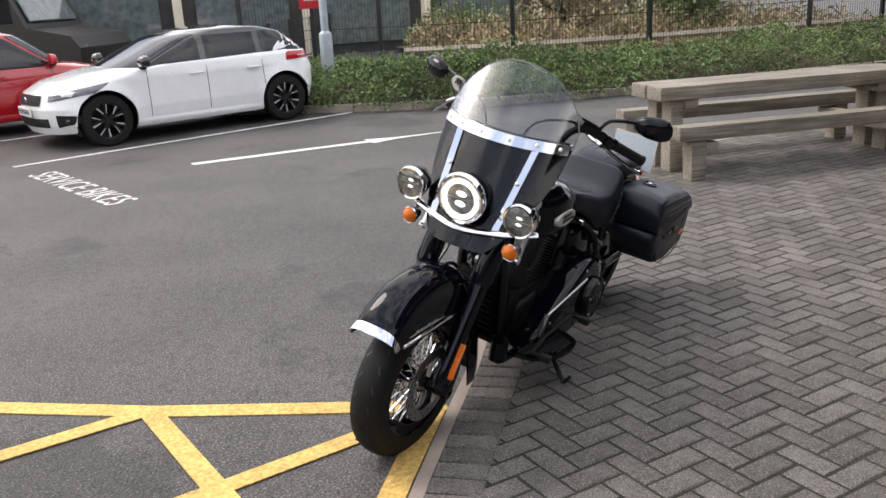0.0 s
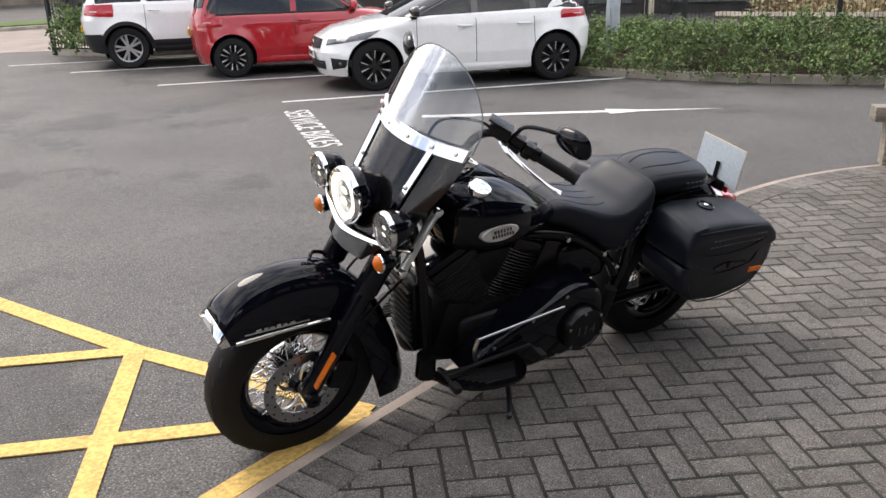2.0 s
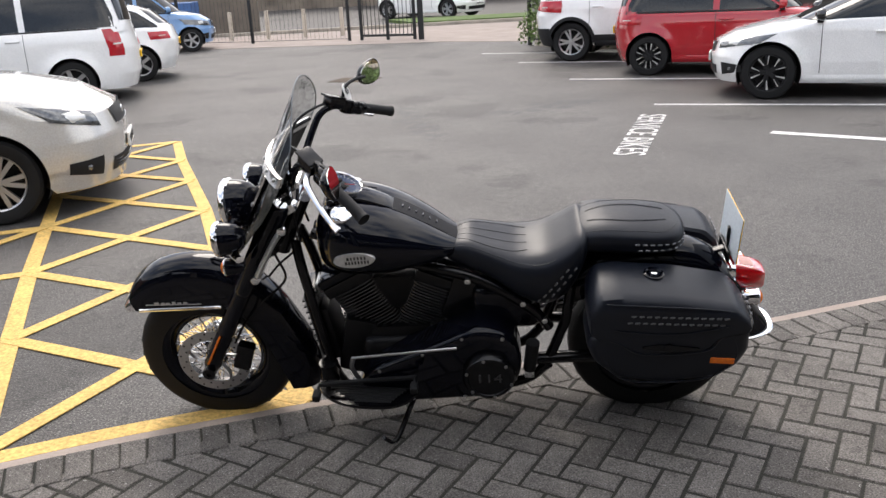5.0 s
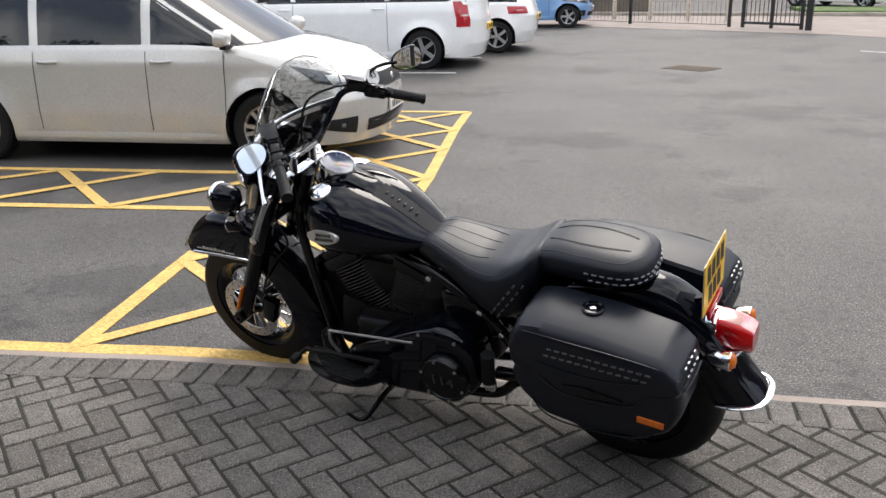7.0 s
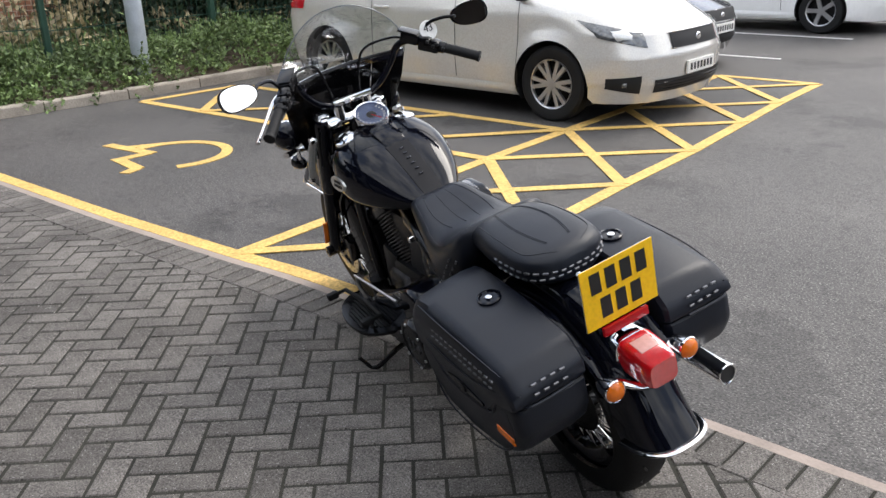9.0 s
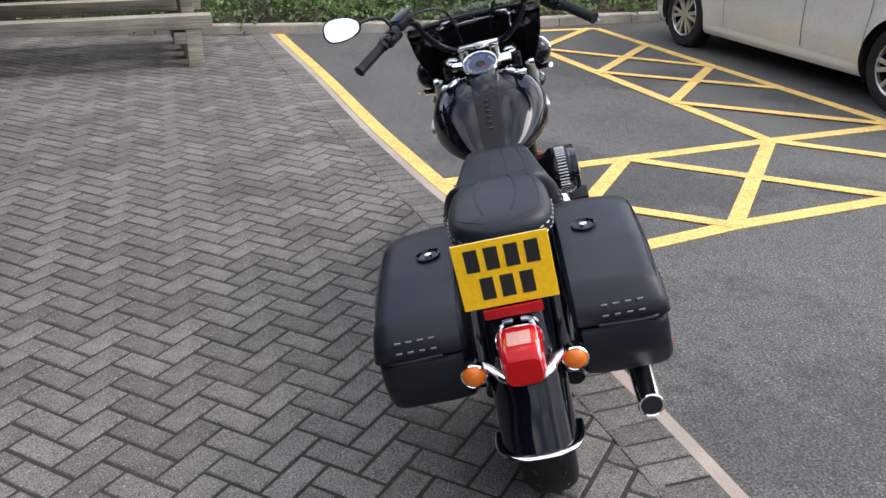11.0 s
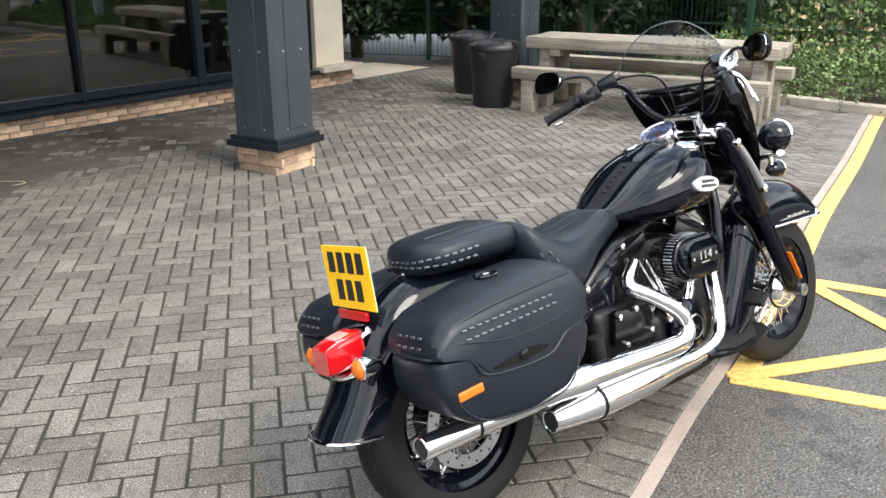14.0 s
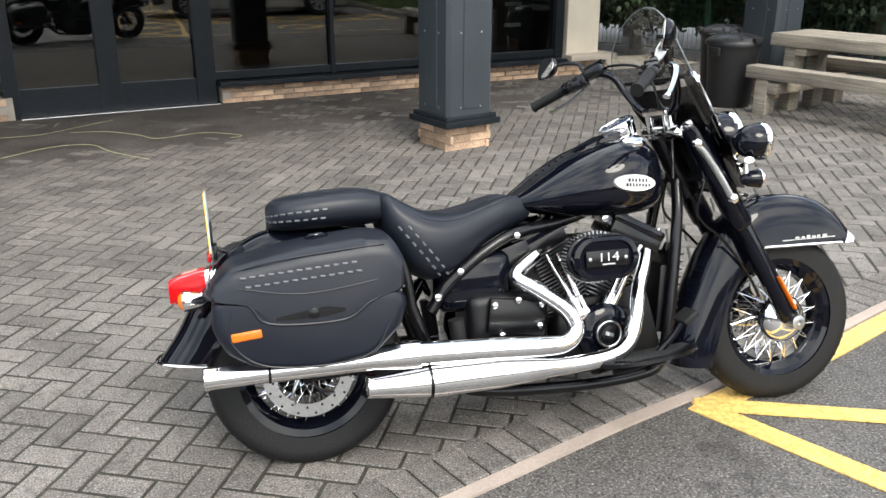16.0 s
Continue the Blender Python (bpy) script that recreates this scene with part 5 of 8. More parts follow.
tube(bm, curve([(-0.28, -0.127, 0.59), (-0.29, -0.09, 0.575), (-0.325, -0.045, 0.553), (-0.335, 0, 0.547), (-0.325, 0.045, 0.553), (-0.29, 0.09, 0.575), (-0.28, 0.127, 0.59)], 5), 0.016, 10, flat=0.8)
part("indicator_bar", bm, "chrome", tl, "curved chrome indicator bar")
bm = bmesh.new()
box(bm, (-0.252, 0, 0.815), (0.003, 0.24, 0.184), Matrix.Rotation(radians(-2), 4, "Y"), 0.0012, 1)
pl = part("number_plate", bm, "plate_yellow", bike, "yellow number plate with black bars", smooth=0)
bm = bmesh.new()
box(bm, (-0.2495, 0, 0.815), (0.0015, 0.239, 0.183), Matrix.Rotation(radians(-2), 4, "Y"))
part("plate_back", bm, "plate_white", pl, "pale plate back", smooth=0)
for z, n in ((0.858, 4), (0.778, 3)):
    for k in range(n):
        bm = bmesh.new()
        y = (k - (n - 1) / 2) * -0.05
        box(bm, (-0.2545 - (z - 0.815) * 0.035, y, z), (0.001, 0.034, 0.06))
        part("plate_bar", bm, "ink", pl, smooth=0)
bm = bmesh.new()
box(bm, (-0.2545, 0, 0.7065), (0.012, 0.15, 0.026), None, 0.003)
part("plate_reflector", bm, "red_lens", pl, "red reflector strip")
bm = bmesh.new()
box(bm, (-0.235, 0, 0.72), (0.012, 0.13, 0.045), None, 0.003)
box(bm, (-0.215, 0, 0.72), (0.06, 0.03, 0.012), Matrix.Rotation(radians(20), 4, "Y"), 0.003)
box(bm, (-0.243, 0, 0.775), (0.008, 0.02, 0.08), None, 0.003)
part("plate_bracket", bm, "satin_black", pl)


# -- panniers --
def pannier(s):
    base = [(0.292, 0.6), (0.31, 0.56), (0.285, 0.49), (0.2, 0.412), (0.04, 0.388), (-0.15, 0.41), (-0.225, 0.455), (-0.262, 0.53), (-0.258, 0.612), (-0.155, 0.593), (-0.1, 0.536), (0.105, 0.526), (0.19, 0.575)]
    lid_o = [(0.296, 0.606), (0.195, 0.58), (0.108, 0.53), (-0.1, 0.54), (-0.155, 0.598), (-0.26, 0.618), (-0.25, 0.66), (-0.2, 0.705), (0.0, 0.742), (0.2, 0.76), (0.27, 0.752), (0.3, 0.7)]
    cx, cz = 0.02, 0.57

    def loft(pts, ys, qs, tops):
        rings = []
        for y, q, tp in zip(ys, qs, tops):
            rings.append([Vector((cx + (x - cx) * q, s * y, cz + (z - cz) * q + (tp if z > 0.64 else 0) * (z - 0.6) / 0.15)) for x, z in pts])
        return rings

    def soft(pts, n=3):
        p = [Vector((x, 0, z)) for x, z in pts]
        out = []
        m = len(p)
        for i in range(m):
            a, b, c = p[i - 1], p[i], p[(i + 1) % m]
            r = min(0.02, (a - b).length * 0.35, (c - b).length * 0.35)
            u, v = b + (a - b).normalized() * r, b + (c - b).normalized() * r
            for k in range(n + 1):
                t = k / n
                out.append(tuple(((u * (1 - t) ** 2 + b * 2 * t * (1 - t) + v * t * t))[j] for j in (0, 2)))
        return out

    ys = [0.145, 0.155, 0.2, 0.3, 0.34, 0.362, 0.374, 0.378]
    bm = bmesh.new()
    skin(bm, loft(soft(base), ys, [0.9, 0.96, 0.985, 0.985, 0.985, 0.965, 0.92, 0.86], [0] * 8))
    bmesh.ops.recalc_face_normals(bm, faces=bm.faces)
    b = part("pannier", bm, "leather", bike, "hard black leather pannier box", smooth=35)
    bm = bmesh.new()
    skin(bm, loft(soft(lid_o), [0.14, 0.15, 0.2, 0.27, 0.33, 0.358, 0.374, 0.381], [0.93, 0.98, 1.0, 1.0, 1.0, 0.997, 0.985, 0.955], [0.014, 0.016, 0.014, 0.01, 0.002, -0.006, -0.024, -0.042]))
    bmesh.ops.recalc_face_normals(bm, faces=bm.faces)
    lid = part("pannier_lid", bm, "leather", b, smooth=35)
    bm = bmesh.new()
    ml = Matrix.Translation((0.063, s * 0.222, 0.762)) @ Matrix.Rotation(radians(-4), 4, "Y") @ Matrix.Rotation(radians(s * -3), 4, "X")
    lathe(bm, [(0.036, -0.004), (0.036, 0.004), (0.03, 0.006), (0.026, 0.001), (0.012, 0.001)], ml, 28)
    lk = part("lid_lock", bm, "gloss_black", b, "round black lock")
    bm = bmesh.new()
    lathe(bm, [(0.011, 0.0), (0.011, 0.006), (0.007, 0.008), (0, 0.008)], ml, 18)
    part("lock_barrel", bm, "chrome", lk)
    for row in range(2):
        for k in range(13):
            x = 0.15 - 0.026 * k + 0.012 * row
            z = 0.694 - 0.026 * row - 0.0016 * k
            if x < -0.19:
                continue
            stud(b, Matrix.Translation((x, s * (0.3815 - 0.1 * max(0, z - 0.675)), z)) @ Matrix.Rotation(radians(3), 4, "Y"))
        for k in range(4):
            stud(b, Matrix.Translation((-0.262 + 0.008 * (1 - row), s * (0.31 - 0.03 * k), 0.672 - 0.026 * row)) @ Matrix.Rotation(radians(90), 4, "Z"))
    # carved crest on the flank
    bm = bmesh.new()
    pts = [(0.115, 0.566), (0.06, 0.575), (0.0, 0.568), (-0.08, 0.556), (-0.08, 0.548), (0.0, 0.546), (0.06, 0.548), (0.115, 0.558)]
    skin(bm, [[Vector((x, s * y, z)) for x, z in pts] for y in (0.37, 0.386)])
    cr = part("pannier_latch", bm, "satin_black", b, smooth=0)
    bm = bmesh.new()
    lathe(bm, [(0.016, 0), (0.016, 0.018), (0.01, 0.02)], Matrix.Translation((0.025, s * 0.372, 0.56)) @ (YAX if s > 0 else Matrix.Rotation(radians(90), 4, "X")), 18)
    part("latch_boss", bm, "satin_black", cr)
    bm = bmesh.new()
    box(bm, (-0.165, s * 0.376, 0.503 - s * 0.009), (0.085, 0.012, 0.026), Matrix.Rotation(radians(-5), 4, "Y"), 0.0058, 3)
    part("side_reflector", bm, "amber", b, "orange side reflector")
    # piping along the lid line
    bm = bmesh.new()
    line = curve([(0.296, s * 0.366, 0.61), (0.195, s * 0.378, 0.578), (0.108, s * 0.38, 0.531), (-0.1, s * 0.38, 0.54), (-0.155, s * 0.376, 0.596), (-0.25, s * 0.352, 0.618), (-0.268, s * 0.3, 0.622), (-0.268, s * 0.2, 0.626)], 5)
    tube(bm, line, 0.0042, 6)
    part("piping", bm, "leather", b)
    bm = bmesh.new()
    line = curve([(0.262, s * 0.373, 0.55), (0.19, s * 0.381, 0.43), (0.04, s * 0.382, 0.405), (-0.13, s * 0.381, 0.425), (-0.21, s * 0.376, 0.5), (-0.2, s * 0.376, 0.585)], 5)
    tube(bm, line, 0.003, 6)
    part("piping", bm, "leather", b)
    for pts in ([(0.29, 0.356, 0.66), (0.2, 0.3815, 0.636), (0.0, 0.3825, 0.617), (-0.17, 0.3815, 0.645), (-0.25, 0.353, 0.656)], [(0.24, 0.37, 0.738), (0.1, 0.375, 0.73), (-0.08, 0.374, 0.714), (-0.19, 0.366, 0.692)]):
        bm = bmesh.new()
        tube(bm, curve([(x, s * y, z) for x, y, z in pts], 5), 0.0024, 6)
        part("seam", bm, "leather", lid)
    return b


pannier(1)
pannier(-1)

# -- engine --
bm = bmesh.new()
box(bm, (1.0, 0, 0.33), (0.3, 0.26, 0.2), None, 0.05, 3)
box(bm, (1.0, 0, 0.42), (0.26, 0.2, 0.1), None, 0.03)
eng = part("engine", bm, "cast_black", bike, "black V-twin engine with chrome details")
for base, top in (((0.955, 0, 0.37), (0.825, 0, 0.665)), ((1.025, 0, 0.37), (1.185, 0, 0.665))):
    a, b = Vector(base), Vector(top)
    m = toward(a, b)
    ln = (b - a).length
    bm = bmesh.new()
    tube(bm, [a, b], 0.06, 20)
    cyl = part("cylinder", bm, "cast_black", eng)
    bf = bmesh.new()
    slab(bf, [(0.08 * math.copysign(abs(math.cos(q)) ** 0.5, math.cos(q)), 0.1 * math.copysign(abs(math.sin(q)) ** 0.5, math.sin(q))) for q in np.linspace(0, 2 * math.pi, 20, endpoint=False)], -0.0022, 0.0022)
    fin = finish("cooling_fin", bf, "fin", 0)
    for k in range(18):
        ob = new("cooling_fin", fin)
        ob.parent = cyl
        ob.matrix_basis = m @ Matrix.Translation((0, 0, 0.06 + (ln - 0.1) * k / 17))
    bm = bmesh.new()
    box(bm, (0, 0, ln - 0.01), (0.175, 0.2, 0.05), None, 0.012)
    bm.transform(m)
    part("cylinder_head", bm, "satin_black", cyl)
    bm = bmesh.new()
    box(bm, (0, 0, ln + 0.03), (0.165, 0.21, 0.04), None, 0.014)
    bm.transform(m)
    rk = part("rocker_cover", bm, "gloss_black", cyl)
    for s in (-1, 1):
        bm = bmesh.new()
        box(bm, (0.0, s * 0.112, ln + 0.014), (0.1, 0.036, 0.045), None, 0.008)
        bm.transform(m)
        part("rocker_trim", bm, "chrome" if s > 0 else "silver", rk)
        for q in (-0.06, 0.06):
            bm = bmesh.new()
            lathe(bm, [(0.008, 0.045), (0.008, 0.056), (0, 0.058)], m @ Matrix.Translation((q, s * 0.08, ln)), 8)
            part("rocker_bolt", bm, "chrome", rk)
for t in (0.93, 0.955, 1.025, 1.05):
    top = (0.85, -0.115, 0.63) if t < 1 else (1.165, -0.115, 0.63)
    bm = bmesh.new()
    e = Vector(top) + Vector(((t - (0.94 if t < 1 else 1.04)) * 1.6, 0, 0))
    tube(bm, [(t, -0.14, 0.43), Vector((t, -0.14, 0.43)).lerp(e, 0.25), Vector((t, -0.14, 0.43)).lerp(e, 0.27), e], [0.015, 0.015, 0.01, 0.01], 10)
    part("pushrod_tube", bm, "chrome", eng, "chrome pushrod tube")
for t in (0.94, 1.04):
    bm = bmesh.new()
    box(bm, (t, -0.135, 0.415), (0.065, 0.05, 0.045), Matrix.Rotation(radians(25 if t > 1 else -25), 4, "Y"), 0.012)
    part("tappet_block", bm, "chrome", eng)
bm = bmesh.new()
lathe(bm, [(0.1, 0), (0.1, 0.03), (0.085, 0.045), (0.06, 0.05), (0.058, 0.044), (0.0, 0.044)], Matrix.Translation((1.02, -0.125, 0.35)) @ Matrix.Rotation(radians(90), 4, "X"), 36)
part("cam_cover", bm, "gloss_black", eng)
bm = bmesh.new()
lathe(bm, [(0.05, 0.045), (0.05, 0.055), (0.044, 0.06), (0.03, 0.058), (0.028, 0.062), (0, 0.062)], Matrix.Translation((1.02, -0.125, 0.35)) @ Matrix.Rotation(radians(90), 4, "X"), 30)
tc = part("timing_cover", bm, "satin_black", eng)
bm = bmesh.new()
lathe(bm, [(0.046, 0.0605), (0.043, 0.0625), (0.04, 0.0605)], Matrix.Translation((1.02, -0.125, 0.35)) @ Matrix.Rotation(radians(90), 4, "X"), 30, cap=False)
part("timing_ring", bm, "steel", tc)
bm = bmesh.new()
box(bm, (1.02, -0.188, 0.35), (0.03, 0.003, 0.012), Matrix.Rotation(radians(20), 4, "Y"))
part("crest", bm, "steel", tc, smooth=0)


def stadium(cx, cz, hl, r, n=12):
    return [(cx + hl + r * math.cos(a), cz + r * math.sin(a)) for a in np.linspace(-math.pi / 2, math.pi / 2, n)] + [(cx - hl + r * math.cos(a), cz + r * math.sin(a)) for a in np.linspace(math.pi / 2, 3 * math.pi / 2, n)]


AC = (0.968, 0.622)
bm = bmesh.new()
rings = []
for y, q in ((-0.12, 0.7), (-0.17, 0.8), (-0.19, 0.96), (-0.2, 0.98), (-0.255, 0.98), (-0.26, 0.92)):
    rings.append([Vector((x, y, z)) for x, z in stadium(*AC, 0.042 * q + 0.0, 0.078 * q)])
skin(bm, rings)
ac = part("air_cleaner", bm, "satin_black", eng, "oval black air cleaner with white figures")
bm = bmesh.new()
box(bm, (0, 0, 0), (0.0055, 0.036, 0.013), None, 0.0015, 1)
rib = finish("filter_rib", bm, "alloy", 0)
for k in range(46):
    a = 2 * math.pi * k / 46
    ob = new("filter_rib", rib)
    ob.parent = ac
    c, s_ = math.cos(a), math.sin(a)
    ob.matrix_basis = Matrix.Translation((AC[0] - 0.012 + 0.1 * c, -0.226, AC[1] + 0.08 * s_)) @ Matrix.Rotation(-a + math.pi / 2, 4, "Y")
bm = bmesh.new()
rings = []
for y, q in ((-0.25, 0.9), (-0.268, 0.92), (-0.282, 0.88), (-0.284, 0.74), (-0.276, 0.7), (-0.276, 0.3)):
    rings.append([Vector((x + 0.008, y, z)) for x, z in stadium(*AC, 0.05 * q, 0.078 * q)])
skin(bm, rings)
cv = part("filter_cover", bm, "gloss_black", ac)
bm = bmesh.new()
box(bm, (AC[0] + 0.01, -0.283, AC[1]), (0.15, 0.008, 0.054), None, 0.006)
part("cover_plate", bm, "satin_black", ac)
MR = Matrix.Rotation(radians(90), 4, "X")
lettering("engine_size", "114", 0.04, Matrix.Translation((AC[0] + 0.012, -0.288, AC[1] + 0.004)) @ MR, "silver", ac, "white figures 114", 0.0008, 1.25)
bm = bmesh.new()
box(bm, (AC[0] + 0.012, -0.2875, AC[1] - 0.018), (0.045, 0.001, 0.004))
part("script_bar", bm, "silver", ac, smooth=0)
for q in (-0.052, 0.072):
    bm = bmesh.new()
    lathe(bm, [(0.006, 0), (0.006, 0.003), (0.002, 0.004)], Matrix.Translation((AC[0] + q, -0.287, AC[1])) @ MR, 8)
    part("cover_screw", bm, "steel", ac)
# dark filler bodies added to block light through the middle of the engine
bm = bmesh.new()
box(bm, (1.0, 0.01, 0.6), (0.2, 0.11, 0.15), None, 0.03)
part("throttle_body", bm, "cast_black", eng)
bm = bmesh.new()
box(bm, (1.272, 0, 0.43), (0.035, 0.18, 0.24), Matrix.Rotation(radians(7), 4, "Y"), 0.008)
oil_c = part("oil_cooler", bm, "cast_black", eng)
for k in range(9):
    bm = bmesh.new()
    box(bm, (1.295 + 0.0032 * (k - 4), 0, 0.43 + 0.025 * (k - 4)), (0.012, 0.17, 0.004))
    part("cooler_fin", bm, "satin_black", oil_c, smooth=0)
bm = bmesh.new()
box(bm, (1.17, 0, 0.37), (0.13, 0.2, 0.26), Matrix.Rotation(radians(-14), 4, "Y"), 0.03)
part("crankcase_front", bm, "cast_black", eng)
bm = bmesh.new()
box(bm, (0.745, 0, 0.575), (0.13, 0.2, 0.2), Matrix.Rotation(radians(-18), 4, "Y"), 0.025)
part("battery_box", bm, "satin_black", eng)
# primary cover on the left
PO = [(1.165, 0.25), (1.13, 0.325), (1.06, 0.385), (0.9, 0.455), (0.74, 0.53), (0.66, 0.54), (0.585, 0.515), (0.54, 0.45), (0.53, 0.34), (0.565, 0.265), (0.65, 0.225), (0.8, 0.215), (1.0, 0.205), (1.12, 0.212)]
bm = bmesh.new()
po = [(p.x, p.z) for p in curve([(x, 0, z) for x, z in PO + PO[:1]], 4)][:-1]
cx, cz = 0.8, 0.34
skin(bm, [[Vector((cx + (x - cx) * q, y, cz + (z - cz) * q)) for x, z in po] for y, q in ((0.1, 1.0), (0.2, 1.0), (0.225, 0.975), (0.238, 0.92), (0.242, 0.8))])
bmesh.ops.recalc_face_normals(bm, faces=bm.faces)
pr = part("primary_cover", bm, "gloss_black", eng, "glossy black primary cover", smooth=50)
bm = bmesh.new()
lathe(bm, [(0.1, 0.0), (0.1, 0.03), (0.092, 0.042), (0.08, 0.044), (0.078, 0.04), (0, 0.04)], Matrix.Translation((0.653, 0.235, 0.345)) @ YAX, 40)
dc = part("clutch_cover", bm, "satin_black", pr, "round clutch cover with raised figures")
MLf = Matrix.Rotation(radians(180), 4, "Z") @ MR
lettering("engine_size", "114", 0.055, Matrix.Translation((0.653, 0.277, 0.345)) @ MLf, "fin", dc, "raised figures 114", 0.0015, 1.25)
for k in range(6):
    a = 2 * math.pi * k / 6 + 0.3
    bm = bmesh.new()
    lathe(bm, [(0.006, 0.0), (0.006, 0.006), (0.002, 0.007)], Matrix.Translation((0.653 + 0.087 * math.cos(a), 0.276, 0.345 + 0.087 * math.sin(a))) @ YAX, 8)
    part("cover_bolt", bm, "steel", dc)
for x, z in ((1.13, 0.26), (1.07, 0.36), (0.9, 0.435), (0.75, 0.505), (0.6, 0.5), (0.57, 0.3), (0.75, 0.235), (0.95, 0.225)):
    bm = bmesh.new()
    lathe(bm, [(0.007, 0), (0.007, 0.008), (0.003, 0.01)], Matrix.Translation((x, 0.232, z)) @ YAX, 8)
    part("cover_bolt", bm, "steel", pr)
# gearbox and side covers
bm = bmesh.new()
box(bm, (0.68, -0.06, 0.4), (0.28, 0.2, 0.24), None, 0.04, 3)
gb = part("gearbox", bm, "cast_black", eng)
bm = bmesh.new()
box(bm, (0.7, -0.175, 0.44), (0.2, 0.03, 0.12), Matrix.Rotation(radians(8), 4, "Y"), 0.014)
part("gearbox_cover", bm, "satin_black", gb)
for x, z in ((0.62, 0.49), (0.78, 0.48), (0.64, 0.39), (0.77, 0.41), (0.7, 0.5)):
    bm = bmesh.new()
    lathe(bm, [(0.01, 0), (0.01, 0.012), (0.004, 0.014)], Matrix.Translation((x, -0.19, z)) @ MR, 10)
    part("cover_bolt", bm, "chrome", gb)
bm = bmesh.new()
box(bm, (0.58, 0, 0.56), (0.26, 0.27, 0.2), None, 0.05, 3)
part("oil_tank", bm, "gloss_black", eng)
# -- frame --
fr = []
for s in (-1, 1):
    bm = bmesh.new()
    tube(bm, curve([(1.36, s * 0.05, 0.84), (1.335, s * 0.09, 0.7), (1.29, s * 0.105, 0.4), (1.255, s * 0.105, 0.23), (1.18, s * 0.105, 0.175), (0.9, s * 0.11, 0.165), (0.55, s * 0.12, 0.2), (0.42, s * 0.13, 0.3)], 6), 0.02, 12)
    part("frame_tube", bm, "satin_black", bike)
    bm = bmesh.new()
    tube(bm, curve([(1.3, s * 0.03, 0.86), (0.95, s * 0.06, 0.74), (0.7, s * 0.12, 0.7), (0.5, s * 0.14, 0.58), (0.42, s * 0.14, 0.48)], 6), 0.02, 12)
    part("frame_tube", bm, "satin_black", bike)
    bm = bmesh.new()
    tube(bm, curve([(0.5, s * 0.13, 0.32), (0.35, s * 0.13, 0.33), (0.15, s * 0.12, 0.32), (0.0, s * 0.12, 0.316)], 5), 0.028, 10, flat=0.8)
    part("swingarm", bm, "satin_black", bike)
    bm = bmesh.new()
    tube(bm, [(0.43, s * 0.13, 0.3), (0.36, s * 0.13, 0.5), (0.34, s * 0.125, 0.66)], 0.02, 10)
    part("frame_tube", bm, "satin_black", bike)
    for c in ((0.72, s * 0.15, 0.705), (0.52, s * 0.16, 0.605), (0.44, s * 0.165, 0.53)):
        bm = bmesh.new()
        lathe(bm, [(0.011, -0.01), (0.011, 0.008), (0.005, 0.01)], Matrix.Translation(c) @ (YAX if s > 0 else MR), 10)
        part("frame_bolt", bm, "chrome", bike)
bm = bmesh.new()
box(bm, (1.315, 0, 0.47), (0.05, 0.17, 0.3), Matrix.Rotation(radians(7), 4, "Y"), 0.012)
oc = part("oil_cooler", bm, "satin_black", bike, "black finned oil cooler")
for k in range(9):
    bm = bmesh.new()
    box(bm, (1.345 - 0.004 * k + 0.016, 0, 0.58 - 0.027 * k), (0.012, 0.15, 0.006), Matrix.Rotation(radians(7), 4, "Y"))
    part("cooling_fin", bm, "cast_black", oc, smooth=0)
bm = bmesh.new()
tube(bm, [(1.29, 0.125, 0.32), (1.29, 0.125, 0.23)], 0.038, 20)
part("oil_filter", bm, "satin_black", bike)
# -- exhaust --
bm = bmesh.new()
up = curve([(0.79, -0.13, 0.63), (0.705, -0.175, 0.575), (0.76, -0.215, 0.53), (0.84, -0.25, 0.465), (0.868, -0.265, 0.4), (0.825, -0.28, 0.362), (0.74, -0.288, 0.362), (0.55, -0.293, 0.374), (0.32, -0.297, 0.386)], 6)
tube(bm, up, [0.024, 0.026, 0.027, 0.027, 0.028, 0.03, 0.034, 0.036, 0.038], 16)
ex = part("exhaust", bm, "chrome", bike, "twin chrome exhaust with slash-cut silencers")
bm = bmesh.new()
tube(bm, [(0.34, -0.297, 0.385), (0.3, -0.297, 0.386), (0.2, -0.297, 0.387), (-0.1, -0.296, 0.385), (-0.115, -0.296, 0.3845), (-0.29, -0.294, 0.382)], [0.043, 0.044, 0.036, 0.034, 0.033, 0.033], 24, cap=False)
mu = part("silencer", bm, "chrome", ex, "chrome silencer")
# black plug fills the pipe end, in place of its shaded hollow
bm = bmesh.new()
tube(bm, [(-0.289, -0.294, 0.382), (-0.27, -0.294, 0.382), (-0.2, -0.294, 0.384)], [0.0265, 0.026, 0.026], 20)
part("outlet", bm, "ink", mu)
bm = bmesh.new()
lathe(bm, [(0.034, -0.012), (0.0345, 0.004), (0.032, 0.007), (0.028, 0.005), (0.0265, -0.02)], toward((-0.287, -0.294, 0.382), (-0.4, -0.294, 0.381)), 28, cap=False)
part("outlet_rim", bm, "chrome", mu)
bm = bmesh.new()
tube(bm, [(-0.105, -0.296, 0.385), (-0.113, -0.296, 0.385)], 0.036, 20)
part("silencer_clamp", bm, "satin_black", mu)
bm = bmesh.new()
dn = curve([(1.19, -0.13, 0.61), (1.165, -0.16, 0.56), (1.13, -0.19, 0.5), (1.1, -0.225, 0.41), (1.06, -0.25, 0.335), (1.0, -0.262, 0.3), (0.9, -0.27, 0.288), (0.76, -0.275, 0.283)], 6)
tube(bm, dn, [0.023, 0.024, 0.025, 0.026, 0.027, 0.028, 0.028, 0.03], 16)
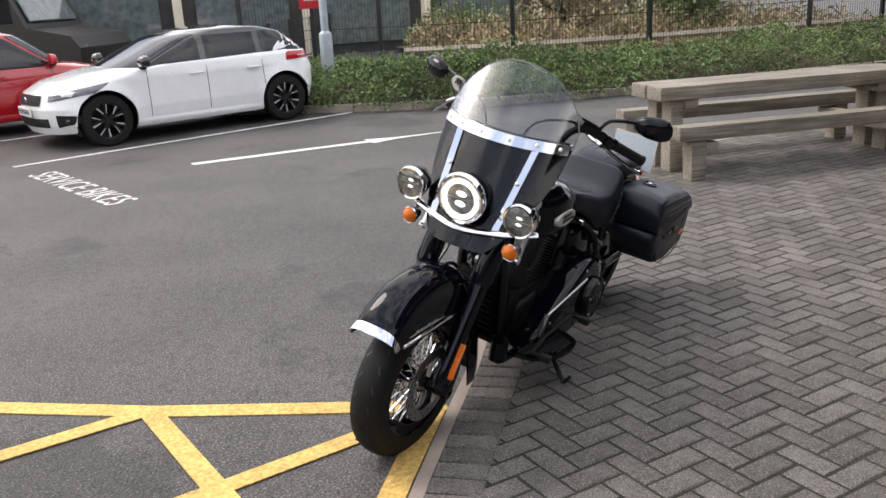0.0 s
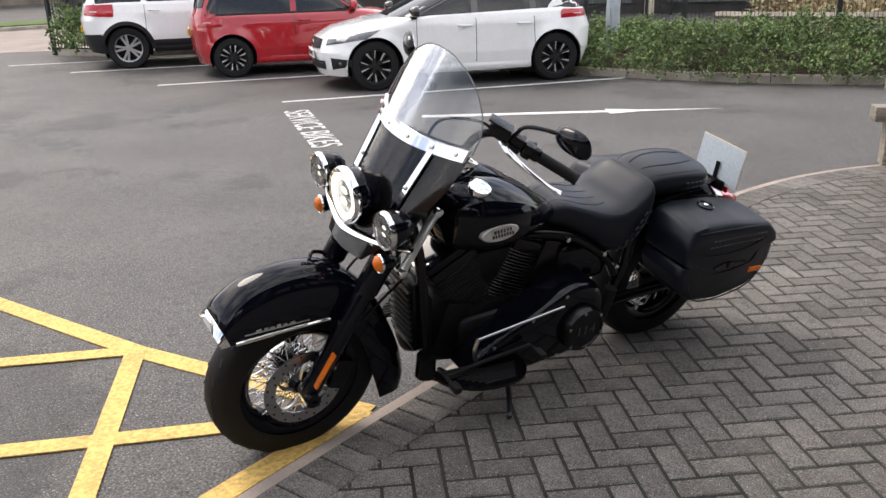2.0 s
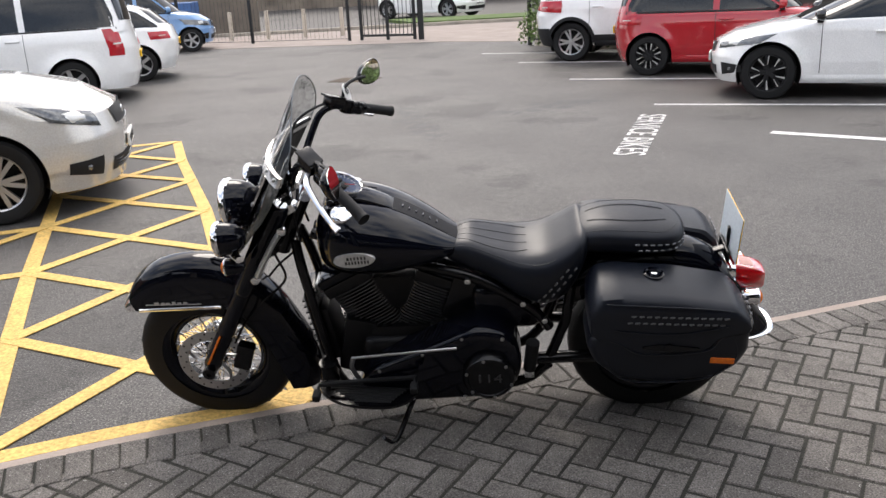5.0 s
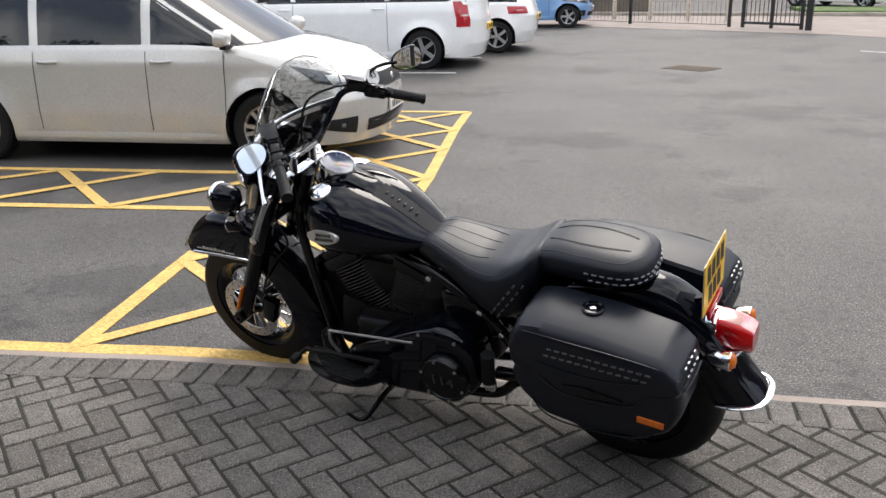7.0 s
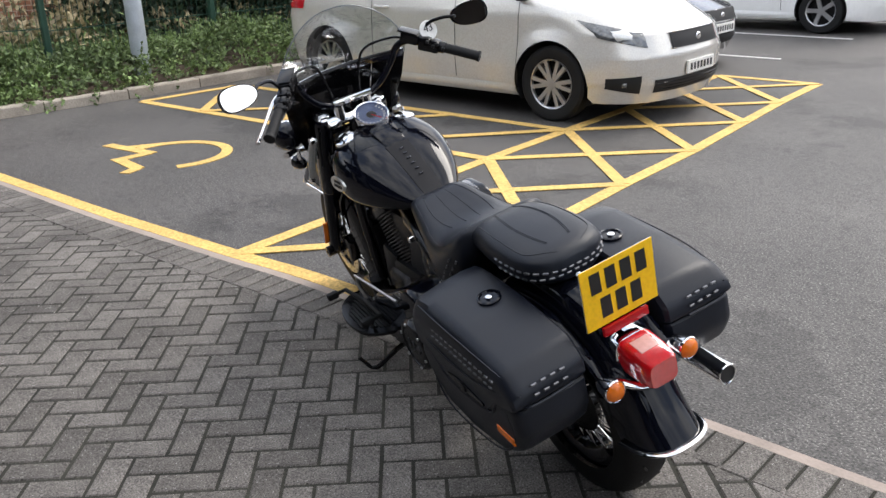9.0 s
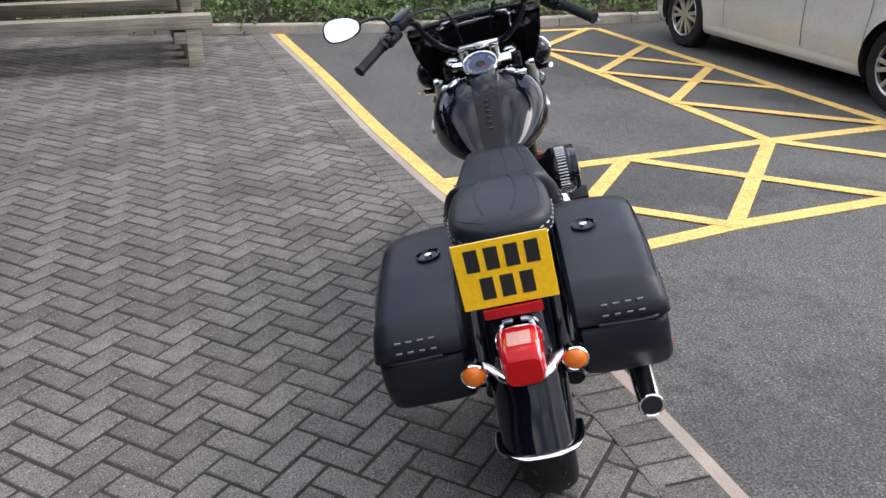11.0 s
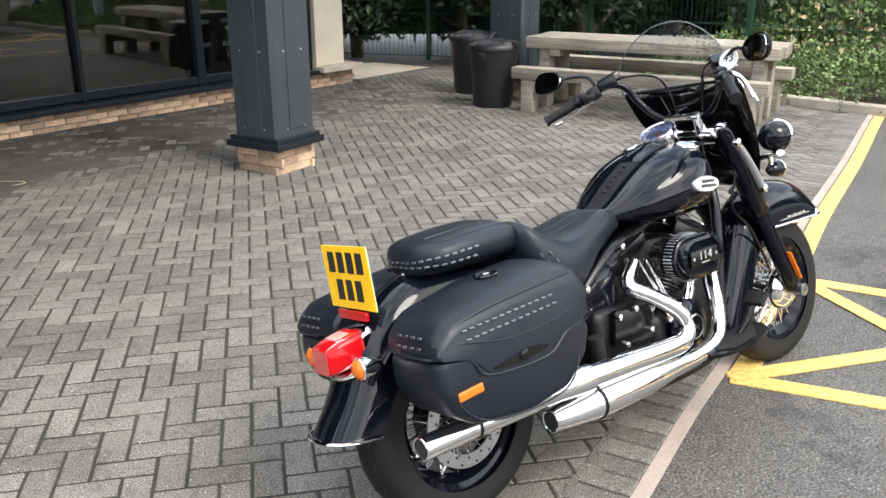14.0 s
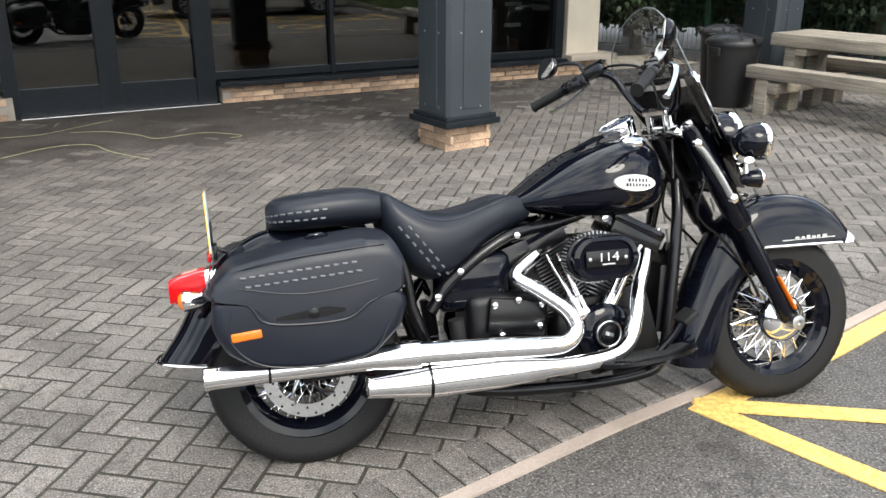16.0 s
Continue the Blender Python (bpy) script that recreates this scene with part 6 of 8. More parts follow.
part("header_pipe", bm, "chrome", ex, "chrome header pipe")
bm = bmesh.new()
tube(bm, [(0.84, -0.273, 0.286), (0.79, -0.275, 0.288), (0.68, -0.279, 0.291), (0.6, -0.282, 0.293), (0.38, -0.284, 0.294), (0.36, -0.284, 0.294), (0.18, -0.284, 0.297)], [0.028, 0.031, 0.044, 0.05, 0.053, 0.051, 0.034], 24, cap=False)
mu = part("silencer", bm, "chrome", ex, "chrome silencer")
# again a black plug for the dark inside of the pipe
bm = bmesh.new()
tube(bm, [(0.181, -0.284, 0.297), (0.2, -0.284, 0.297), (0.26, -0.284, 0.296)], [0.0275, 0.027, 0.027], 20)
part("outlet", bm, "ink", mu)
bm = bmesh.new()
lathe(bm, [(0.035, -0.012), (0.0355, 0.004), (0.033, 0.007), (0.029, 0.005), (0.0275, -0.02)], toward((0.183, -0.284, 0.297), (0.0, -0.284, 0.299)), 28, cap=False)
part("outlet_rim", bm, "chrome", mu)
bm = bmesh.new()
tube(bm, [(0.374, -0.284, 0.294), (0.364, -0.284, 0.294)], 0.0545, 20)
part("silencer_clamp", bm, "satin_black", mu)

# -- footboards, levers, stand --
for s in (-1, 1):
    bm = bmesh.new()
    out = [(0.95, 0.2), (1.28, 0.2), (1.31, 0.225), (1.29, 0.285), (1.22, 0.34), (1.12, 0.362), (1.01, 0.35), (0.95, 0.3), (0.928, 0.235)]
    pts = [(p.x, p.y * s) for p in curve([(x, y, 0) for x, y in out + out[:1]], 4)][:-1]
    mf = Matrix.Translation((0, 0, 0.262)) @ Matrix.Translation((1.1, 0, 0)) @ Matrix.Rotation(radians(-4), 4, "Y") @ Matrix.Rotation(radians(s * 5), 4, "X") @ Matrix.Translation((-1.1, 0, 0))
    slab(bm, pts, -0.012, 0.0)
    bmesh.ops.recalc_face_normals(bm, faces=bm.faces)
    bm.transform(mf)
    fb = part("footboard", bm, "satin_black", bike, "half-moon footboard with ribbed rubber", smooth=30)
    for k in range(9):
        bm = bmesh.new()
        y = 0.21 + 0.015 * k
        x0, x1 = (0.965, 1.285) if k < 3 else (0.965 + 0.01 * (k - 2), 1.285 - 0.02 * (k - 2))
        box(bm, ((x0 + x1) / 2, s * y, 0.002), (x1 - x0, 0.011, 0.006), None, 0.002, 1)
        bm.transform(mf)
        part("rubber_rib", bm, "rubber", fb, smooth=0)
    for x in (1.0, 1.2):
        bm = bmesh.new()
        tube(bm, [(x, s * 0.09, 0.2), (x, s * 0.25, 0.255)], 0.012, 8)
        part("footboard_bracket", bm, "satin_black", fb)
bm = bmesh.new()
tube(bm, curve([(1.02, -0.2, 0.22), (1.12, -0.24, 0.25), (1.2, -0.27, 0.33), (1.235, -0.285, 0.385)], 5), 0.011, 8)
bp = part("brake_pedal", bm, "satin_black", bike)
bm = bmesh.new()
box(bm, (1.25, -0.285, 0.405), (0.06, 0.08, 0.022), Matrix.Rotation(radians(-35), 4, "Y"), 0.008)
part("pedal_pad", bm, "rubber", bp)
bm = bmesh.new()
tube(bm, curve([(1.15, 0.24, 0.33), (1.17, 0.25, 0.39), (1.16, 0.25, 0.44)], 4), 0.009, 8)
sl = part("gear_lever", bm, "steel", bike)
bm = bmesh.new()
tube(bm, [(1.165, 0.256, 0.442), (0.77, 0.252, 0.475)], 0.0055, 8)
part("gear_rod", bm, "steel", sl)
for x, z in ((1.3, 0.33), (0.93, 0.36)):
    bm = bmesh.new()
    tube(bm, [(1.14, 0.255, 0.33), (x, 0.275, z), (x, 0.33, z)], 0.009, 8)
    box(bm, (x, 0.335, z), (0.03, 0.05, 0.03), None, 0.01)
    part("shift_peg", bm, "rubber", sl)
bm = bmesh.new()
tube(bm, curve([(0.94, 0.14, 0.19), (0.97, 0.23, 0.165), (1.01, 0.315, 0.105), (1.035, 0.345, 0.09)], 5), 0.011, 10)
ss = part("side_stand", bm, "satin_black", bike, "black side stand, folded out")
bm = bmesh.new()
box(bm, (1.05, 0.355, 0.0865), (0.085, 0.03, 0.006), Matrix.Rotation(radians(13.3), 4, "X"), 0.002)
part("stand_foot", bm, "satin_black", ss)
bm = bmesh.new()
tube(bm, [(1.035, 0.345, 0.095), (1.06, 0.375, 0.15)], 0.008, 8)
part("stand_tang", bm, "satin_black", ss)
# small hardware beside the pannier
for s in (-1, 1):
    bm = bmesh.new()
    tube(bm, [(0.5, s * 0.2, 0.33), (0.485, s * 0.205, 0.46)], [0.024, 0.026], 14)
    pg = part("pillion_peg", bm, "rubber", bike, "folded pillion footpeg")
    bm = bmesh.new()
    box(bm, (0.5, s * 0.19, 0.31), (0.04, 0.03, 0.05), None, 0.008)
    part("peg_mount", bm, "chrome", pg)
bm = bmesh.new()
tube(bm, [(0.12, -0.08, 0.36), (0.06, -0.1, 0.34)], 0.04, 12)
part("rear_caliper", bm, "satin_black", bike)


# ---- vehicles ----
def car_wheel(name, r, w, parent, m, spokes, rimmat, twin=False):
    bm = bmesh.new()
    prof = [(r * 0.66, -w / 2 + 0.01), (r * 0.7, -w / 2), (r * 0.93, -w / 2 + 0.004), (r, -w / 2 + 0.03), (r, w / 2 - 0.03), (r * 0.93, w / 2 - 0.004), (r * 0.7, w / 2), (r * 0.66, w / 2 - 0.01)]
    lathe(bm, prof, YAX, 40, cap=False)
    t = part(name, bm, "rubber", parent, at=m)
    bm = bmesh.new()
    lathe(bm, [(r * 0.67, w / 2 - 0.012), (r * 0.64, w / 2 - 0.006), (r * 0.62, w / 2 - 0.03), (r * 0.6, -w / 2 + 0.05), (0.0, -w / 2 + 0.05)], YAX, 36, cap=False)
    part("rim", bm, "plastic", t)
    if rimmat != "plastic":
        bm = bmesh.new()
        lathe(bm, [(r * 0.67, w / 2 - 0.012), (r * 0.655, w / 2 - 0.004), (r * 0.625, w / 2 - 0.01), (r * 0.61, w / 2 - 0.035)], YAX, 36, cap=False)
        part("rim_lip", bm, rimmat, t)
    bm = bmesh.new()
    lathe(bm, [(0.0, w / 2 - 0.01), (r * 0.13, w / 2 - 0.014), (r * 0.16, w / 2 - 0.04)], YAX, 20)
    for k in range(spokes):
        for d in ((-0.14, 0.14) if twin else (0.0,)):
            a = 2 * math.pi * k / spokes + d
            c, s = math.cos(a), math.sin(a)
            p = Vector((-s, 0, c)) * r * (0.05 if twin else 0.085)
            a0, a1 = Vector((c, 0, s)) * r * 0.1, Vector((math.cos(a + d * 0.4), 0, math.sin(a + d * 0.4))) * r * 0.63
            y0, y1 = Vector((0, w / 2 - 0.016, 0)), Vector((0, w / 2 - 0.012, 0))
            e = Vector((0, -0.03, 0))
            add(bm, [a0 - p + y0, a0 + p + y0, a1 + p * 1.1 + y1, a1 - p * 1.1 + y1, a0 - p + y0 + e, a0 + p + y0 + e, a1 + p * 1.1 + y1 + e, a1 - p * 1.1 + y1 + e], [(0, 1, 2, 3), (0, 3, 7, 4), (1, 5, 6, 2)])
    bmesh.ops.recalc_face_normals(bm, faces=bm.faces)
    part("spokes", bm, "plastic" if rimmat == "plastic" else "alloy", t, smooth=20)
    if rimmat == "plastic":
        bm = bmesh.new()
        for k in range(spokes):
            for d in (-0.2, 0.2):
                a = 2 * math.pi * k / spokes + d
                b = a + d * 0.55
                q = 0.035 if d > 0 else 0.06
                pts = [(0.3, a - q * 0.6), (0.3, a + q * 0.6), (0.635, b + q), (0.62, b - q)]
                vs = [Vector((r * f * math.cos(e), w / 2 - 0.008, r * f * math.sin(e))) for f, e in pts]
                add(bm, vs + [v - Vector((0, 0.014, 0)) for v in vs], [(0, 1, 2, 3), (0, 4, 5, 1), (1, 5, 6, 2), (2, 6, 7, 3), (3, 7, 4, 0)])
        bmesh.ops.recalc_face_normals(bm, faces=bm.faces)
        part("spoke_blades", bm, "silver", t, "bright machined blades", smooth=0)
    return t


def loft(front, rear, width, af, ar, n, flare=None):
    """A rounded hull: at each height the plan runs from the nose round a corner, along the flank and round the tail."""
    def at(v, z):
        s = -1 if v < 0 else 1
        v = min(abs(v), 1.0)
        xn, xt, w = front(z), rear(z), width(z)
        ln = max(xn - xt, 0.01)
        k = min(1.0, 0.98 * ln / (af + ar))
        a, b = af * k, ar * k
        if v <= 0.25:
            f = v / 0.25 * math.pi / 2
            x, y = xn - a + a * max(0.0, math.cos(f)) ** (2 / n), w * max(0.0, math.sin(f)) ** (2 / n)
        elif v >= 0.8:
            f = (1 - v) / 0.2 * math.pi / 2
            x, y = xt + b - b * max(0.0, math.cos(f)) ** (2 / n), w * max(0.0, math.sin(f)) ** (2 / n)
        else:
            x, y = xn - a + (v - 0.25) / 0.55 * (xt + b - xn + a), w
        if flare:
            y += flare(x, z) * min(1.0, y / max(w, 0.01)) ** 4
        return Vector((x, s * y, z))

    def flank(x, z, s):
        xn, xt, w = front(z), rear(z), width(z)
        ln = max(xn - xt, 0.01)
        k = min(1.0, 0.98 * ln / (af + ar))
        a, b = af * k, ar * k
        y = w
        if x > xn - a:
            y = w * max(0.0, 1 - min(1.0, (x - xn + a) / a) ** n) ** (1 / n)
        elif x < xt + b:
            y = w * max(0.0, 1 - min(1.0, (xt + b - x) / b) ** n) ** (1 / n)
        if flare:
            y += flare(x, z)
        return Vector((x, s * y, z))
    return at, flank


def patch(at, v0, v1, lo, hi, off=0.005, nu=10, nz=4, rim=0.02):
    """A thin plate that follows a hull between two lines of height."""
    bm = bmesh.new()
    grid = []
    for i in range(nu + 1):
        u = i / nu
        v = v0 + (v1 - v0) * u
        zl, zh = (lo[0] + (lo[1] - lo[0]) * u, hi[0] + (hi[1] - hi[0]) * u)
        col = []
        for j in range(nz + 1):
            z = zl + (zh - zl) * j / nz
            p = at(v, z)
            e = at(v + 0.01, z) - at(v - 0.01, z)
            g = at(v, z + 0.01) - at(v, z - 0.01)
            nrm = e.cross(g)
            nrm = nrm.normalized() if nrm.length > 1e-9 else Vector((1, 0, 0))
            if nrm.x * p.x + nrm.y * p.y < 0:
                nrm = -nrm
            edge = i in (0, nu) or j in (0, nz)
            col.append(bm.verts.new(p + nrm * (off + 0.004 if not edge else 0.006)))
        grid.append(col)
    for a, b in zip(grid, grid[1:]):
        for j in range(nz):
            bm.faces.new((a[j], b[j], b[j + 1], a[j + 1]))
    bmesh.ops.recalc_face_normals(bm, faces=bm.faces)
    return bm


def pane(flank, s, lo, hi, off=0.006, n=10, nz=4, rim=0.02):
    """A plate on a flank: lo and hi are lines of (x, z) with the same ends."""
    bm = bmesh.new()
    grid = []
    xa, xb = lo[0][0], lo[-1][0]
    for i in range(n + 1):
        x = xa + (xb - xa) * i / n
        zl = float(np.interp(-x, [-p[0] for p in lo], [p[1] for p in lo]))
        zh = float(np.interp(-x, [-p[0] for p in hi], [p[1] for p in hi]))
        col = []
        for j in range(nz + 1):
            p = flank(x, zl + (zh - zl) * j / nz, s)
            p.y += s * (off if i not in (0, n) and j not in (0, nz) else 0.0025)
            col.append(bm.verts.new(p))
        grid.append(col)
    for a, b in zip(grid, grid[1:]):
        for j in range(nz):
            bm.faces.new((a[j], b[j], b[j + 1], a[j + 1]))
    bmesh.ops.recalc_face_normals(bm, faces=bm.faces)
    return bm


def along(pts):
    zs, xs = [z for _, z in pts], [x for x, _ in pts]
    o = sorted(range(len(zs)), key=lambda i: zs[i])
    zs, xs = [zs[i] for i in o], [xs[i] for i in o]
    return lambda z: float(np.interp(z, zs, xs))


def car(name, label, m, W, wb, top, house, R, paint, roof=None, spokes=5, twin=False, rim="alloy", clad=False, doors=(0.0,), glass="glass_dark", category="car", ground=0.2, van=False,
        head=None, tail=None, grille=(0.07, 0.12), rear_quarter=None, spoke="alloy"):
    """A car: top is the body line from nose to tail up to belt height, house the outline of the cabin over it."""
    th = empty(name, m, label, category, "parked cars")
    xf, xr, ra = wb / 2, -wb / 2, R + 0.05
    nose, tl = top[0][0], top[-1][0]
    crest = max(range(len(top)), key=lambda i: top[i][1])
    front = along([(nose - 0.05, ground)] + list(top[:crest + 1]))
    rear = along([(tl + 0.08, ground)] + list(top[crest:]))
    ztop = top[crest][1]
    zb, zt = house[0][1], max(z for _, z in house)

    def wide(z):
        t = (z - ground) / (ztop - ground)
        return W / 2 * float(np.interp(t, [0, 0.12, 0.3, 0.5, 0.75, 0.9, 1.0], [0.94, 0.965, 0.985, 0.98, 0.975, 0.945, 0.88]))

    def flare(x, z):
        f = 0.0
        for cx in (xf, xr):
            d = math.hypot(x - cx, z - R) - ra
            f += 0.028 * math.exp(-(d / 0.09) ** 2) * (1 if z > ground else 0)
        return f

    hull, flank = loft(front, rear, wide, 0.62, 0.42, 2.5, flare)
    zs = sorted(set([round(float(z), 3) for z in np.linspace(ground, ztop, 26)] + [z for _, z in top]))
    vs = list(np.linspace(0, 0.25, 11)) + list(np.linspace(0.25, 0.8, 90))[1:] + list(np.linspace(0.8, 1, 11))[1:]
    ring_v = vs + [-v for v in reversed(vs[1:-1])]
    bm = bmesh.new()
    rows = [[bm.verts.new(hull(v, z)) for v in ring_v] for z in zs]
    nv = len(ring_v)
    for a, b in zip(rows, rows[1:]):
        for i in range(nv):
            k = (i + 1) % nv
            c = (a[i].co + a[k].co + b[i].co + b[k].co) / 4
            if min(math.hypot(c.x - cx, c.z - R) for cx in (xf, xr)) > ra or abs(c.y) < W * 0.3:
                bm.faces.new((a[i], a[k], b[k], b[i]))
    bm.faces.new(rows[-1])
    bmesh.ops.delete(bm, geom=[v for v in bm.verts if not v.link_faces], context="VERTS")
    for v in bm.verts:
        if v.is_boundary and abs(v.co.y) > W * 0.3:
            cx = xf if v.co.x > 0 else xr
            d = Vector((v.co.x - cx, 0, v.co.z - R))
            if d.length < ra + 0.09 and v.co.z > ground + 0.01:
                d = d.normalized() * ra
                v.co.x, v.co.z = cx + d.x, R + d.z
                v.co.y *= 1.004
    bmesh.ops.recalc_face_normals(bm, faces=bm.faces)
    part("body", bm, paint, th, smooth=40)
    bm = bmesh.new()
    box(bm, ((nose + tl) / 2, 0, ground + 0.1), (nose - tl - 0.7, W * 0.62, 0.2))
    part("underbody", bm, "plastic", th, smooth=0)
    for cx in (xf, xr):
        for s in (-1, 1):
            bm = bmesh.new()
            y0, y1 = s * (W / 2 - 0.04), s * (W / 2 - 0.36)
            av = np.linspace(-0.45, math.pi + 0.45, 24)
            for t0, t1 in zip(av, av[1:]):
                p = [(cx + ra * 0.997 * math.cos(t), R + ra * 0.997 * math.sin(t)) for t in (t0, t1)]
                add(bm, [(p[0][0], y0, p[0][1]), (p[1][0], y0, p[1][1]), (p[1][0], y1, p[1][1]), (p[0][0], y1, p[0][1]), (cx, y1, R)], [(0, 1, 2, 3), (3, 2, 4)])
            bmesh.ops.remove_doubles(bm, verts=bm.verts, dist=0.0005)
            part("arch_liner", bm, "plastic", th, smooth=0)
    # cabin
    hc = max(range(len(house)), key=lambda i: house[i][1])
    hf, hr = along([(house[0][0] + 0.08, zb - 0.05)] + list(house[:hc + 1])), along([(house[-1][0] - 0.02, zb - 0.05)] + list(house[hc:]))
    hwid = lambda z: W / 2 * float(np.interp((z - zb) / (zt - zb), [-0.1, 0, 0.5, 0.8, 0.9, 0.96, 1.0], [0.94, 0.925, 0.85, 0.785, 0.745, 0.66, 0.45]))
    cab, cflank = loft(hf, hr, hwid, 0.45, 0.34, 2.6)
    hz = sorted(set([round(float(z), 3) for z in np.linspace(zb - 0.05, zt, 22)] + [z for _, z in house] + [zt - 0.012, zt - 0.005]))
    vs = list(np.linspace(0, 0.25, 9)) + list(np.linspace(0.25, 0.8, 24))[1:] + list(np.linspace(0.8, 1, 9))[1:]
    ring_v = vs + [-v for v in reversed(vs[1:-1])]
    bm = bmesh.new()
    skin(bm, [[cab(v, z) for v in ring_v] for z in hz])
    bmesh.ops.recalc_face_normals(bm, faces=bm.faces)
    part("cabin", bm, roof or paint, th, smooth=45)
    zr = zt - 0.105 * (zt - zb) / 0.45
    bm = patch(cab, -0.19, 0.19, (zb + 0.03, zb + 0.03), (zr + 0.02, zr + 0.02), 0.006, 16, 8)
    part("windscreen", bm, glass if not glass.startswith("van") else "glass_dark", th, "tinted windscreen", smooth=35)
    bm = patch(cab, 0.87, 1.0, (zb + 0.12, zb + 0.1), (zr, zr), 0.006, 8, 6)
    part("rear_window", bm, "glass_dark", th, smooth=35)
    bm = patch(cab, -0.87, -1.0, (zb + 0.12, zb + 0.1), (zr, zr), 0.006, 8, 6)
    part("rear_window", bm, "glass_dark", th, smooth=35)
    # side glass between pillars; the front edge follows the windscreen
    xs_f = lambda z: hf(z) - 0.3
    xs_r = lambda z: hr(z) + 0.2
    cuts = [None] + list(doors) + [None]
    for s in (-1, 1):
        for i in range(len(cuts) - 1):
            z0, z1 = zb + 0.03, zr
            xa = cuts[i] - 0.045 if i else xs_f(z0)
            xb = cuts[i + 1] + 0.045 if i + 1 < len(cuts) - 1 else xs_r(z0) + 0.03
            if xa - xb < 0.1:
                continue
            xs = np.linspace(xa, xb, 9)
            hi = []
            for x in xs:
                z = z1
                if i == 0:
                    z = min(z, float(np.interp(-x, [-xs_f(z0), -xs_f(z1)], [z0 + 0.012, z1])))
                if i + 2 == len(cuts):
                    z = min(z, float(np.interp(x, [xs_r(z0), xs_r(z1)], [z0 + 0.03, z1])))
                hi.append((float(x), z))
            part("side_window", pane(cflank, s, [(xa, z0), (xb, z0)], hi, 0.006, 12, 5), glass, th, smooth=35)
        if rear_quarter:
            part("rear_pillar", pane(cflank, s, rear_quarter[0], rear_quarter[1], 0.008, 8, 4), paint, th, smooth=40)
        xa, xb = xs_f(zb) + 0.05, xs_r(zb)
        part("belt_trim", pane(cflank, s, [(xa, zb - 0.005), (xb, zb - 0.005)], [(xa, zb + 0.028), (xb, zb + 0.028)], 0.01, 12, 2), "plastic", th, smooth=30)
        lines = list(doors) + [xs_f(zb) - 0.05]
        for d in lines:
            # black strip on the panel, in place of the shade in a door gap
            part("shut_line", pane(flank, s, [(d + 0.004, ground + 0.12), (d - 0.004, ground + 0.12)], [(d + 0.004, zb - 0.01), (d - 0.004, zb - 0.01)], 0.003, 2, 12, 0.0), "ink", th, smooth=0)
        for i, d in enumerate(doors):
            x0 = d + 0.12
            z0 = zb - 0.1
            p0, p1 = flank(x0 + 0.11, z0, s), flank(x0 - 0.05, z0, s)
            o = Vector((0, s * 0.025, 0))
            bm = bmesh.new()
            tube(bm, curve([p0 - o, p0 + o, p1 + o, p1 - o], 3), 0.013, 8)
            part("door_handle", bm, "silver" if paint == "car_silver" else paint, th)
        bm = bmesh.new()
        p = cflank(xs_f(zb) - 0.02, zb + 0.05, s)
        rings = []
        for x, q in ((-0.05, 0.9), (-0.045, 1.0), (-0.01, 1.0), (0.03, 0.86), (0.055, 0.55), (0.062, 0.2)):
            rings.append([Vector((p.x + x, p.y + s * 0.13 + 0.115 * q * math.copysign(abs(math.cos(a)) ** 0.7, math.cos(a)), p.z + 0.05 + 0.075 * q * math.copysign(abs(math.sin(a)) ** 0.75, math.sin(a)))) for a in np.linspace(0, 2 * math.pi, 20, endpoint=False)])
        skin(bm, rings)
        wm = part("wing_mirror", bm, roof or paint, th)
        bm = bmesh.new()
        box(bm, (p.x, p.y + s * 0.07, p.z - 0.03), (0.07, 0.16, 0.035), bev=0.012)
        part("mirror_foot", bm, "plastic", wm)
        sx = xf - ra - 0.02
        part("sill", pane(flank, s, [(sx, ground - 0.0), (-sx, ground)], [(sx, ground + 0.1), (-sx, ground + 0.1)], 0.018, 12, 3), "plastic" if clad else paint, th, smooth=30)
        if clad:
            part("side_cladding", pane(flank, s, [(sx, ground + 0.09), (-sx, ground + 0.09)], [(sx, ground + 0.2), (-sx, ground + 0.2)], 0.014, 12, 3), "plastic", th, smooth=30)
            part("bumper_trim", patch(hull, s * 0.81, s * 1.0, (ground, ground + 0.02), (ground + 0.32, ground + 0.3), 0.012, 14, 3), "plastic", th, smooth=30)
        v0, v1, a0, a1, b0, b1 = head or (0.095, 0.27, 0.6, 0.68, 0.72, 0.82)
        bm = patch(hull, s * v0, s * v1, (a0, a1), (b0, b1), 0.008, 12, 4)
        lamp = part("headlight", bm, "lamp_dark", th, "clear headlamp", smooth=40)
        mid = hull(s * (v0 * 0.6 + v1 * 0.4), (a0 + b0) / 2 * 0.55 + (a1 + b1) / 2 * 0.45)
        for dv, r in ((0.45, 0.36),):
            v = v0 + (v1 - v0) * dv
            zc, hh = (a0 + (a1 - a0) * dv + b0 + (b1 - b0) * dv) / 2, (b0 - a0 + (b1 - a1 - b0 + a0) * dv)
            bm = patch(hull, s * (v - 0.022), s * (v + 0.022), (zc - hh * r, zc - hh * r), (zc + hh * r, zc + hh * r), 0.011, 6, 4)
            part("reflector", bm, "silver", lamp, smooth=40)
        fog = part("fog_surround", patch(hull, s * 0.13, s * 0.207, (ground + 0.09, ground + 0.14), (ground + 0.245, ground + 0.225), 0.007, 8, 3), "plastic", th, smooth=40)
        part("fog_lamp", patch(hull, s * 0.16, s * 0.173, (ground + 0.145,) * 2, (ground + 0.195,) * 2, 0.012, 6, 4), "lamp_dark", fog, smooth=40)
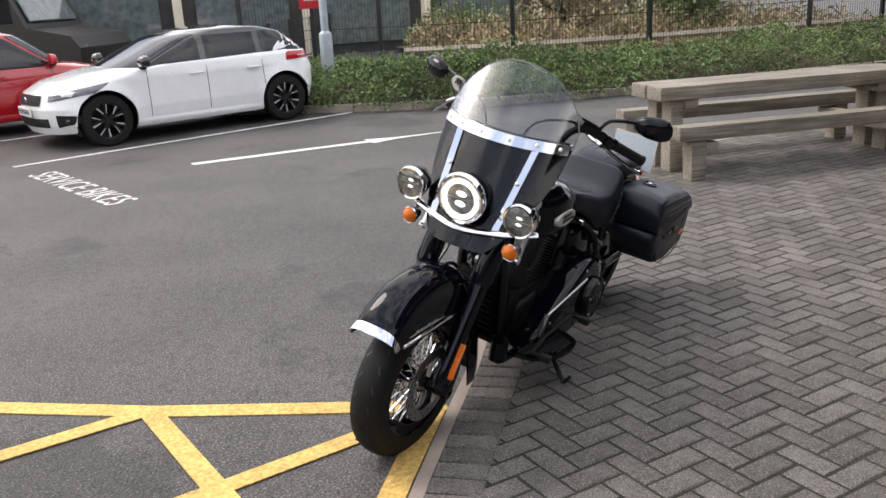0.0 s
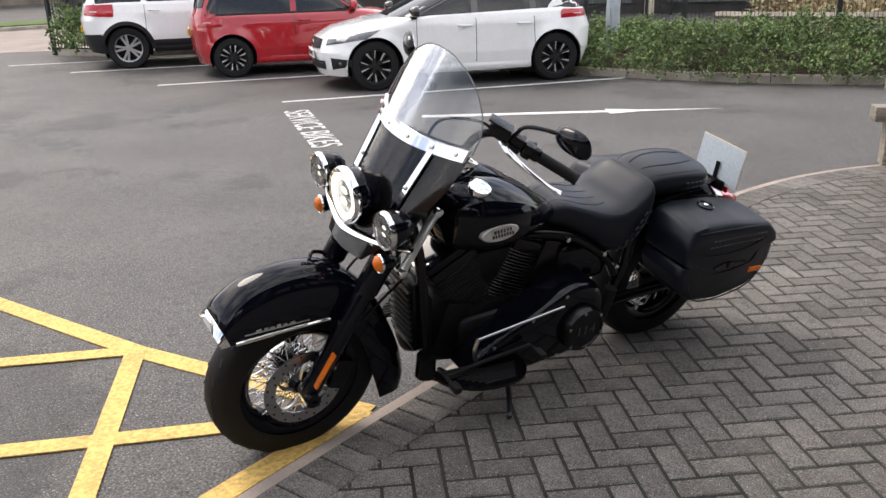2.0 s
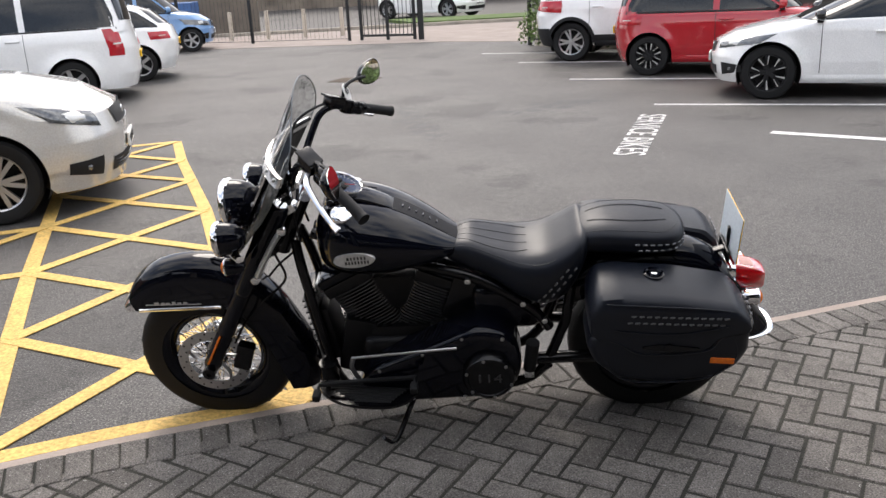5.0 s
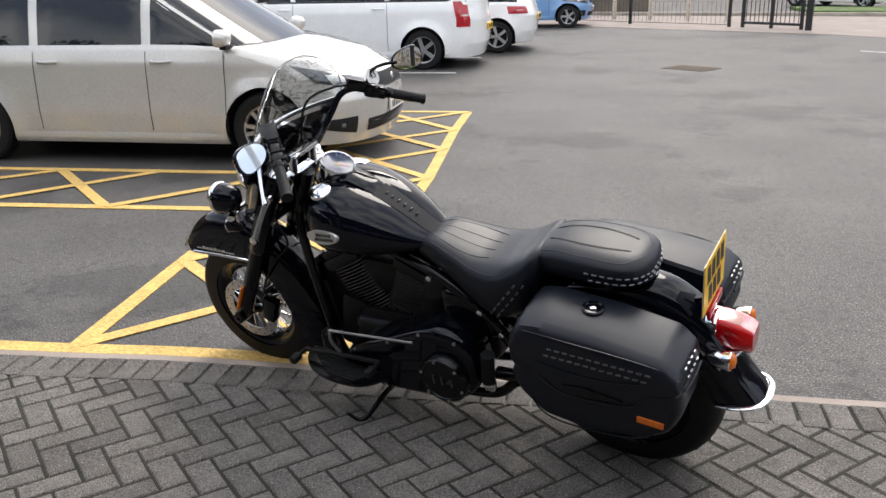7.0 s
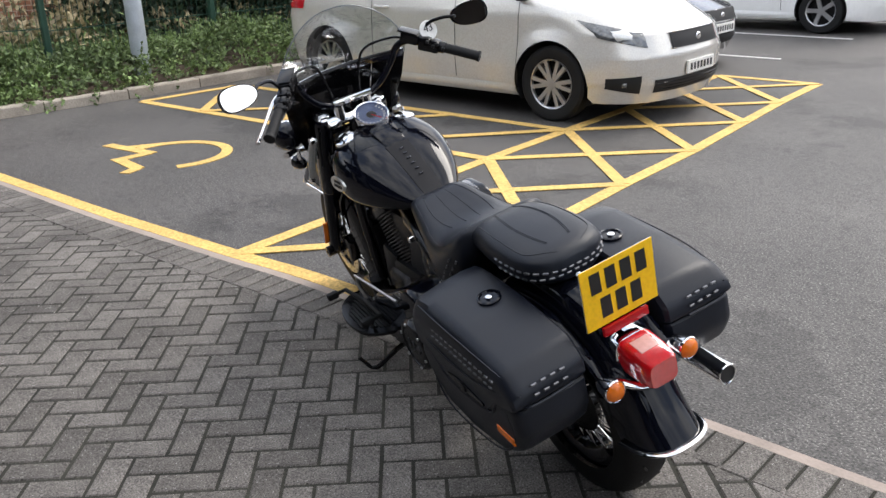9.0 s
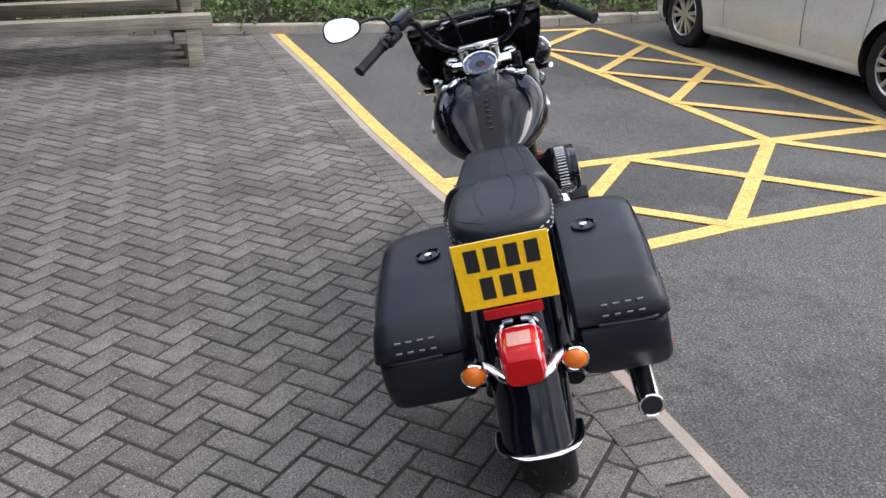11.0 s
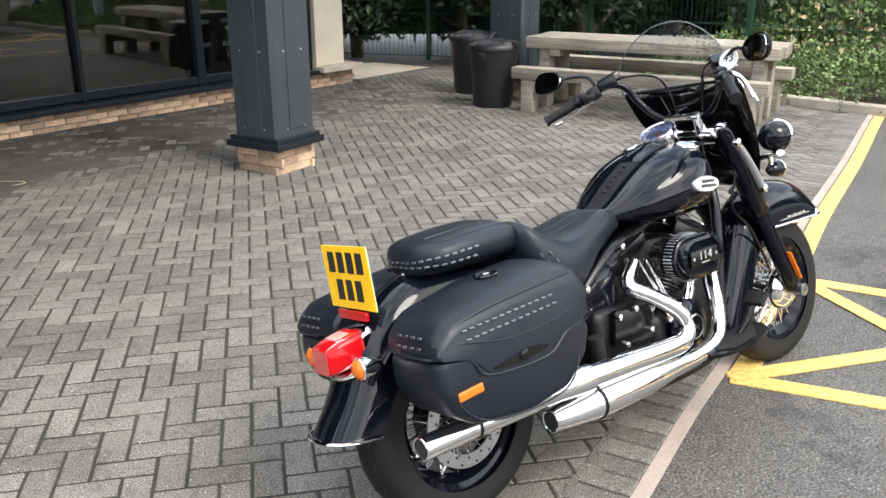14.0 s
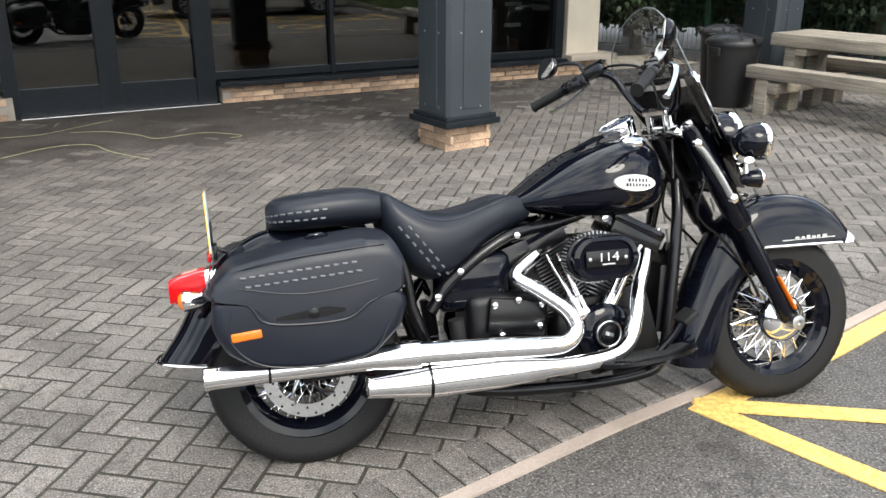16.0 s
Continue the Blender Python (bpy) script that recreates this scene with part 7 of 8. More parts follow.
        t0, t1, a0, a1, b0, b1 = tail or (0.785, 0.885, zb - 0.16, zb - 0.16, zb - 0.02, zb - 0.03)
        bm = patch(hull, s * t0, s * t1, (a0, a1), (b0, b1), 0.008, 10, 4)
        lamp = part("tail_light", bm, "tail_red", th, "red tail lamp", smooth=40)
        tm = t0 + (t1 - t0) * 0.5
        part("reflector", patch(hull, s * (tm - 0.02), s * (tm + 0.03), (a0 + (b0 - a0) * 0.35,) * 2, (a0 + (b0 - a0) * 0.55,) * 2, 0.011, 5, 2), "silver", lamp, smooth=40)
        for cx in (xf, xr):
            car_wheel("wheel", R, 0.2, th, Matrix.Translation((cx, s * (W / 2 - 0.115), R)) @ (Matrix() if s > 0 else Matrix.Rotation(math.pi, 4, "Z")), spokes, rim, twin)
        if clad:
            for cx in (xf, xr):
                bm = bmesh.new()
                skin(bm, [[flank(cx + q * math.cos(t), R + q * math.sin(t), s) + Vector((0, s * y, 0)) for q, y in ((ra - 0.012, -0.04), (ra - 0.012, 0.012), (ra + 0.045, 0.012), (ra + 0.05, -0.01))] for t in np.linspace(-0.05, math.pi + 0.05, 24)])
                part("arch_trim", bm, "plastic", th)
    zg = front_height(top)
    gr = part("grille", patch(hull, -grille[0], grille[0], (zg - grille[1],) * 2, (zg + 0.0,) * 2, 0.008, 12, 3), "plastic", th, smooth=40)
    for z in (zg - grille[1] - 0.008, zg):
        part("grille_rim", patch(hull, -grille[0] - 0.004, grille[0] + 0.004, (z,) * 2, (z + 0.008,) * 2, 0.012, 14, 2), "chrome", gr, smooth=40)
    bm = bmesh.new()
    ball(bm, (front(zg - grille[1] / 2) + 0.014, 0, zg - grille[1] / 2), (0.012, 0.045, 0.035), 14)
    part("grille_badge", bm, "chrome", gr, "plain chrome badge")
    ai = part("air_intake", patch(hull, -0.1, 0.1, (ground + 0.09,) * 2, (ground + 0.2,) * 2, 0.008, 12, 3), "plastic", th, smooth=40)
    for z in (0.12, 0.145, 0.17):
        part("intake_bar", patch(hull, -0.095, 0.095, (ground + z - 0.004,) * 2, (ground + z + 0.004,) * 2, 0.013, 12, 2), "satin_black", ai, smooth=40)
    for x, z, mat in ((front(0.47) + 0.012, 0.47, "paper_white"), (rear(0.66) - 0.012, 0.66, "plate_yellow")):
        bm = bmesh.new()
        box(bm, (x, 0, z), (0.02, 0.5, 0.11), None, 0.004)
        p = part("number_plate", bm, mat, th, "number plate with dark bars", smooth=0)
        for k in range(7):
            bm = bmesh.new()
            box(bm, (x + math.copysign(0.011, x), -0.19 + 0.063 * k, z), (0.003, 0.035, 0.06))
            part("plate_bar", bm, "ink", p, smooth=0)
    return th


def front_height(top):
    """The height at which the bonnet's edge turns down into the nose."""
    return top[2][1] - 0.01


def stand(wheel_xy, local_xy, heading):
    """The pose that puts a wheel of a car at a place on the ground."""
    r = Matrix.Rotation(radians(heading), 4, "Z")
    return Matrix.Translation(Vector((*wheel_xy, 0)) - r @ Vector((*local_xy, 0))) @ r


car("hatchback_car", "white five-door hatchback with black roof parked in bay", stand((-2.8, -7.56), (1.27, 0.8), -18.7), 1.76, 2.54,
    [(1.98, 0.3), (2.0, 0.5), (1.94, 0.68), (1.72, 0.8), (1.3, 0.89), (0.95, 0.94), (-0.6, 0.98), (-1.5, 1.02), (-1.86, 0.97), (-1.95, 0.72), (-1.93, 0.45)],
    [(1.05, 0.9), (0.3, 1.24), (-0.05, 1.34), (-0.6, 1.375), (-1.2, 1.33), (-1.5, 1.25), (-1.82, 0.97)], 0.325, "car_white", "car_black", 5, True, "plastic", doors=(-0.12, -0.95), head=(0.1, 0.24, 0.6, 0.68, 0.68, 0.79), tail=(0.765, 0.88, 0.84, 0.86, 0.96, 0.95), rear_quarter=([(-1.12, 0.96), (-1.78, 1.0)], [(-1.12, 0.97), (-1.3, 1.16), (-1.45, 1.27), (-1.78, 1.01)]))
car("city_car", "red three-door city car parked tail outwards", stand((-1.86, -10.3), (-1.205, -0.74), 161.5), 1.64, 2.41,
    [(1.76, 0.34), (1.78, 0.55), (1.7, 0.72), (1.45, 0.86), (1.15, 0.93), (0.9, 0.95), (-0.6, 0.97), (-1.5, 0.98), (-1.78, 0.95), (-1.83, 0.7), (-1.8, 0.4)],
    [(0.98, 0.92), (0.35, 1.38), (0.1, 1.45), (-0.5, 1.48), (-1.2, 1.45), (-1.6, 1.36), (-1.76, 0.95)], 0.3, "car_red", None, 6, True, "plastic", doors=(-0.25,))
car("suv_car", "white compact SUV with black lower cladding", stand((-0.93, -12.75), (-1.278, -0.8), 161.5), 1.78, 2.555,
    [(2.18, 0.4), (2.2, 0.6), (2.12, 0.82), (1.85, 0.97), (1.3, 1.05), (1.05, 1.08), (-0.6, 1.12), (-1.5, 1.14), (-1.98, 1.08), (-2.06, 0.8), (-2.02, 0.5)],
    [(1.1, 1.05), (0.4, 1.52), (0.1, 1.62), (-0.5, 1.65), (-1.3, 1.6), (-1.75, 1.5), (-1.95, 1.08)], 0.345, "car_white", None, 5, True, "alloy", clad=True, doors=(0.0, -0.95), ground=0.27, tail=(0.77, 0.9, 0.86, 0.9, 1.06, 1.06))
car("people_carrier", "silver people carrier parked beside yellow hatching", stand((4.44, -3.06), (1.46, -0.87), 199), 1.9, 2.92,
    [(2.4, 0.36), (2.42, 0.58), (2.34, 0.78), (2.05, 0.95), (1.6, 1.05), (1.35, 1.08), (-0.6, 1.12), (-1.8, 1.14), (-2.3, 1.1), (-2.4, 0.8), (-2.36, 0.45)],
    [(1.45, 1.04), (0.55, 1.58), (0.25, 1.68), (-0.6, 1.72), (-1.7, 1.68), (-2.1, 1.6), (-2.3, 1.1)], 0.335, "car_silver", None, 6, True, "alloy", doors=(0.35, -0.78), head=(0.115, 0.215, 0.67, 0.76, 0.79, 0.9), grille=(0.06, 0.12))
car("saloon_car", "black saloon car with chrome grille", stand((6.2, -5.3), (1.4, -0.8), 199), 1.78, 2.8,
    [(2.3, 0.34), (2.33, 0.52), (2.25, 0.68), (1.9, 0.8), (1.4, 0.9), (1.05, 0.94), (-0.6, 0.97), (-1.6, 0.98), (-2.25, 0.94), (-2.35, 0.7), (-2.3, 0.4)],
    [(1.1, 0.9), (0.4, 1.32), (0.1, 1.4), (-0.5, 1.41), (-1.0, 1.37), (-1.7, 0.98)], 0.33, "car_black", None, 7, False, "alloy", doors=(0.1, -0.8))
car("panel_van", "white van with dark side windows parked tail outwards", stand((6.95, -9.85), (-1.5, 0.85), 19), 1.9, 3.0,
    [(2.38, 0.4), (2.4, 0.62), (2.34, 0.85), (2.1, 1.02), (1.8, 1.1), (1.5, 1.15), (-0.6, 1.17), (-2.2, 1.18), (-2.42, 1.16), (-2.5, 0.8), (-2.48, 0.42)],
    [(1.75, 1.1), (1.1, 1.75), (0.8, 1.88), (-0.6, 1.95), (-2.0, 1.93), (-2.25, 1.88), (-2.42, 1.16)], 0.33, "car_white", None, 5, False, "alloy", doors=(0.75, -0.9), van=True, category="van", tail=(0.8, 0.858, 0.7, 0.7, 1.1, 1.1))
car("hatchback_car", "small white three-door hatchback seen from behind", stand((7.0, -12.7), (-1.235, 0.79), 19), 1.74, 2.47,
    [(1.95, 0.34), (1.98, 0.52), (1.9, 0.7), (1.6, 0.83), (1.2, 0.9), (0.95, 0.93), (-0.6, 0.97), (-1.5, 1.0), (-1.88, 0.95), (-1.97, 0.7), (-1.94, 0.42)],
    [(1.0, 0.9), (0.3, 1.32), (0.05, 1.39), (-0.5, 1.41), (-1.2, 1.35), (-1.5, 1.26), (-1.84, 0.96)], 0.31, "car_white", None, 5, False, "alloy", doors=(-0.25,))
car("city_car", "small blue upright hatchback facing outwards", stand((8.1, -19.0), (1.15, -0.72), 199), 1.58, 2.3,
    [(1.75, 0.36), (1.77, 0.55), (1.7, 0.75), (1.45, 0.9), (1.1, 0.98), (0.9, 1.0), (-0.6, 1.02), (-1.4, 1.03), (-1.68, 1.0), (-1.77, 0.7), (-1.75, 0.42)],
    [(1.0, 0.97), (0.5, 1.42), (0.25, 1.5), (-0.5, 1.53), (-1.2, 1.5), (-1.55, 1.42), (-1.68, 1.0)], 0.29, "car_blue", None, 5, False, "alloy", doors=(-0.1,))
car("hatchback_car", "white hatchback standing on the far road", Matrix.Translation((2.6, -29.5, 0)) @ Matrix.Rotation(radians(150), 4, "Z"), 1.78, 2.6,
    [(2.1, 0.34), (2.12, 0.52), (2.04, 0.7), (1.75, 0.84), (1.3, 0.92), (0.95, 0.97), (-0.6, 1.0), (-1.5, 1.03), (-1.9, 0.98), (-2.0, 0.72), (-1.97, 0.45)],
    [(1.0, 0.94), (0.3, 1.38), (0.05, 1.46), (-0.5, 1.48), (-1.3, 1.42), (-1.6, 1.32), (-1.86, 0.98)], 0.33, "car_white", "car_black", 5, True, "alloy", doors=(-0.1,))

# brown parcel van with a plain badge
pv = empty("parcel_van", Matrix.Translation((-7.55, -17.6, 0)) @ Matrix.Rotation(radians(111), 4, "Z"), "dark brown parcel van with a boxy body", "van")
bm = bmesh.new()
skin(bm, [[Vector((x, y * q, z)) for x, z in ((2.9, 0.4), (2.95, 0.9), (2.75, 1.15), (2.0, 1.3), (1.75, 1.35), (1.35, 2.2), (1.2, 2.75), (-2.9, 2.8), (-2.95, 0.4))] for y, q in ((-1.05, 1), (-1.0, 1), (1.0, 1), (1.05, 1))])
bmesh.ops.recalc_face_normals(bm, faces=bm.faces)
part("body", bm, "van_brown", pv, smooth=30)
bm = bmesh.new()
box(bm, (1.6, 0, 1.75), (0.05, 1.7, 0.62), Matrix.Rotation(radians(-26), 4, "Y"), 0.03)
part("windscreen", bm, "glass_pale", pv, smooth=0)
bm = bmesh.new()
lathe(bm, [(0.22, 0), (0.22, 0.02)], Matrix.Translation((0.2, 1.05, 2.2)) @ YAX, 20)
part("badge", bm, "plate_yellow", pv)
for s in (-1, 1):
    bm = bmesh.new()
    box(bm, (1.2, s * 1.045, 1.75), (0.55, 0.02, 0.6), None, 0.01)
    part("side_window", bm, "glass_dark", pv, smooth=0)
    bm = bmesh.new()
    lathe(bm, [(0.12, 0), (0.1, 0.04), (0, 0.05)], Matrix.Translation((2.88, s * 0.75, 0.85)) @ Matrix.Rotation(radians(90), 4, "Y"), 16)
    part("headlight", bm, "lamp_lens", pv)
    for x in (1.9, -1.8):
        car_wheel("wheel", 0.4, 0.24, pv, Matrix.Translation((x, s * 0.93, 0.4)) @ (Matrix() if s > 0 else Matrix.Rotation(math.pi, 4, "Z")), 6, "alloy")
bm = bmesh.new()
box(bm, (2.93, 0, 0.75), (0.06, 1.1, 0.25), None, 0.02)
part("grille", bm, "plastic", pv, smooth=0)


# ---- kerbs, planting, fences ----
def kerb_line(pts, w=0.13, h=0.11, label="weathered concrete kerb stones along a planting bed"):
    k = empty("kerb", Matrix(), label, "kerb", kind="structure")
    line = curve([(x, y, 0) for x, y in pts], 10)
    acc, i0 = 0, 0
    for i in range(1, len(line)):
        acc += (line[i] - line[i - 1]).length
        if acc > 0.88 or i == len(line) - 1:
            seg = line[i0:i + 1]
            if len(seg) > 1:
                d = (seg[-1] - seg[0]).normalized() * 0.006
                seg = [seg[0] + d] + list(seg[1:-1]) + [seg[-1] - d]
                bm = bmesh.new()
                dz = random.uniform(-0.006, 0.006)
                a, b = side(seg, w / 2), side(seg, -w / 2)
                skin(bm, [[(p.x, p.y, -0.02), (p.x, p.y, h + dz - 0.015), (p.x * 0.92 + q.x * 0.08, p.y * 0.92 + q.y * 0.08, h + dz), (q.x * 0.92 + p.x * 0.08, q.y * 0.92 + p.y * 0.08, h + dz), (q.x, q.y, h + dz - 0.015), (q.x, q.y, -0.02)] for p, q in zip(a, b)])
                bmesh.ops.recalc_face_normals(bm, faces=bm.faces)
                part("kerb_stone", bm, "kerb", k, smooth=0)
            acc, i0 = 0, i
    return k


def leaves(name, label, n, place, size, mat, seed, long=1.8):
    """A mass of small leaves as one mesh; place(rng) gives a point and an outward way."""
    rng = np.random.default_rng(seed)
    P, D = place(rng, n)
    n = len(P)
    R = rng.normal(size=(n, 3))
    D = D / (np.linalg.norm(D, axis=1)[:, None] + 1e-6)
    A = D * 0.9 + R * 0.75
    A /= np.linalg.norm(A, axis=1)[:, None]
    B = np.cross(A, rng.normal(size=(n, 3)))
    B /= np.linalg.norm(B, axis=1)[:, None] + 1e-6
    N = np.cross(A, B)
    s = (size * rng.uniform(0.6, 1.3, n))[:, None]
    V = np.stack([P - B * s * 0.5 * 0, P + A * s * 0.5 * long * 0.5 + B * s * 0.5 + N * s * 0.1, P + A * s * long * 0.9, P + A * s * 0.5 * long * 0.5 - B * s * 0.5 + N * s * 0.1], 1).reshape(-1, 3)
    me = bpy.data.meshes.new(name)
    me.from_pydata(V.tolist(), [], (np.arange(n)[:, None] * 4 + np.arange(4)[None]).tolist())
    me.materials.append(M[mat])
    ob = new(name, me)
    return tagged(ob, label, "shrubs", kind="stuff")


def mound_place(line, width, height, off0=0.0, lumps=0.35, seed=3):
    """Points over a long planted mound beside a line, on the left of its way."""
    line = [Vector(p) for p in line]
    base = np.array([[p.x, p.y] for p in line])
    nrm = np.array([[v.x, v.y] for v in [(b - a) for a, b in zip(side(line, 0), side(line, 1))]])

    def place(rng, n):
        t = rng.uniform(0, len(base) - 1.001, n)
        i = t.astype(int)
        f = (t - i)[:, None]
        c = base[i] * (1 - f) + base[i + 1] * f
        nn = nrm[i]
        u = rng.uniform(0, 1, n)
        xy = c + nn * (off0 + u * width)[:, None]
        lump = np.array([noise.noise(Vector((x * 0.9, y * 0.9, seed))) + 0.5 * noise.noise(Vector((x * 2.6, y * 2.6, seed))) for x, y in xy])
        prof = np.clip(np.sin(np.pi * np.clip(u * 0.93 + 0.02, 0, 1)), 0, 1) ** 0.55
        h = height * prof * (1 + lumps * lump)
        z = h * np.clip(1 - np.abs(rng.normal(0, 0.22, n)), 0.02, 1)
        outw = np.stack([-nn[:, 0] * (0.8 - 1.6 * u), -nn[:, 1] * (0.8 - 1.6 * u), np.full(n, 0.8)], 1)
        return np.stack([xy[:, 0], xy[:, 1], z], 1), outw
    return place


def twigs(place0, per=14, length=0.3, droop=0.5):
    """Leaves set along short arching shoots that start from the places given."""
    def place(rng, n):
        m = n // per
        P, D = place0(rng, m)
        D = D / np.linalg.norm(D, axis=1)[:, None]
        D = D * np.array([1, 1, 0.6]) + rng.normal(size=(m, 3)) * np.array([0.55, 0.55, 0.25])
        D /= np.linalg.norm(D, axis=1)[:, None]
        L = length * rng.uniform(0.5, 1.2, m)
        t = np.linspace(0.05, 1, per)
        Q = P[:, None] + D[:, None] * (L[:, None] * t)[:, :, None]
        Q[:, :, 2] -= droop * (L[:, None] * t ** 2) * 0.6
        T = np.repeat(D[:, None], per, 1)
        T[:, :, 2] -= droop * 0.9 * t
        Q = Q + rng.normal(size=Q.shape) * 0.008
        Q[:, :, 2] = np.maximum(Q[:, :, 2], 0.03)
        return Q.reshape(-1, 3), T.reshape(-1, 3)
    return place


def bed(name, line, width, height, mat="soil", off0=0.0):
    bm = bmesh.new()
    line = [Vector(p) for p in line]
    rings = []
    for k in range(9):
        u = k / 8
        l = side(line, off0 + u * width)
        rings.append([Vector((p.x, p.y, 0.06 + height * 0.6 * math.sin(math.pi * min(1, u * 0.93 + 0.01)) ** 0.6)) for p in l])
    skin(bm, rings, cap=False, closed=False)
    return tagged(part(name, bm, mat), "dark earth under low shrubs", "planting bed", kind="structure")


# hedge bank across the lane
HK = [(-5.4, -8.1), (-6.0, -6.5), (-6.65, -5.15), (-7.5, -3.95), (-8.8, -2.7), (-10.8, -1.2), (-13.2, 0.6), (-16.2, 2.8)]
kerb_line(HK)
HL = curve([(x, y, 0) for x, y in HK], 8)
HLr = side(HL, 0.1)
bed("bank", HLr, 1.9, 0.5)
leaves("hedge", "low spreading evergreen hedge behind a kerb", 110000, twigs(mound_place(HLr, 2.2, 0.58, -0.24, 0.5), 14, 0.32, 0.6), 0.026, "leaf", 5, 2.0)
# rough ground behind it
RK = [p for p in side(HL, 2.0) if p.x < -9.0]
bed("rough_ground", RK, 12.0, 0.2, "straw")
leaves("rough_growth", "dry yellow-brown weeds and brambles behind the fence", 26000, twigs(mound_place([p for p in side(HL, 3.6) if p.x < -10.5], 8.0, 0.45, 0, 1.2, 8), 8, 0.5, -0.4), 0.05, "leaf_dry", 9, 3.5)
leaves("rough_growth", "green brambles among the dry weeds", 8000, mound_place([p for p in side(HL, 6.0) if p.x < -12.5], 7.0, 0.9, 0, 1.6, 12), 0.06, "leaf", 12)

# far planted bank by the disabled bay
BK = [(9.75, -4.6), (9.25, -3.0), (8.82, -1.8), (8.38, -0.5), (8.12, 0.6), (7.93, 1.4), (7.8, 2.4), (7.62, 3.7), (7.5, 5.2)]
kerb_line(BK, label="pale concrete kerb at the end of the disabled bay")
BL = curve([(x, y, 0) for x, y in BK], 8)[::-1]
BLr = side(BL, 0.1)
bed("bank", BLr, 2.2, 0.3)
leaves("shrubs", "low leafy green shrubs behind the kerb", 52000, twigs(mound_place(BLr, 1.7, 0.42, 0.02, 0.7, 20), 12, 0.3, 0.4), 0.032, "leaf", 21, 1.9)
leaves("shrubs", "autumn undergrowth behind the shrubs", 5000, mound_place(side(BL, 1.2), 2.6, 0.9, 0.0, 0.9, 24), 0.06, "leaf_dry", 25)
leaves("shrubs", "taller green bushes behind the undergrowth", 16000, mound_place([p for p in side(BL, 1.5) if p.y > 2.7], 3.0, 1.3, 0.0, 1.0, 27), 0.06, "leaf", 28)
leaves("shrubs", "taller green bushes behind the undergrowth", 12000, mound_place([p for p in side(BL, 1.5) if p.y < -0.6], 3.0, 1.2, 0.0, 1.0, 29), 0.06, "leaf_dark", 30)
leaves("shrubs", "long grass and weeds before a brick wall", 12000, twigs(mound_place([p for p in side(BL, 1.5) if -1.0 < p.y < 3.0], 3.0, 0.3, 0.0, 0.9, 31), 6, 0.35, -0.6), 0.03, "leaf", 32, 4.0)
DK = [Vector(p) for p in ((13.6, 5.0, 0), (12.2, 6.1, 0), (10.6, 7.4, 0), (8.8, 9.2, 0), (7.0, 10.8, 0), (5.6, 12.4, 0), (4.6, 14.0, 0))]
bed("bank", curve(DK, 6)[::-1], 2.6, 3.4, "leaf_dark")
leaves("shrubs", "dark tall undergrowth beside the shop", 46000, mound_place(curve(DK, 6)[::-1], 2.4, 2.6, -0.6, 0.5, 44), 0.085, "leaf_dark", 45)


# trees: a tapered trunk with limbs and a crown of many leaves
def tree(x, y, h, spread, seed, mat="leaf_dark", n=9000):
    rng = random.Random(seed)
    th = empty("tree", Matrix.Translation((x, y, 0)), "dark leafy tree in the planted border", "tree", "border trees")
    bm = bmesh.new()
    tips = []
    tube(bm, curve([(0, 0, -0.1), (rng.uniform(-0.1, 0.1), rng.uniform(-0.1, 0.1), h * 0.3), (rng.uniform(-0.2, 0.2), rng.uniform(-0.2, 0.2), h * 0.7)], 4), [0.11, 0.08, 0.05], 8)
    for k in range(11):
        a = rng.uniform(0, 6.28)
        z = h * rng.uniform(0.12, 0.65)
        e = (math.cos(a) * spread * rng.uniform(0.5, 0.95), math.sin(a) * spread * rng.uniform(0.5, 0.95), z + h * rng.uniform(0.05, 0.35))
        tube(bm, curve([(0, 0, z), (e[0] * 0.5, e[1] * 0.5, z + (e[2] - z) * 0.35), e], 4), [0.045, 0.03, 0.01], 6)
        tips += [e, (e[0] * 0.6, e[1] * 0.6, z + (e[2] - z) * 0.5)]
    part("trunk", bm, "bark", th)
    tips = np.array(tips + [(0, 0, h * 0.8), (0, 0, h * 0.5)])

    def place(r, m):
        i = r.integers(0, len(tips), m)
        d = r.normal(size=(m, 3))
        d /= np.linalg.norm(d, axis=1)[:, None]
        rad = spread * 0.42 * r.uniform(0.3, 1.0, m)[:, None] ** 0.6
        p = tips[i] + d * rad * np.array([1, 1, 0.8])
        p[:, 2] = np.maximum(p[:, 2], 0.05)
        return p, d

    c = leaves("crown", "", n, place, 0.075, mat, seed)
    for key in ("label", "category", "kind"):
        if key in c:
            del c[key]
    c.parent = th
    return th


for x, y, h, sp_, sd, mat in ((8.6, 7.2, 3.4, 1.5, 1, "leaf_dark"), (7.6, 8.9, 3.6, 1.5, 2, "leaf_dark"), (6.6, 10.4, 3.8, 1.6, 3, "leaf_dark"), (10.2, 5.6, 3.4, 1.6, 4, "leaf_dark"), (11.6, 5.2, 3.0, 1.2, 5, "leaf"),
                            (12.2, -2.6, 2.8, 1.2, 6, "leaf_dark"), (11.9, -1.7, 3.0, 1.5, 7, "leaf_dark"), (11.4, -3.6, 3.2, 1.5, 8, "leaf_dark"), (15.8, 4.5, 4.4, 2.0, 9, "leaf_dark"), (14.0, -3, 4.2, 2.0, 10, "leaf_dark"), (9.4, 9.0, 4.2, 1.8, 11, "leaf_dark"), (7.4, 12.2, 4.0, 1.9, 14, "leaf_dark")):
    tree(x, y, h, sp_, sd, mat)
tree(-14.5, -6.5, 3.2, 1.5, 31, "leaf_dry", 5000)
tree(-17.5, -4.0, 3.4, 1.6, 32, "leaf", 6000)
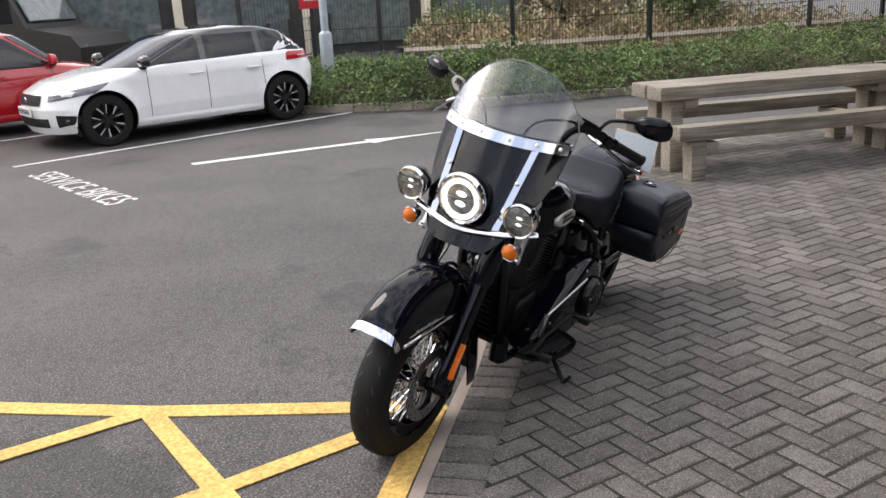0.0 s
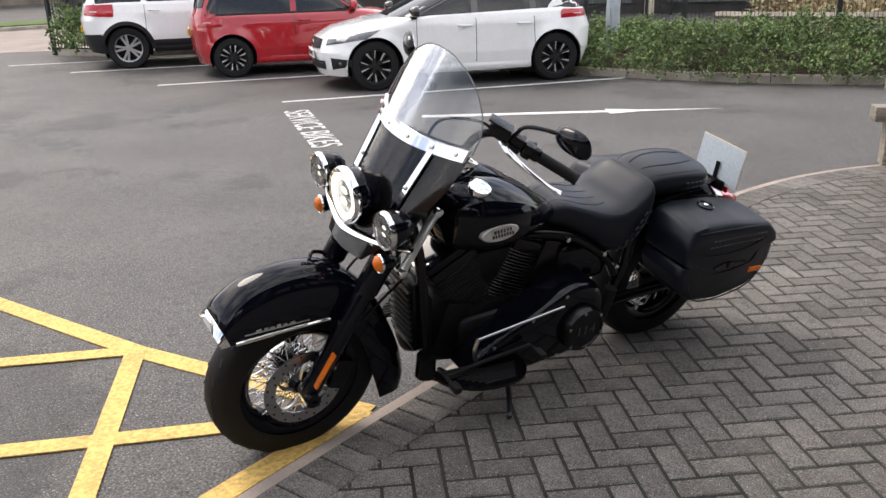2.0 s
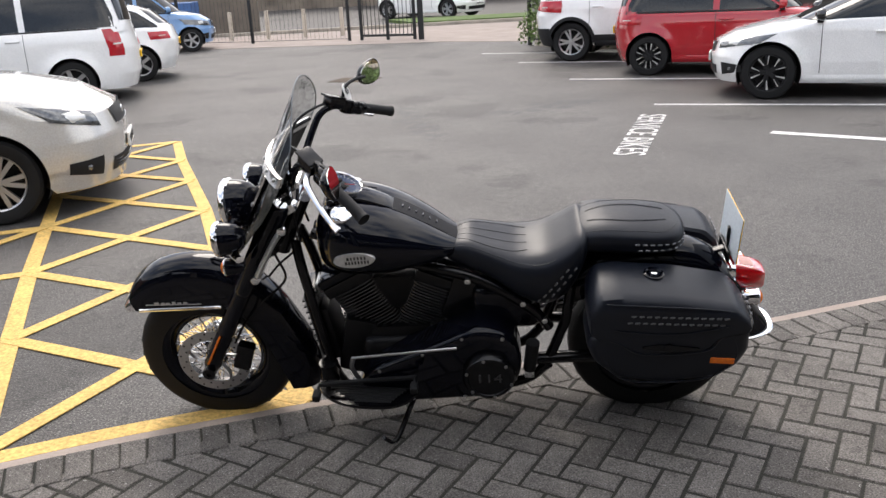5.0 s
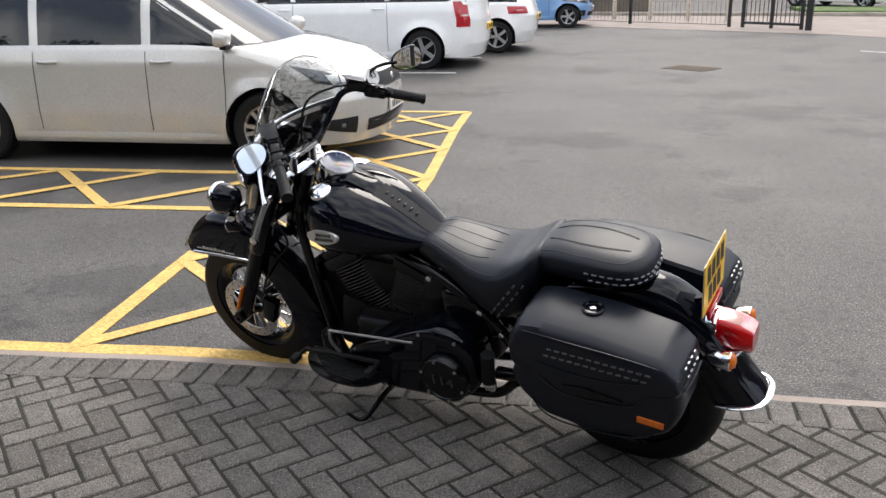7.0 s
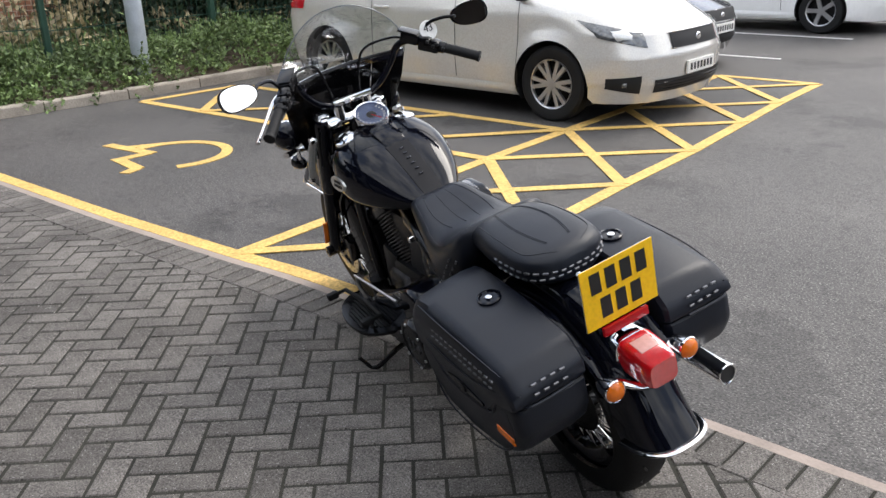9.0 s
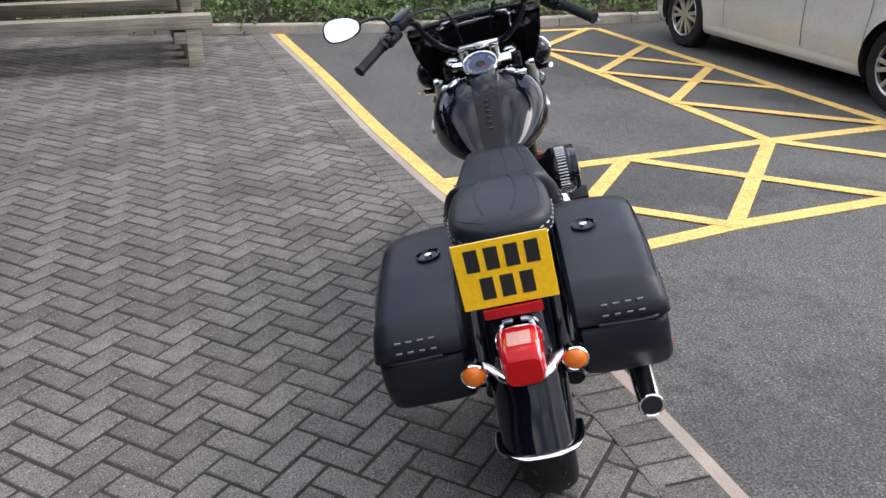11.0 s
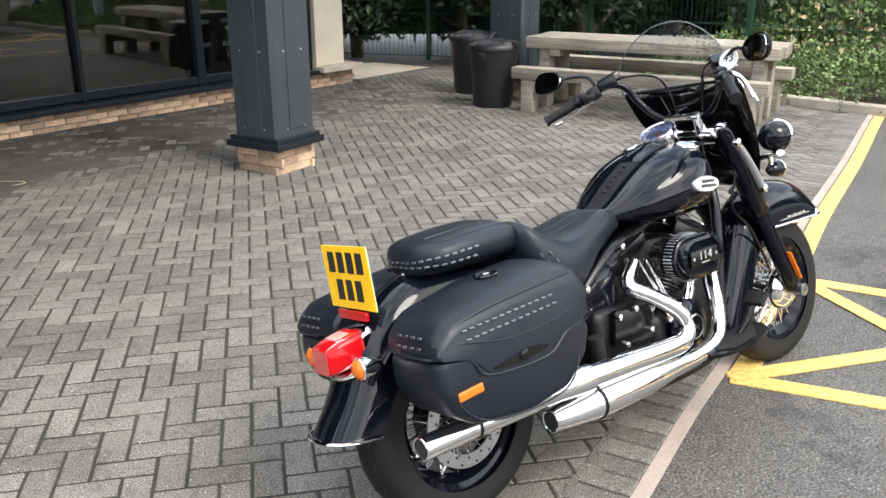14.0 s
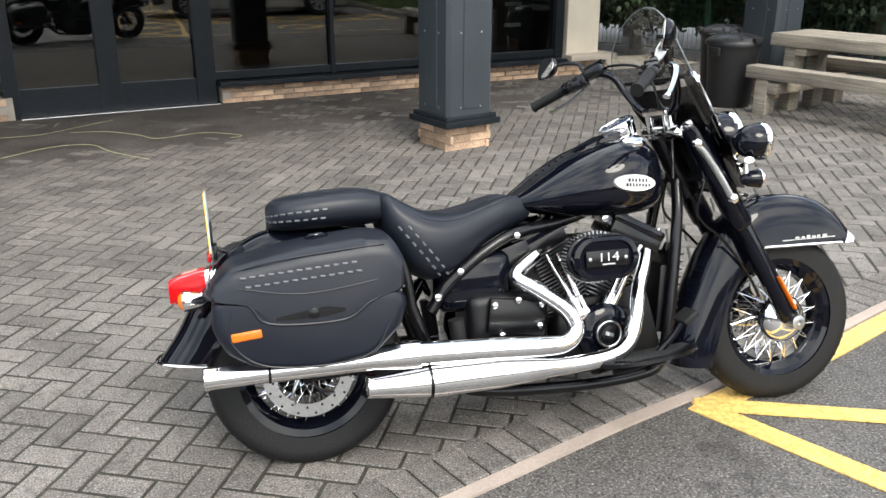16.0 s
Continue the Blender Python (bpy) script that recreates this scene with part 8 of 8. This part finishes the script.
tree(-16.5, 1.0, 3.4, 1.8, 33, "leaf", 6000)


# fences
def mesh_fence(pts, h, label, z0=0.0, step=0.05, rails=3, mat="fence", posts=True, gap=2.4):
    f = empty("mesh_fence", Matrix(), label, "fence", "fences", "structure")
    line = [Vector((x, y, 0)) for x, y in pts]
    for a, b in zip(line, line[1:]):
        d = b - a
        ln = d.length
        u = d.normalized()
        n = max(1, round(ln / gap))
        for i in range(n + 1):
            p = a + d * i / n
            if posts:
                bm = bmesh.new()
                box(bm, (p.x, p.y, z0 + h / 2), (0.07, 0.07, h), Matrix.Rotation(math.atan2(u.y, u.x), 4, "Z"), 0.006)
                part("fence_post", bm, mat, f, smooth=0)
        for i in range(n):
            p0, p1 = a + d * i / n, a + d * (i + 1) / n
            bm = bmesh.new()
            m_ = int(ln / n / step)
            for k in range(1, m_):
                p = p0.lerp(p1, k / m_)
                q = Vector((-u.y, u.x, 0)) * 0.0022
                w = u * 0.0028
                add(bm, [p - w - q + Vector((0, 0, z0 + 0.05)), p + w - q + Vector((0, 0, z0 + 0.05)), p + w + q + Vector((0, 0, z0 + 0.05)), p - w + q + Vector((0, 0, z0 + 0.05)), p - w - q + Vector((0, 0, z0 + h)), p + w - q + Vector((0, 0, z0 + h)), p + w + q + Vector((0, 0, z0 + h)), p - w + q + Vector((0, 0, z0 + h))], [(0, 1, 5, 4), (1, 2, 6, 5), (2, 3, 7, 6), (3, 0, 4, 7)])
            for k in range(rails):
                z = z0 + 0.06 + (h - 0.1) * k / (rails - 1)
                box(bm, (*(p0 + p1).xy * 0.5, z), ((p1 - p0).length, 0.012, 0.012), Matrix.Rotation(math.atan2(u.y, u.x), 4, "Z"))
            part("fence_panel", bm, mat, f, smooth=0)
    return f


mesh_fence([(-7.4, -9.6), (-8.3, -7.2), (-9.4, -5.2), (-11.2, -3.4), (-14.0, -1.2), (-17.0, 1.0)], 2.0, "black wire mesh fence behind the hedge", 0.1, 0.06)
mesh_fence([(-7.4, -9.6), (-12.0, -12.5), (-18, -15.5)], 1.2, "low black railings beside the lane", 0.0, 0.11)
mesh_fence([(9.1, 0.6), (9.0, 2.6), (8.75, 4.6), (8.2, 6.8), (7.0, 9.0), (5.9, 10.6)], 2.0, "green wire mesh fence in front of trees", 0.05, 0.07, 4, "green_post")
mesh_fence([(9.1, 0.6), (9.8, -1.5), (10.4, -4.0)], 1.9, "green wire mesh fence behind shrubs", 0.05, 0.07, 4, "green_post")
# birdsmouth rail behind the hedge
br_ = empty("timber_rail", Matrix(), "low weathered timber rail on short posts", "fence", kind="structure")
rl = [Vector((x, y, 0)) for x, y in ((-9.3, -7.4), (-10.4, -5.4), (-12.2, -3.6), (-15.0, -1.4), (-18, 0.9))]
for a, b in zip(rl, rl[1:]):
    bm = bmesh.new()
    d = b - a
    box(bm, (*(a + b).xy * 0.5, 0.62), (d.length, 0.1, 0.1), Matrix.Rotation(math.atan2(d.y, d.x), 4, "Z") @ Matrix.Rotation(radians(45), 4, "X"), 0.01)
    part("rail", bm, "timber", br_, smooth=0)
    for k in range(3):
        p = a + d * (k + 0.2) / 3
        bm = bmesh.new()
        box(bm, (p.x, p.y, 0.3), (0.1, 0.1, 0.62), None, 0.01)
        part("rail_post", bm, "stone", br_, smooth=0)

# black gates and fence at the far entrance
mesh_fence([(13.6, -22.6), (6.95, -20.6), (4.2, -20.0)], 2.0, "black steel fence at the far entrance", 0.0, 0.12, 2)


def gate(a, b, label):
    g = empty("gate", Matrix(), label, "gate", "entrance gates")
    a, b = Vector((*a, 0)), Vector((*b, 0))
    d = b - a
    rot = Matrix.Rotation(math.atan2(d.y, d.x), 4, "Z")
    for z in (0.12, 1.15, 1.95):
        bm = bmesh.new()
        box(bm, (*(a + b).xy * 0.5, z), (d.length, 0.06, 0.06), rot, 0.004)
        part("gate_rail", bm, "fence", g, smooth=0)
    for t in (0.02, 0.5, 0.98):
        p = a + d * t
        bm = bmesh.new()
        box(bm, (p.x, p.y, 1.0), (0.07, 0.07, 2.0), rot, 0.004)
        part("gate_stile", bm, "fence", g, smooth=0)
    for k in range(1, 14):
        p = a + d * k / 14
        bm = bmesh.new()
        box(bm, (p.x, p.y, 1.03), (0.014, 0.014, 1.84), rot)
        part("gate_bar", bm, "fence", g, smooth=0)
    return g


gate((3.9, -20.0), (2.4, -19.5), "black steel gate leaf at the car park entrance")
gate((-0.35, -16.4), (-0.95, -15.6), "black steel gate leaf folded open")
bm = bmesh.new()
box(bm, (2.25, -19.35, 1.1), (0.14, 0.14, 2.2), None, 0.01)
tagged(part("gate_post", bm, "fence", smooth=0), "black square steel gate post", "post", kind="structure")

# pavement apron, road verge and walls beyond the entrance
bm = bmesh.new()
slab(bm, [(-22, -26.5), (24, -22.4), (24, -19.2), (7.0, -19.3), (1.6, -18.3), (-1.0, -17.0), (-6, -19.5)], 0.001, 0.008)
tagged(part("far_pavement", bm, "far_paving", smooth=0), "pinkish tarmac pavement beyond the entrance", "pavement", kind="structure")
kerb_line([(-30, -27.6), (-10, -25.8), (2, -24.7), (14, -23.6), (30, -22.0)], 0.15, 0.1, "kerb of the far road")
bm = bmesh.new()
slab(bm, [(-30, -29.2), (4, -27.6), (3, -25.4), (-30, -28.2)], 0.002, 0.1)
tagged(part("grass_verge", bm, "grass", smooth=0), "green grass verge beside the far road", "grass", kind="structure")
bm = bmesh.new()
box(bm, (16, -25.0, 0.9), (16.0, 0.3, 1.8), Matrix.Rotation(radians(6), 4, "Z"))
tagged(part("far_wall", bm, "brown_wall", smooth=0), "weathered brown wall across the road", "wall", kind="structure")
bm = bmesh.new()
box(bm, (10.6, -23.8, 0.55), (2.2, 1.2, 1.1), Matrix.Rotation(radians(6), 4, "Z"), 0.03)
tagged(part("container", bm, "far_blue", smooth=0), "blue ribbed container against a wall", "container")
for k in range(9):
    bm = bmesh.new()
    x = 13.5 - k * 1.1
    box(bm, (x, -22.7 - 0.09 * k * -1 * 0.9, 0.4), (0.1, 0.1, 0.8), None, 0.01)
    tagged(part("bollard", bm, "stone", smooth=0), "short pale concrete bollard by the road", "bollard", "far bollards")
bm = bmesh.new()
box(bm, (0, -44, 3), (160, 0.5, 6), Matrix.Rotation(radians(3), 4, "Z"))
tagged(part("far_houses", bm, "brown_wall", smooth=0), "blurred brown house fronts far across the road", "buildings", kind="structure")
bm = bmesh.new()
slab(bm, [(-1.6, -16.9), (-0.45, -16.2), (-1.3, -14.8), (-4.4, -13.8), (-6.0, -16.2)], 0.0, 0.12)
tagged(part("planter_bed", bm, "kerb", smooth=0), "kerbed planting bed at the entrance", "planting bed", kind="structure")
PB = [Vector((-0.7, -16.1, 0)), Vector((-1.5, -15.0, 0)), Vector((-3.0, -14.4, 0)), Vector((-5, -14.2, 0))]
leaves("shrubs", "small green bush in the entrance bed", 7000, mound_place(PB[::-1], 1.2, 0.85, -0.1, 0.6, 40), 0.05, "leaf", 41)

# brick building behind the trees
def brick_face():
    m = mk("red_brick", (0.36, 0.16, 0.095), 0.9, var=0.2, scale=1.5, fine=0.3, bscale=25)
    nt = m.node_tree
    bs = nt.nodes["Principled BSDF"]
    src = bs.inputs["Base Color"].links[0].from_socket
    tc = nt.nodes.new("ShaderNodeTexCoord")
    se = nt.nodes.new("ShaderNodeSeparateXYZ")
    co = nt.nodes.new("ShaderNodeCombineXYZ")
    bt = nt.nodes.new("ShaderNodeTexBrick")
    bt.inputs["Scale"].default_value = 1.0
    bt.inputs["Brick Width"].default_value, bt.inputs["Row Height"].default_value = 0.225, 0.075
    bt.inputs["Mortar Size"].default_value = 0.008
    bt.inputs["Color1"].default_value, bt.inputs["Color2"].default_value = (0.75, 0.75, 0.75, 1), (1.2, 1.15, 1.1, 1)
    bt.inputs["Mortar"].default_value = (1.5, 2.4, 3.0, 1)
    nt.links.new(tc.outputs["Object"], se.inputs[0])
    nt.links.new(se.outputs["Y"], co.inputs["X"])
    nt.links.new(se.outputs["Z"], co.inputs["Y"])
    nt.links.new(co.outputs[0], bt.inputs["Vector"])
    mu = nt.nodes.new("ShaderNodeVectorMath")
    mu.operation = "MULTIPLY"
    nt.links.new(src, mu.inputs[0])
    nt.links.new(bt.outputs["Color"], mu.inputs[1])
    nt.links.new(mu.outputs["Vector"], bs.inputs["Base Color"])
    return m


bm = bmesh.new()
box(bm, (13.4, 2.0, 2.2), (0.3, 11, 4.4))
tagged(part("brick_building", bm, brick_face(), smooth=0), "red-brown brick building behind the shrubs", "building", kind="structure")
# pale concrete strip at the shop's corner
bm = bmesh.new()
slab(bm, [(5.1, 8.15), (6.6, 8.5), (6.3, 9.5), (4.9, 9.3)], 0.002, 0.018)
tagged(part("concrete_strip", bm, "stone", smooth=0), "pale concrete strip beside the shop", "paving", kind="structure")


# lamp posts and the red sign
def lamp_post(x, y, label):
    p = empty("lamp_post", Matrix.Translation((x, y, 0)), label, "lamp post", "lamp posts")
    bm = bmesh.new()
    lathe(bm, [(0.1, -0.05), (0.1, 1.1), (0.095, 1.13), (0.06, 1.16), (0.055, 5.5)], None, 20)
    part("column", bm, "post_grey", p)
    bm = bmesh.new()
    box(bm, (0.1, 0, 0.7), (0.012, 0.09, 0.45), None, 0.004)
    part("access_door", bm, "post_grey", p, smooth=0)
    bm = bmesh.new()
    box(bm, (0.3, 0, 5.5), (0.7, 0.25, 0.1), None, 0.03)
    part("lantern", bm, "post_grey", p)
    return p


lamp_post(-6.5, -6.95, "pale grey steel lamp post behind the hedge")
lamp_post(8.85, -0.35, "pale grey steel lamp post among shrubs")
sg = empty("sign_post", Matrix.Translation((-8.2, -8.6, 0)) @ Matrix.Rotation(radians(35), 4, "Z"), "red notice board on a dark post", "sign")
bm = bmesh.new()
box(bm, (0, 0, 0.95), (0.07, 0.07, 1.9), None, 0.004)
part("post", bm, "fence", sg, smooth=0)
bm = bmesh.new()
box(bm, (0.05, 0, 1.75), (0.02, 0.42, 0.55), None, 0.006)
bd_ = part("board", bm, "sign_red", sg, "red board", smooth=0)
for k in range(4):
    bm = bmesh.new()
    box(bm, (0.062, 0, 1.9 - 0.09 * k), (0.004, 0.3 - 0.05 * (k % 2), 0.035))
    part("text_bar", bm, "paper_white", bd_, smooth=0)

# shop units across the lane, far off
fb_ = empty("far_shop", Matrix.Translation((-14.04, -17.92, 0)) @ Matrix.Rotation(radians(137.2), 4, "Z"), "dark shop units far across the lane", "building", kind="structure")
bm = bmesh.new()
box(bm, (0, 0, 2.5), (30, 1, 5))
part("wall", bm, "dark_room", fb_, smooth=0)
for k in range(8):
    bm = bmesh.new()
    box(bm, (-13 + 3.6 * k, -0.55, 1.3), (2.6, 0.1, 2.0))
    part("shop_window", bm, "glass_pale", fb_, smooth=0)
    bm = bmesh.new()
    box(bm, (-11.2 + 3.6 * k, -0.6, 1.4), (0.25, 0.25, 2.8))
    part("shop_column", bm, "cream", fb_, smooth=0)


# ---- chalk marks, paving blocks ----
bm = bmesh.new()
for pts in (((-1.94, 5.62), (-1.63, 5.68), (-1.38, 5.91), (-1.06, 6.23)), ((-1.38, 5.71), (-1.07, 5.67), (-0.79, 5.45), (-0.62, 5.26), (-0.24, 5.4), (0.05, 5.24), (0.07, 5.15), (-0.02, 5.13)), ((-1.79, 4.81), (-1.46, 5.13), (-1.16, 5.15), (-0.96, 4.82), (-0.66, 4.48))):
    tube(bm, [p + Vector((0, 0, 0.0165)) for p in curve([(x, y, 0) for x, y in pts], 8)], 0.0065, 6, flat=0.3)
tagged(part("chalk_drawing", bm, "chalk"), "faint yellow chalk line on dark paving", "chalk", kind="structure")

# trodden dirt that fills the joints in front of the doors
# its dark colour also holds part of the shade under the canopy
M["shaded_dirt"] = speckle(mk("shaded_dirt", (0.074, 0.066, 0.061), 0.75, spec=0.25, var=0.3, scale=1.6, bump=0.3, bscale=60, fine=0.4), (0.3, 0.29, 0.28), 60, 0.74)
stains(M["shaded_dirt"], 2.2, 0.54, 0.75)
NX, NY = 90, 44
dv, df = [], []
for i in range(NX + 1):
    x = -6.0 + 11.0 * i / NX
    for j in range(NY + 1):
        v = j / NY
        y = WALL(x) - 0.015 - 2.6 * v
        n = noise.fractal(Vector((x * 0.9, y * 0.9, 4.0)), 1.0, 2.0, 4)
        edge = min(1.0, (1.0 - v) * 2.4) * min(1.0, max(0.72 - 0.05 * max(0.0, x - 2.0), (1.9 - x) * 0.55))
        dv.append((x, y, 0.0062 + 0.0081 * edge ** 0.6 + 0.0014 * n * edge))
for i in range(NX):
    for j in range(NY):
        o = i * (NY + 1) + j
        df.append((o, o + 1, o + NY + 2, o + NY + 1))
me = bpy.data.meshes.new("joint_dirt")
me.from_pydata(dv, [], df)
me.materials.append(M["shaded_dirt"])
ob = new("joint_dirt", me)
ob.parent = pavement
ob["kind"] = "stuff"

TH = radians(-27.0)
CT, ST = math.cos(TH), math.sin(TH)
GAP = 0.012


def block_mesh(sx, sy, seed):
    rng = random.Random(seed)
    bm = bmesh.new()
    c = 0.004
    x, y = sx / 2 - GAP / 2, sy / 2 - GAP / 2
    j = lambda: rng.uniform(-0.0012, 0.0012)
    lo = [(-x + j(), -y + j()), (x + j(), -y + j()), (x + j(), y + j()), (-x + j(), y + j())]
    vs = [(a, b, 0.002) for a, b in lo] + [(a, b, 0.0085) for a, b in lo] + [(a - math.copysign(c, a), b - math.copysign(c, b), 0.0125 + rng.uniform(-0.0006, 0.0006)) for a, b in lo]
    add(bm, vs, [(0, 1, 5, 4), (1, 2, 6, 5), (2, 3, 7, 6), (3, 0, 4, 7), (4, 5, 9, 8), (5, 6, 10, 9), (6, 7, 11, 10), (7, 4, 8, 11), (8, 9, 10, 11)])
    return bm


SHAPES = [finish("paving_block", block_mesh(0.211, 0.1055, k), "paver", 0) for k in range(6)]
TEMPL = []
for me in SHAPES:
    TEMPL.append((np.array([v.co[:] for v in me.vertices]), [tuple(p.vertices) for p in me.polygons]))
rng = random.Random(4)
singles, rest_v, rest_f = [], [], []


HALF = [finish("paving_block", block_mesh(0.1055, 0.1055, 20 + k), "paver", 0) for k in range(3)]
TEMPL_H = [(np.array([v.co[:] for v in me.vertices]), [tuple(p.vertices) for p in me.polygons]) for me in HALF]


def lay(x, y, turn, near, half=False, lift=0.0):
    k = rng.randrange(3 if half else 6)
    tz = rng.uniform(-0.0012, 0.0012) + lift
    tl_ = rng.uniform(-0.005, 0.005)
    m = Matrix.Translation((x, y, tz)) @ Matrix.Rotation(turn + rng.uniform(-0.008, 0.008), 4, "Z") @ Matrix.Rotation(tl_, 4, "X")
    if near and len(singles) < 300:
        ob = new("paving_block", (HALF if half else SHAPES)[k])
        ob.parent = pavement
        ob.matrix_basis = m
        singles.append(ob)
    else:
        v, f = (TEMPL_H if half else TEMPL)[k]
        mm = np.array(m)
        o = len(rest_v)
        rest_v.extend((v @ mm[:3, :3].T + mm[:3, 3]).tolist())
        rest_f.extend(tuple(i + o for i in q) for q in f)


def on_paving(x, y, edge=0.25):
    if y > WALL(x) - 0.02 and x < 5.1:
        return False
    if x > 7.6:
        return False
    return inside_paving(x, y, edge) and y < 10


def block_near(x, y):
    return 0.1 < x < 2.3 and 0.2 < y < 3.2


# soldier course along the edging
acc = 0.0
for i in range(1, len(KLINE)):
    a, b = KLINE[i - 1], KLINE[i]
    d = b - a
    ln = d.length
    u = d.normalized()
    while acc < ln:
        p = a + u * acc
        c = p + Vector((u.y, -u.x, 0)) * (0.054 + 0.1)
        if -9 < p.x < 9:
            lay(c.x, c.y, math.atan2(u.y, u.x) + math.pi / 2, -0.6 < c.x < 2.6, False, 0.0035)
        acc += 0.1045
    acc -= ln

# herringbone at 45 degrees to the kerb: per cell one block lying and one standing
P = 0.1055
for i in range(-130, 130):
    for j in range(-130, 130):
        k = (i - j) % 4
        if k == 1:
            cx, cy, turn = (i + 1.0) * P, (j + 0.5) * P, TH
        elif k == 3:
            cx, cy, turn = (i + 0.5) * P, (j + 0.0) * P, TH + math.pi / 2
        else:
            continue
        cx += 0.0555 * P
        cy += 0.0741 * P
        x = cx * CT - cy * ST
        y = cx * ST + cy * CT
        if x < -9 or x > 8 or y < -2 or y > 9.2:
            continue
        dx, dy = math.cos(turn) * P / 2, math.sin(turn) * P / 2
        ends = [(x + dx, y + dy), (x - dx, y - dy)]
        if all(on_paving(u, w) for u, w in ends):
            lay(x, y, turn, block_near(x, y))
        else:
            for u, w in ends:
                if on_paving(u, w, 0.2):
                    lay(u, w, turn, block_near(u, w), True)
me = bpy.data.meshes.new("paving_blocks")
me.from_pydata(rest_v, [], rest_f)
me.materials.append(M["paver"])
ob = new("paving_blocks", me)
ob.parent = pavement
ob["kind"] = "stuff"
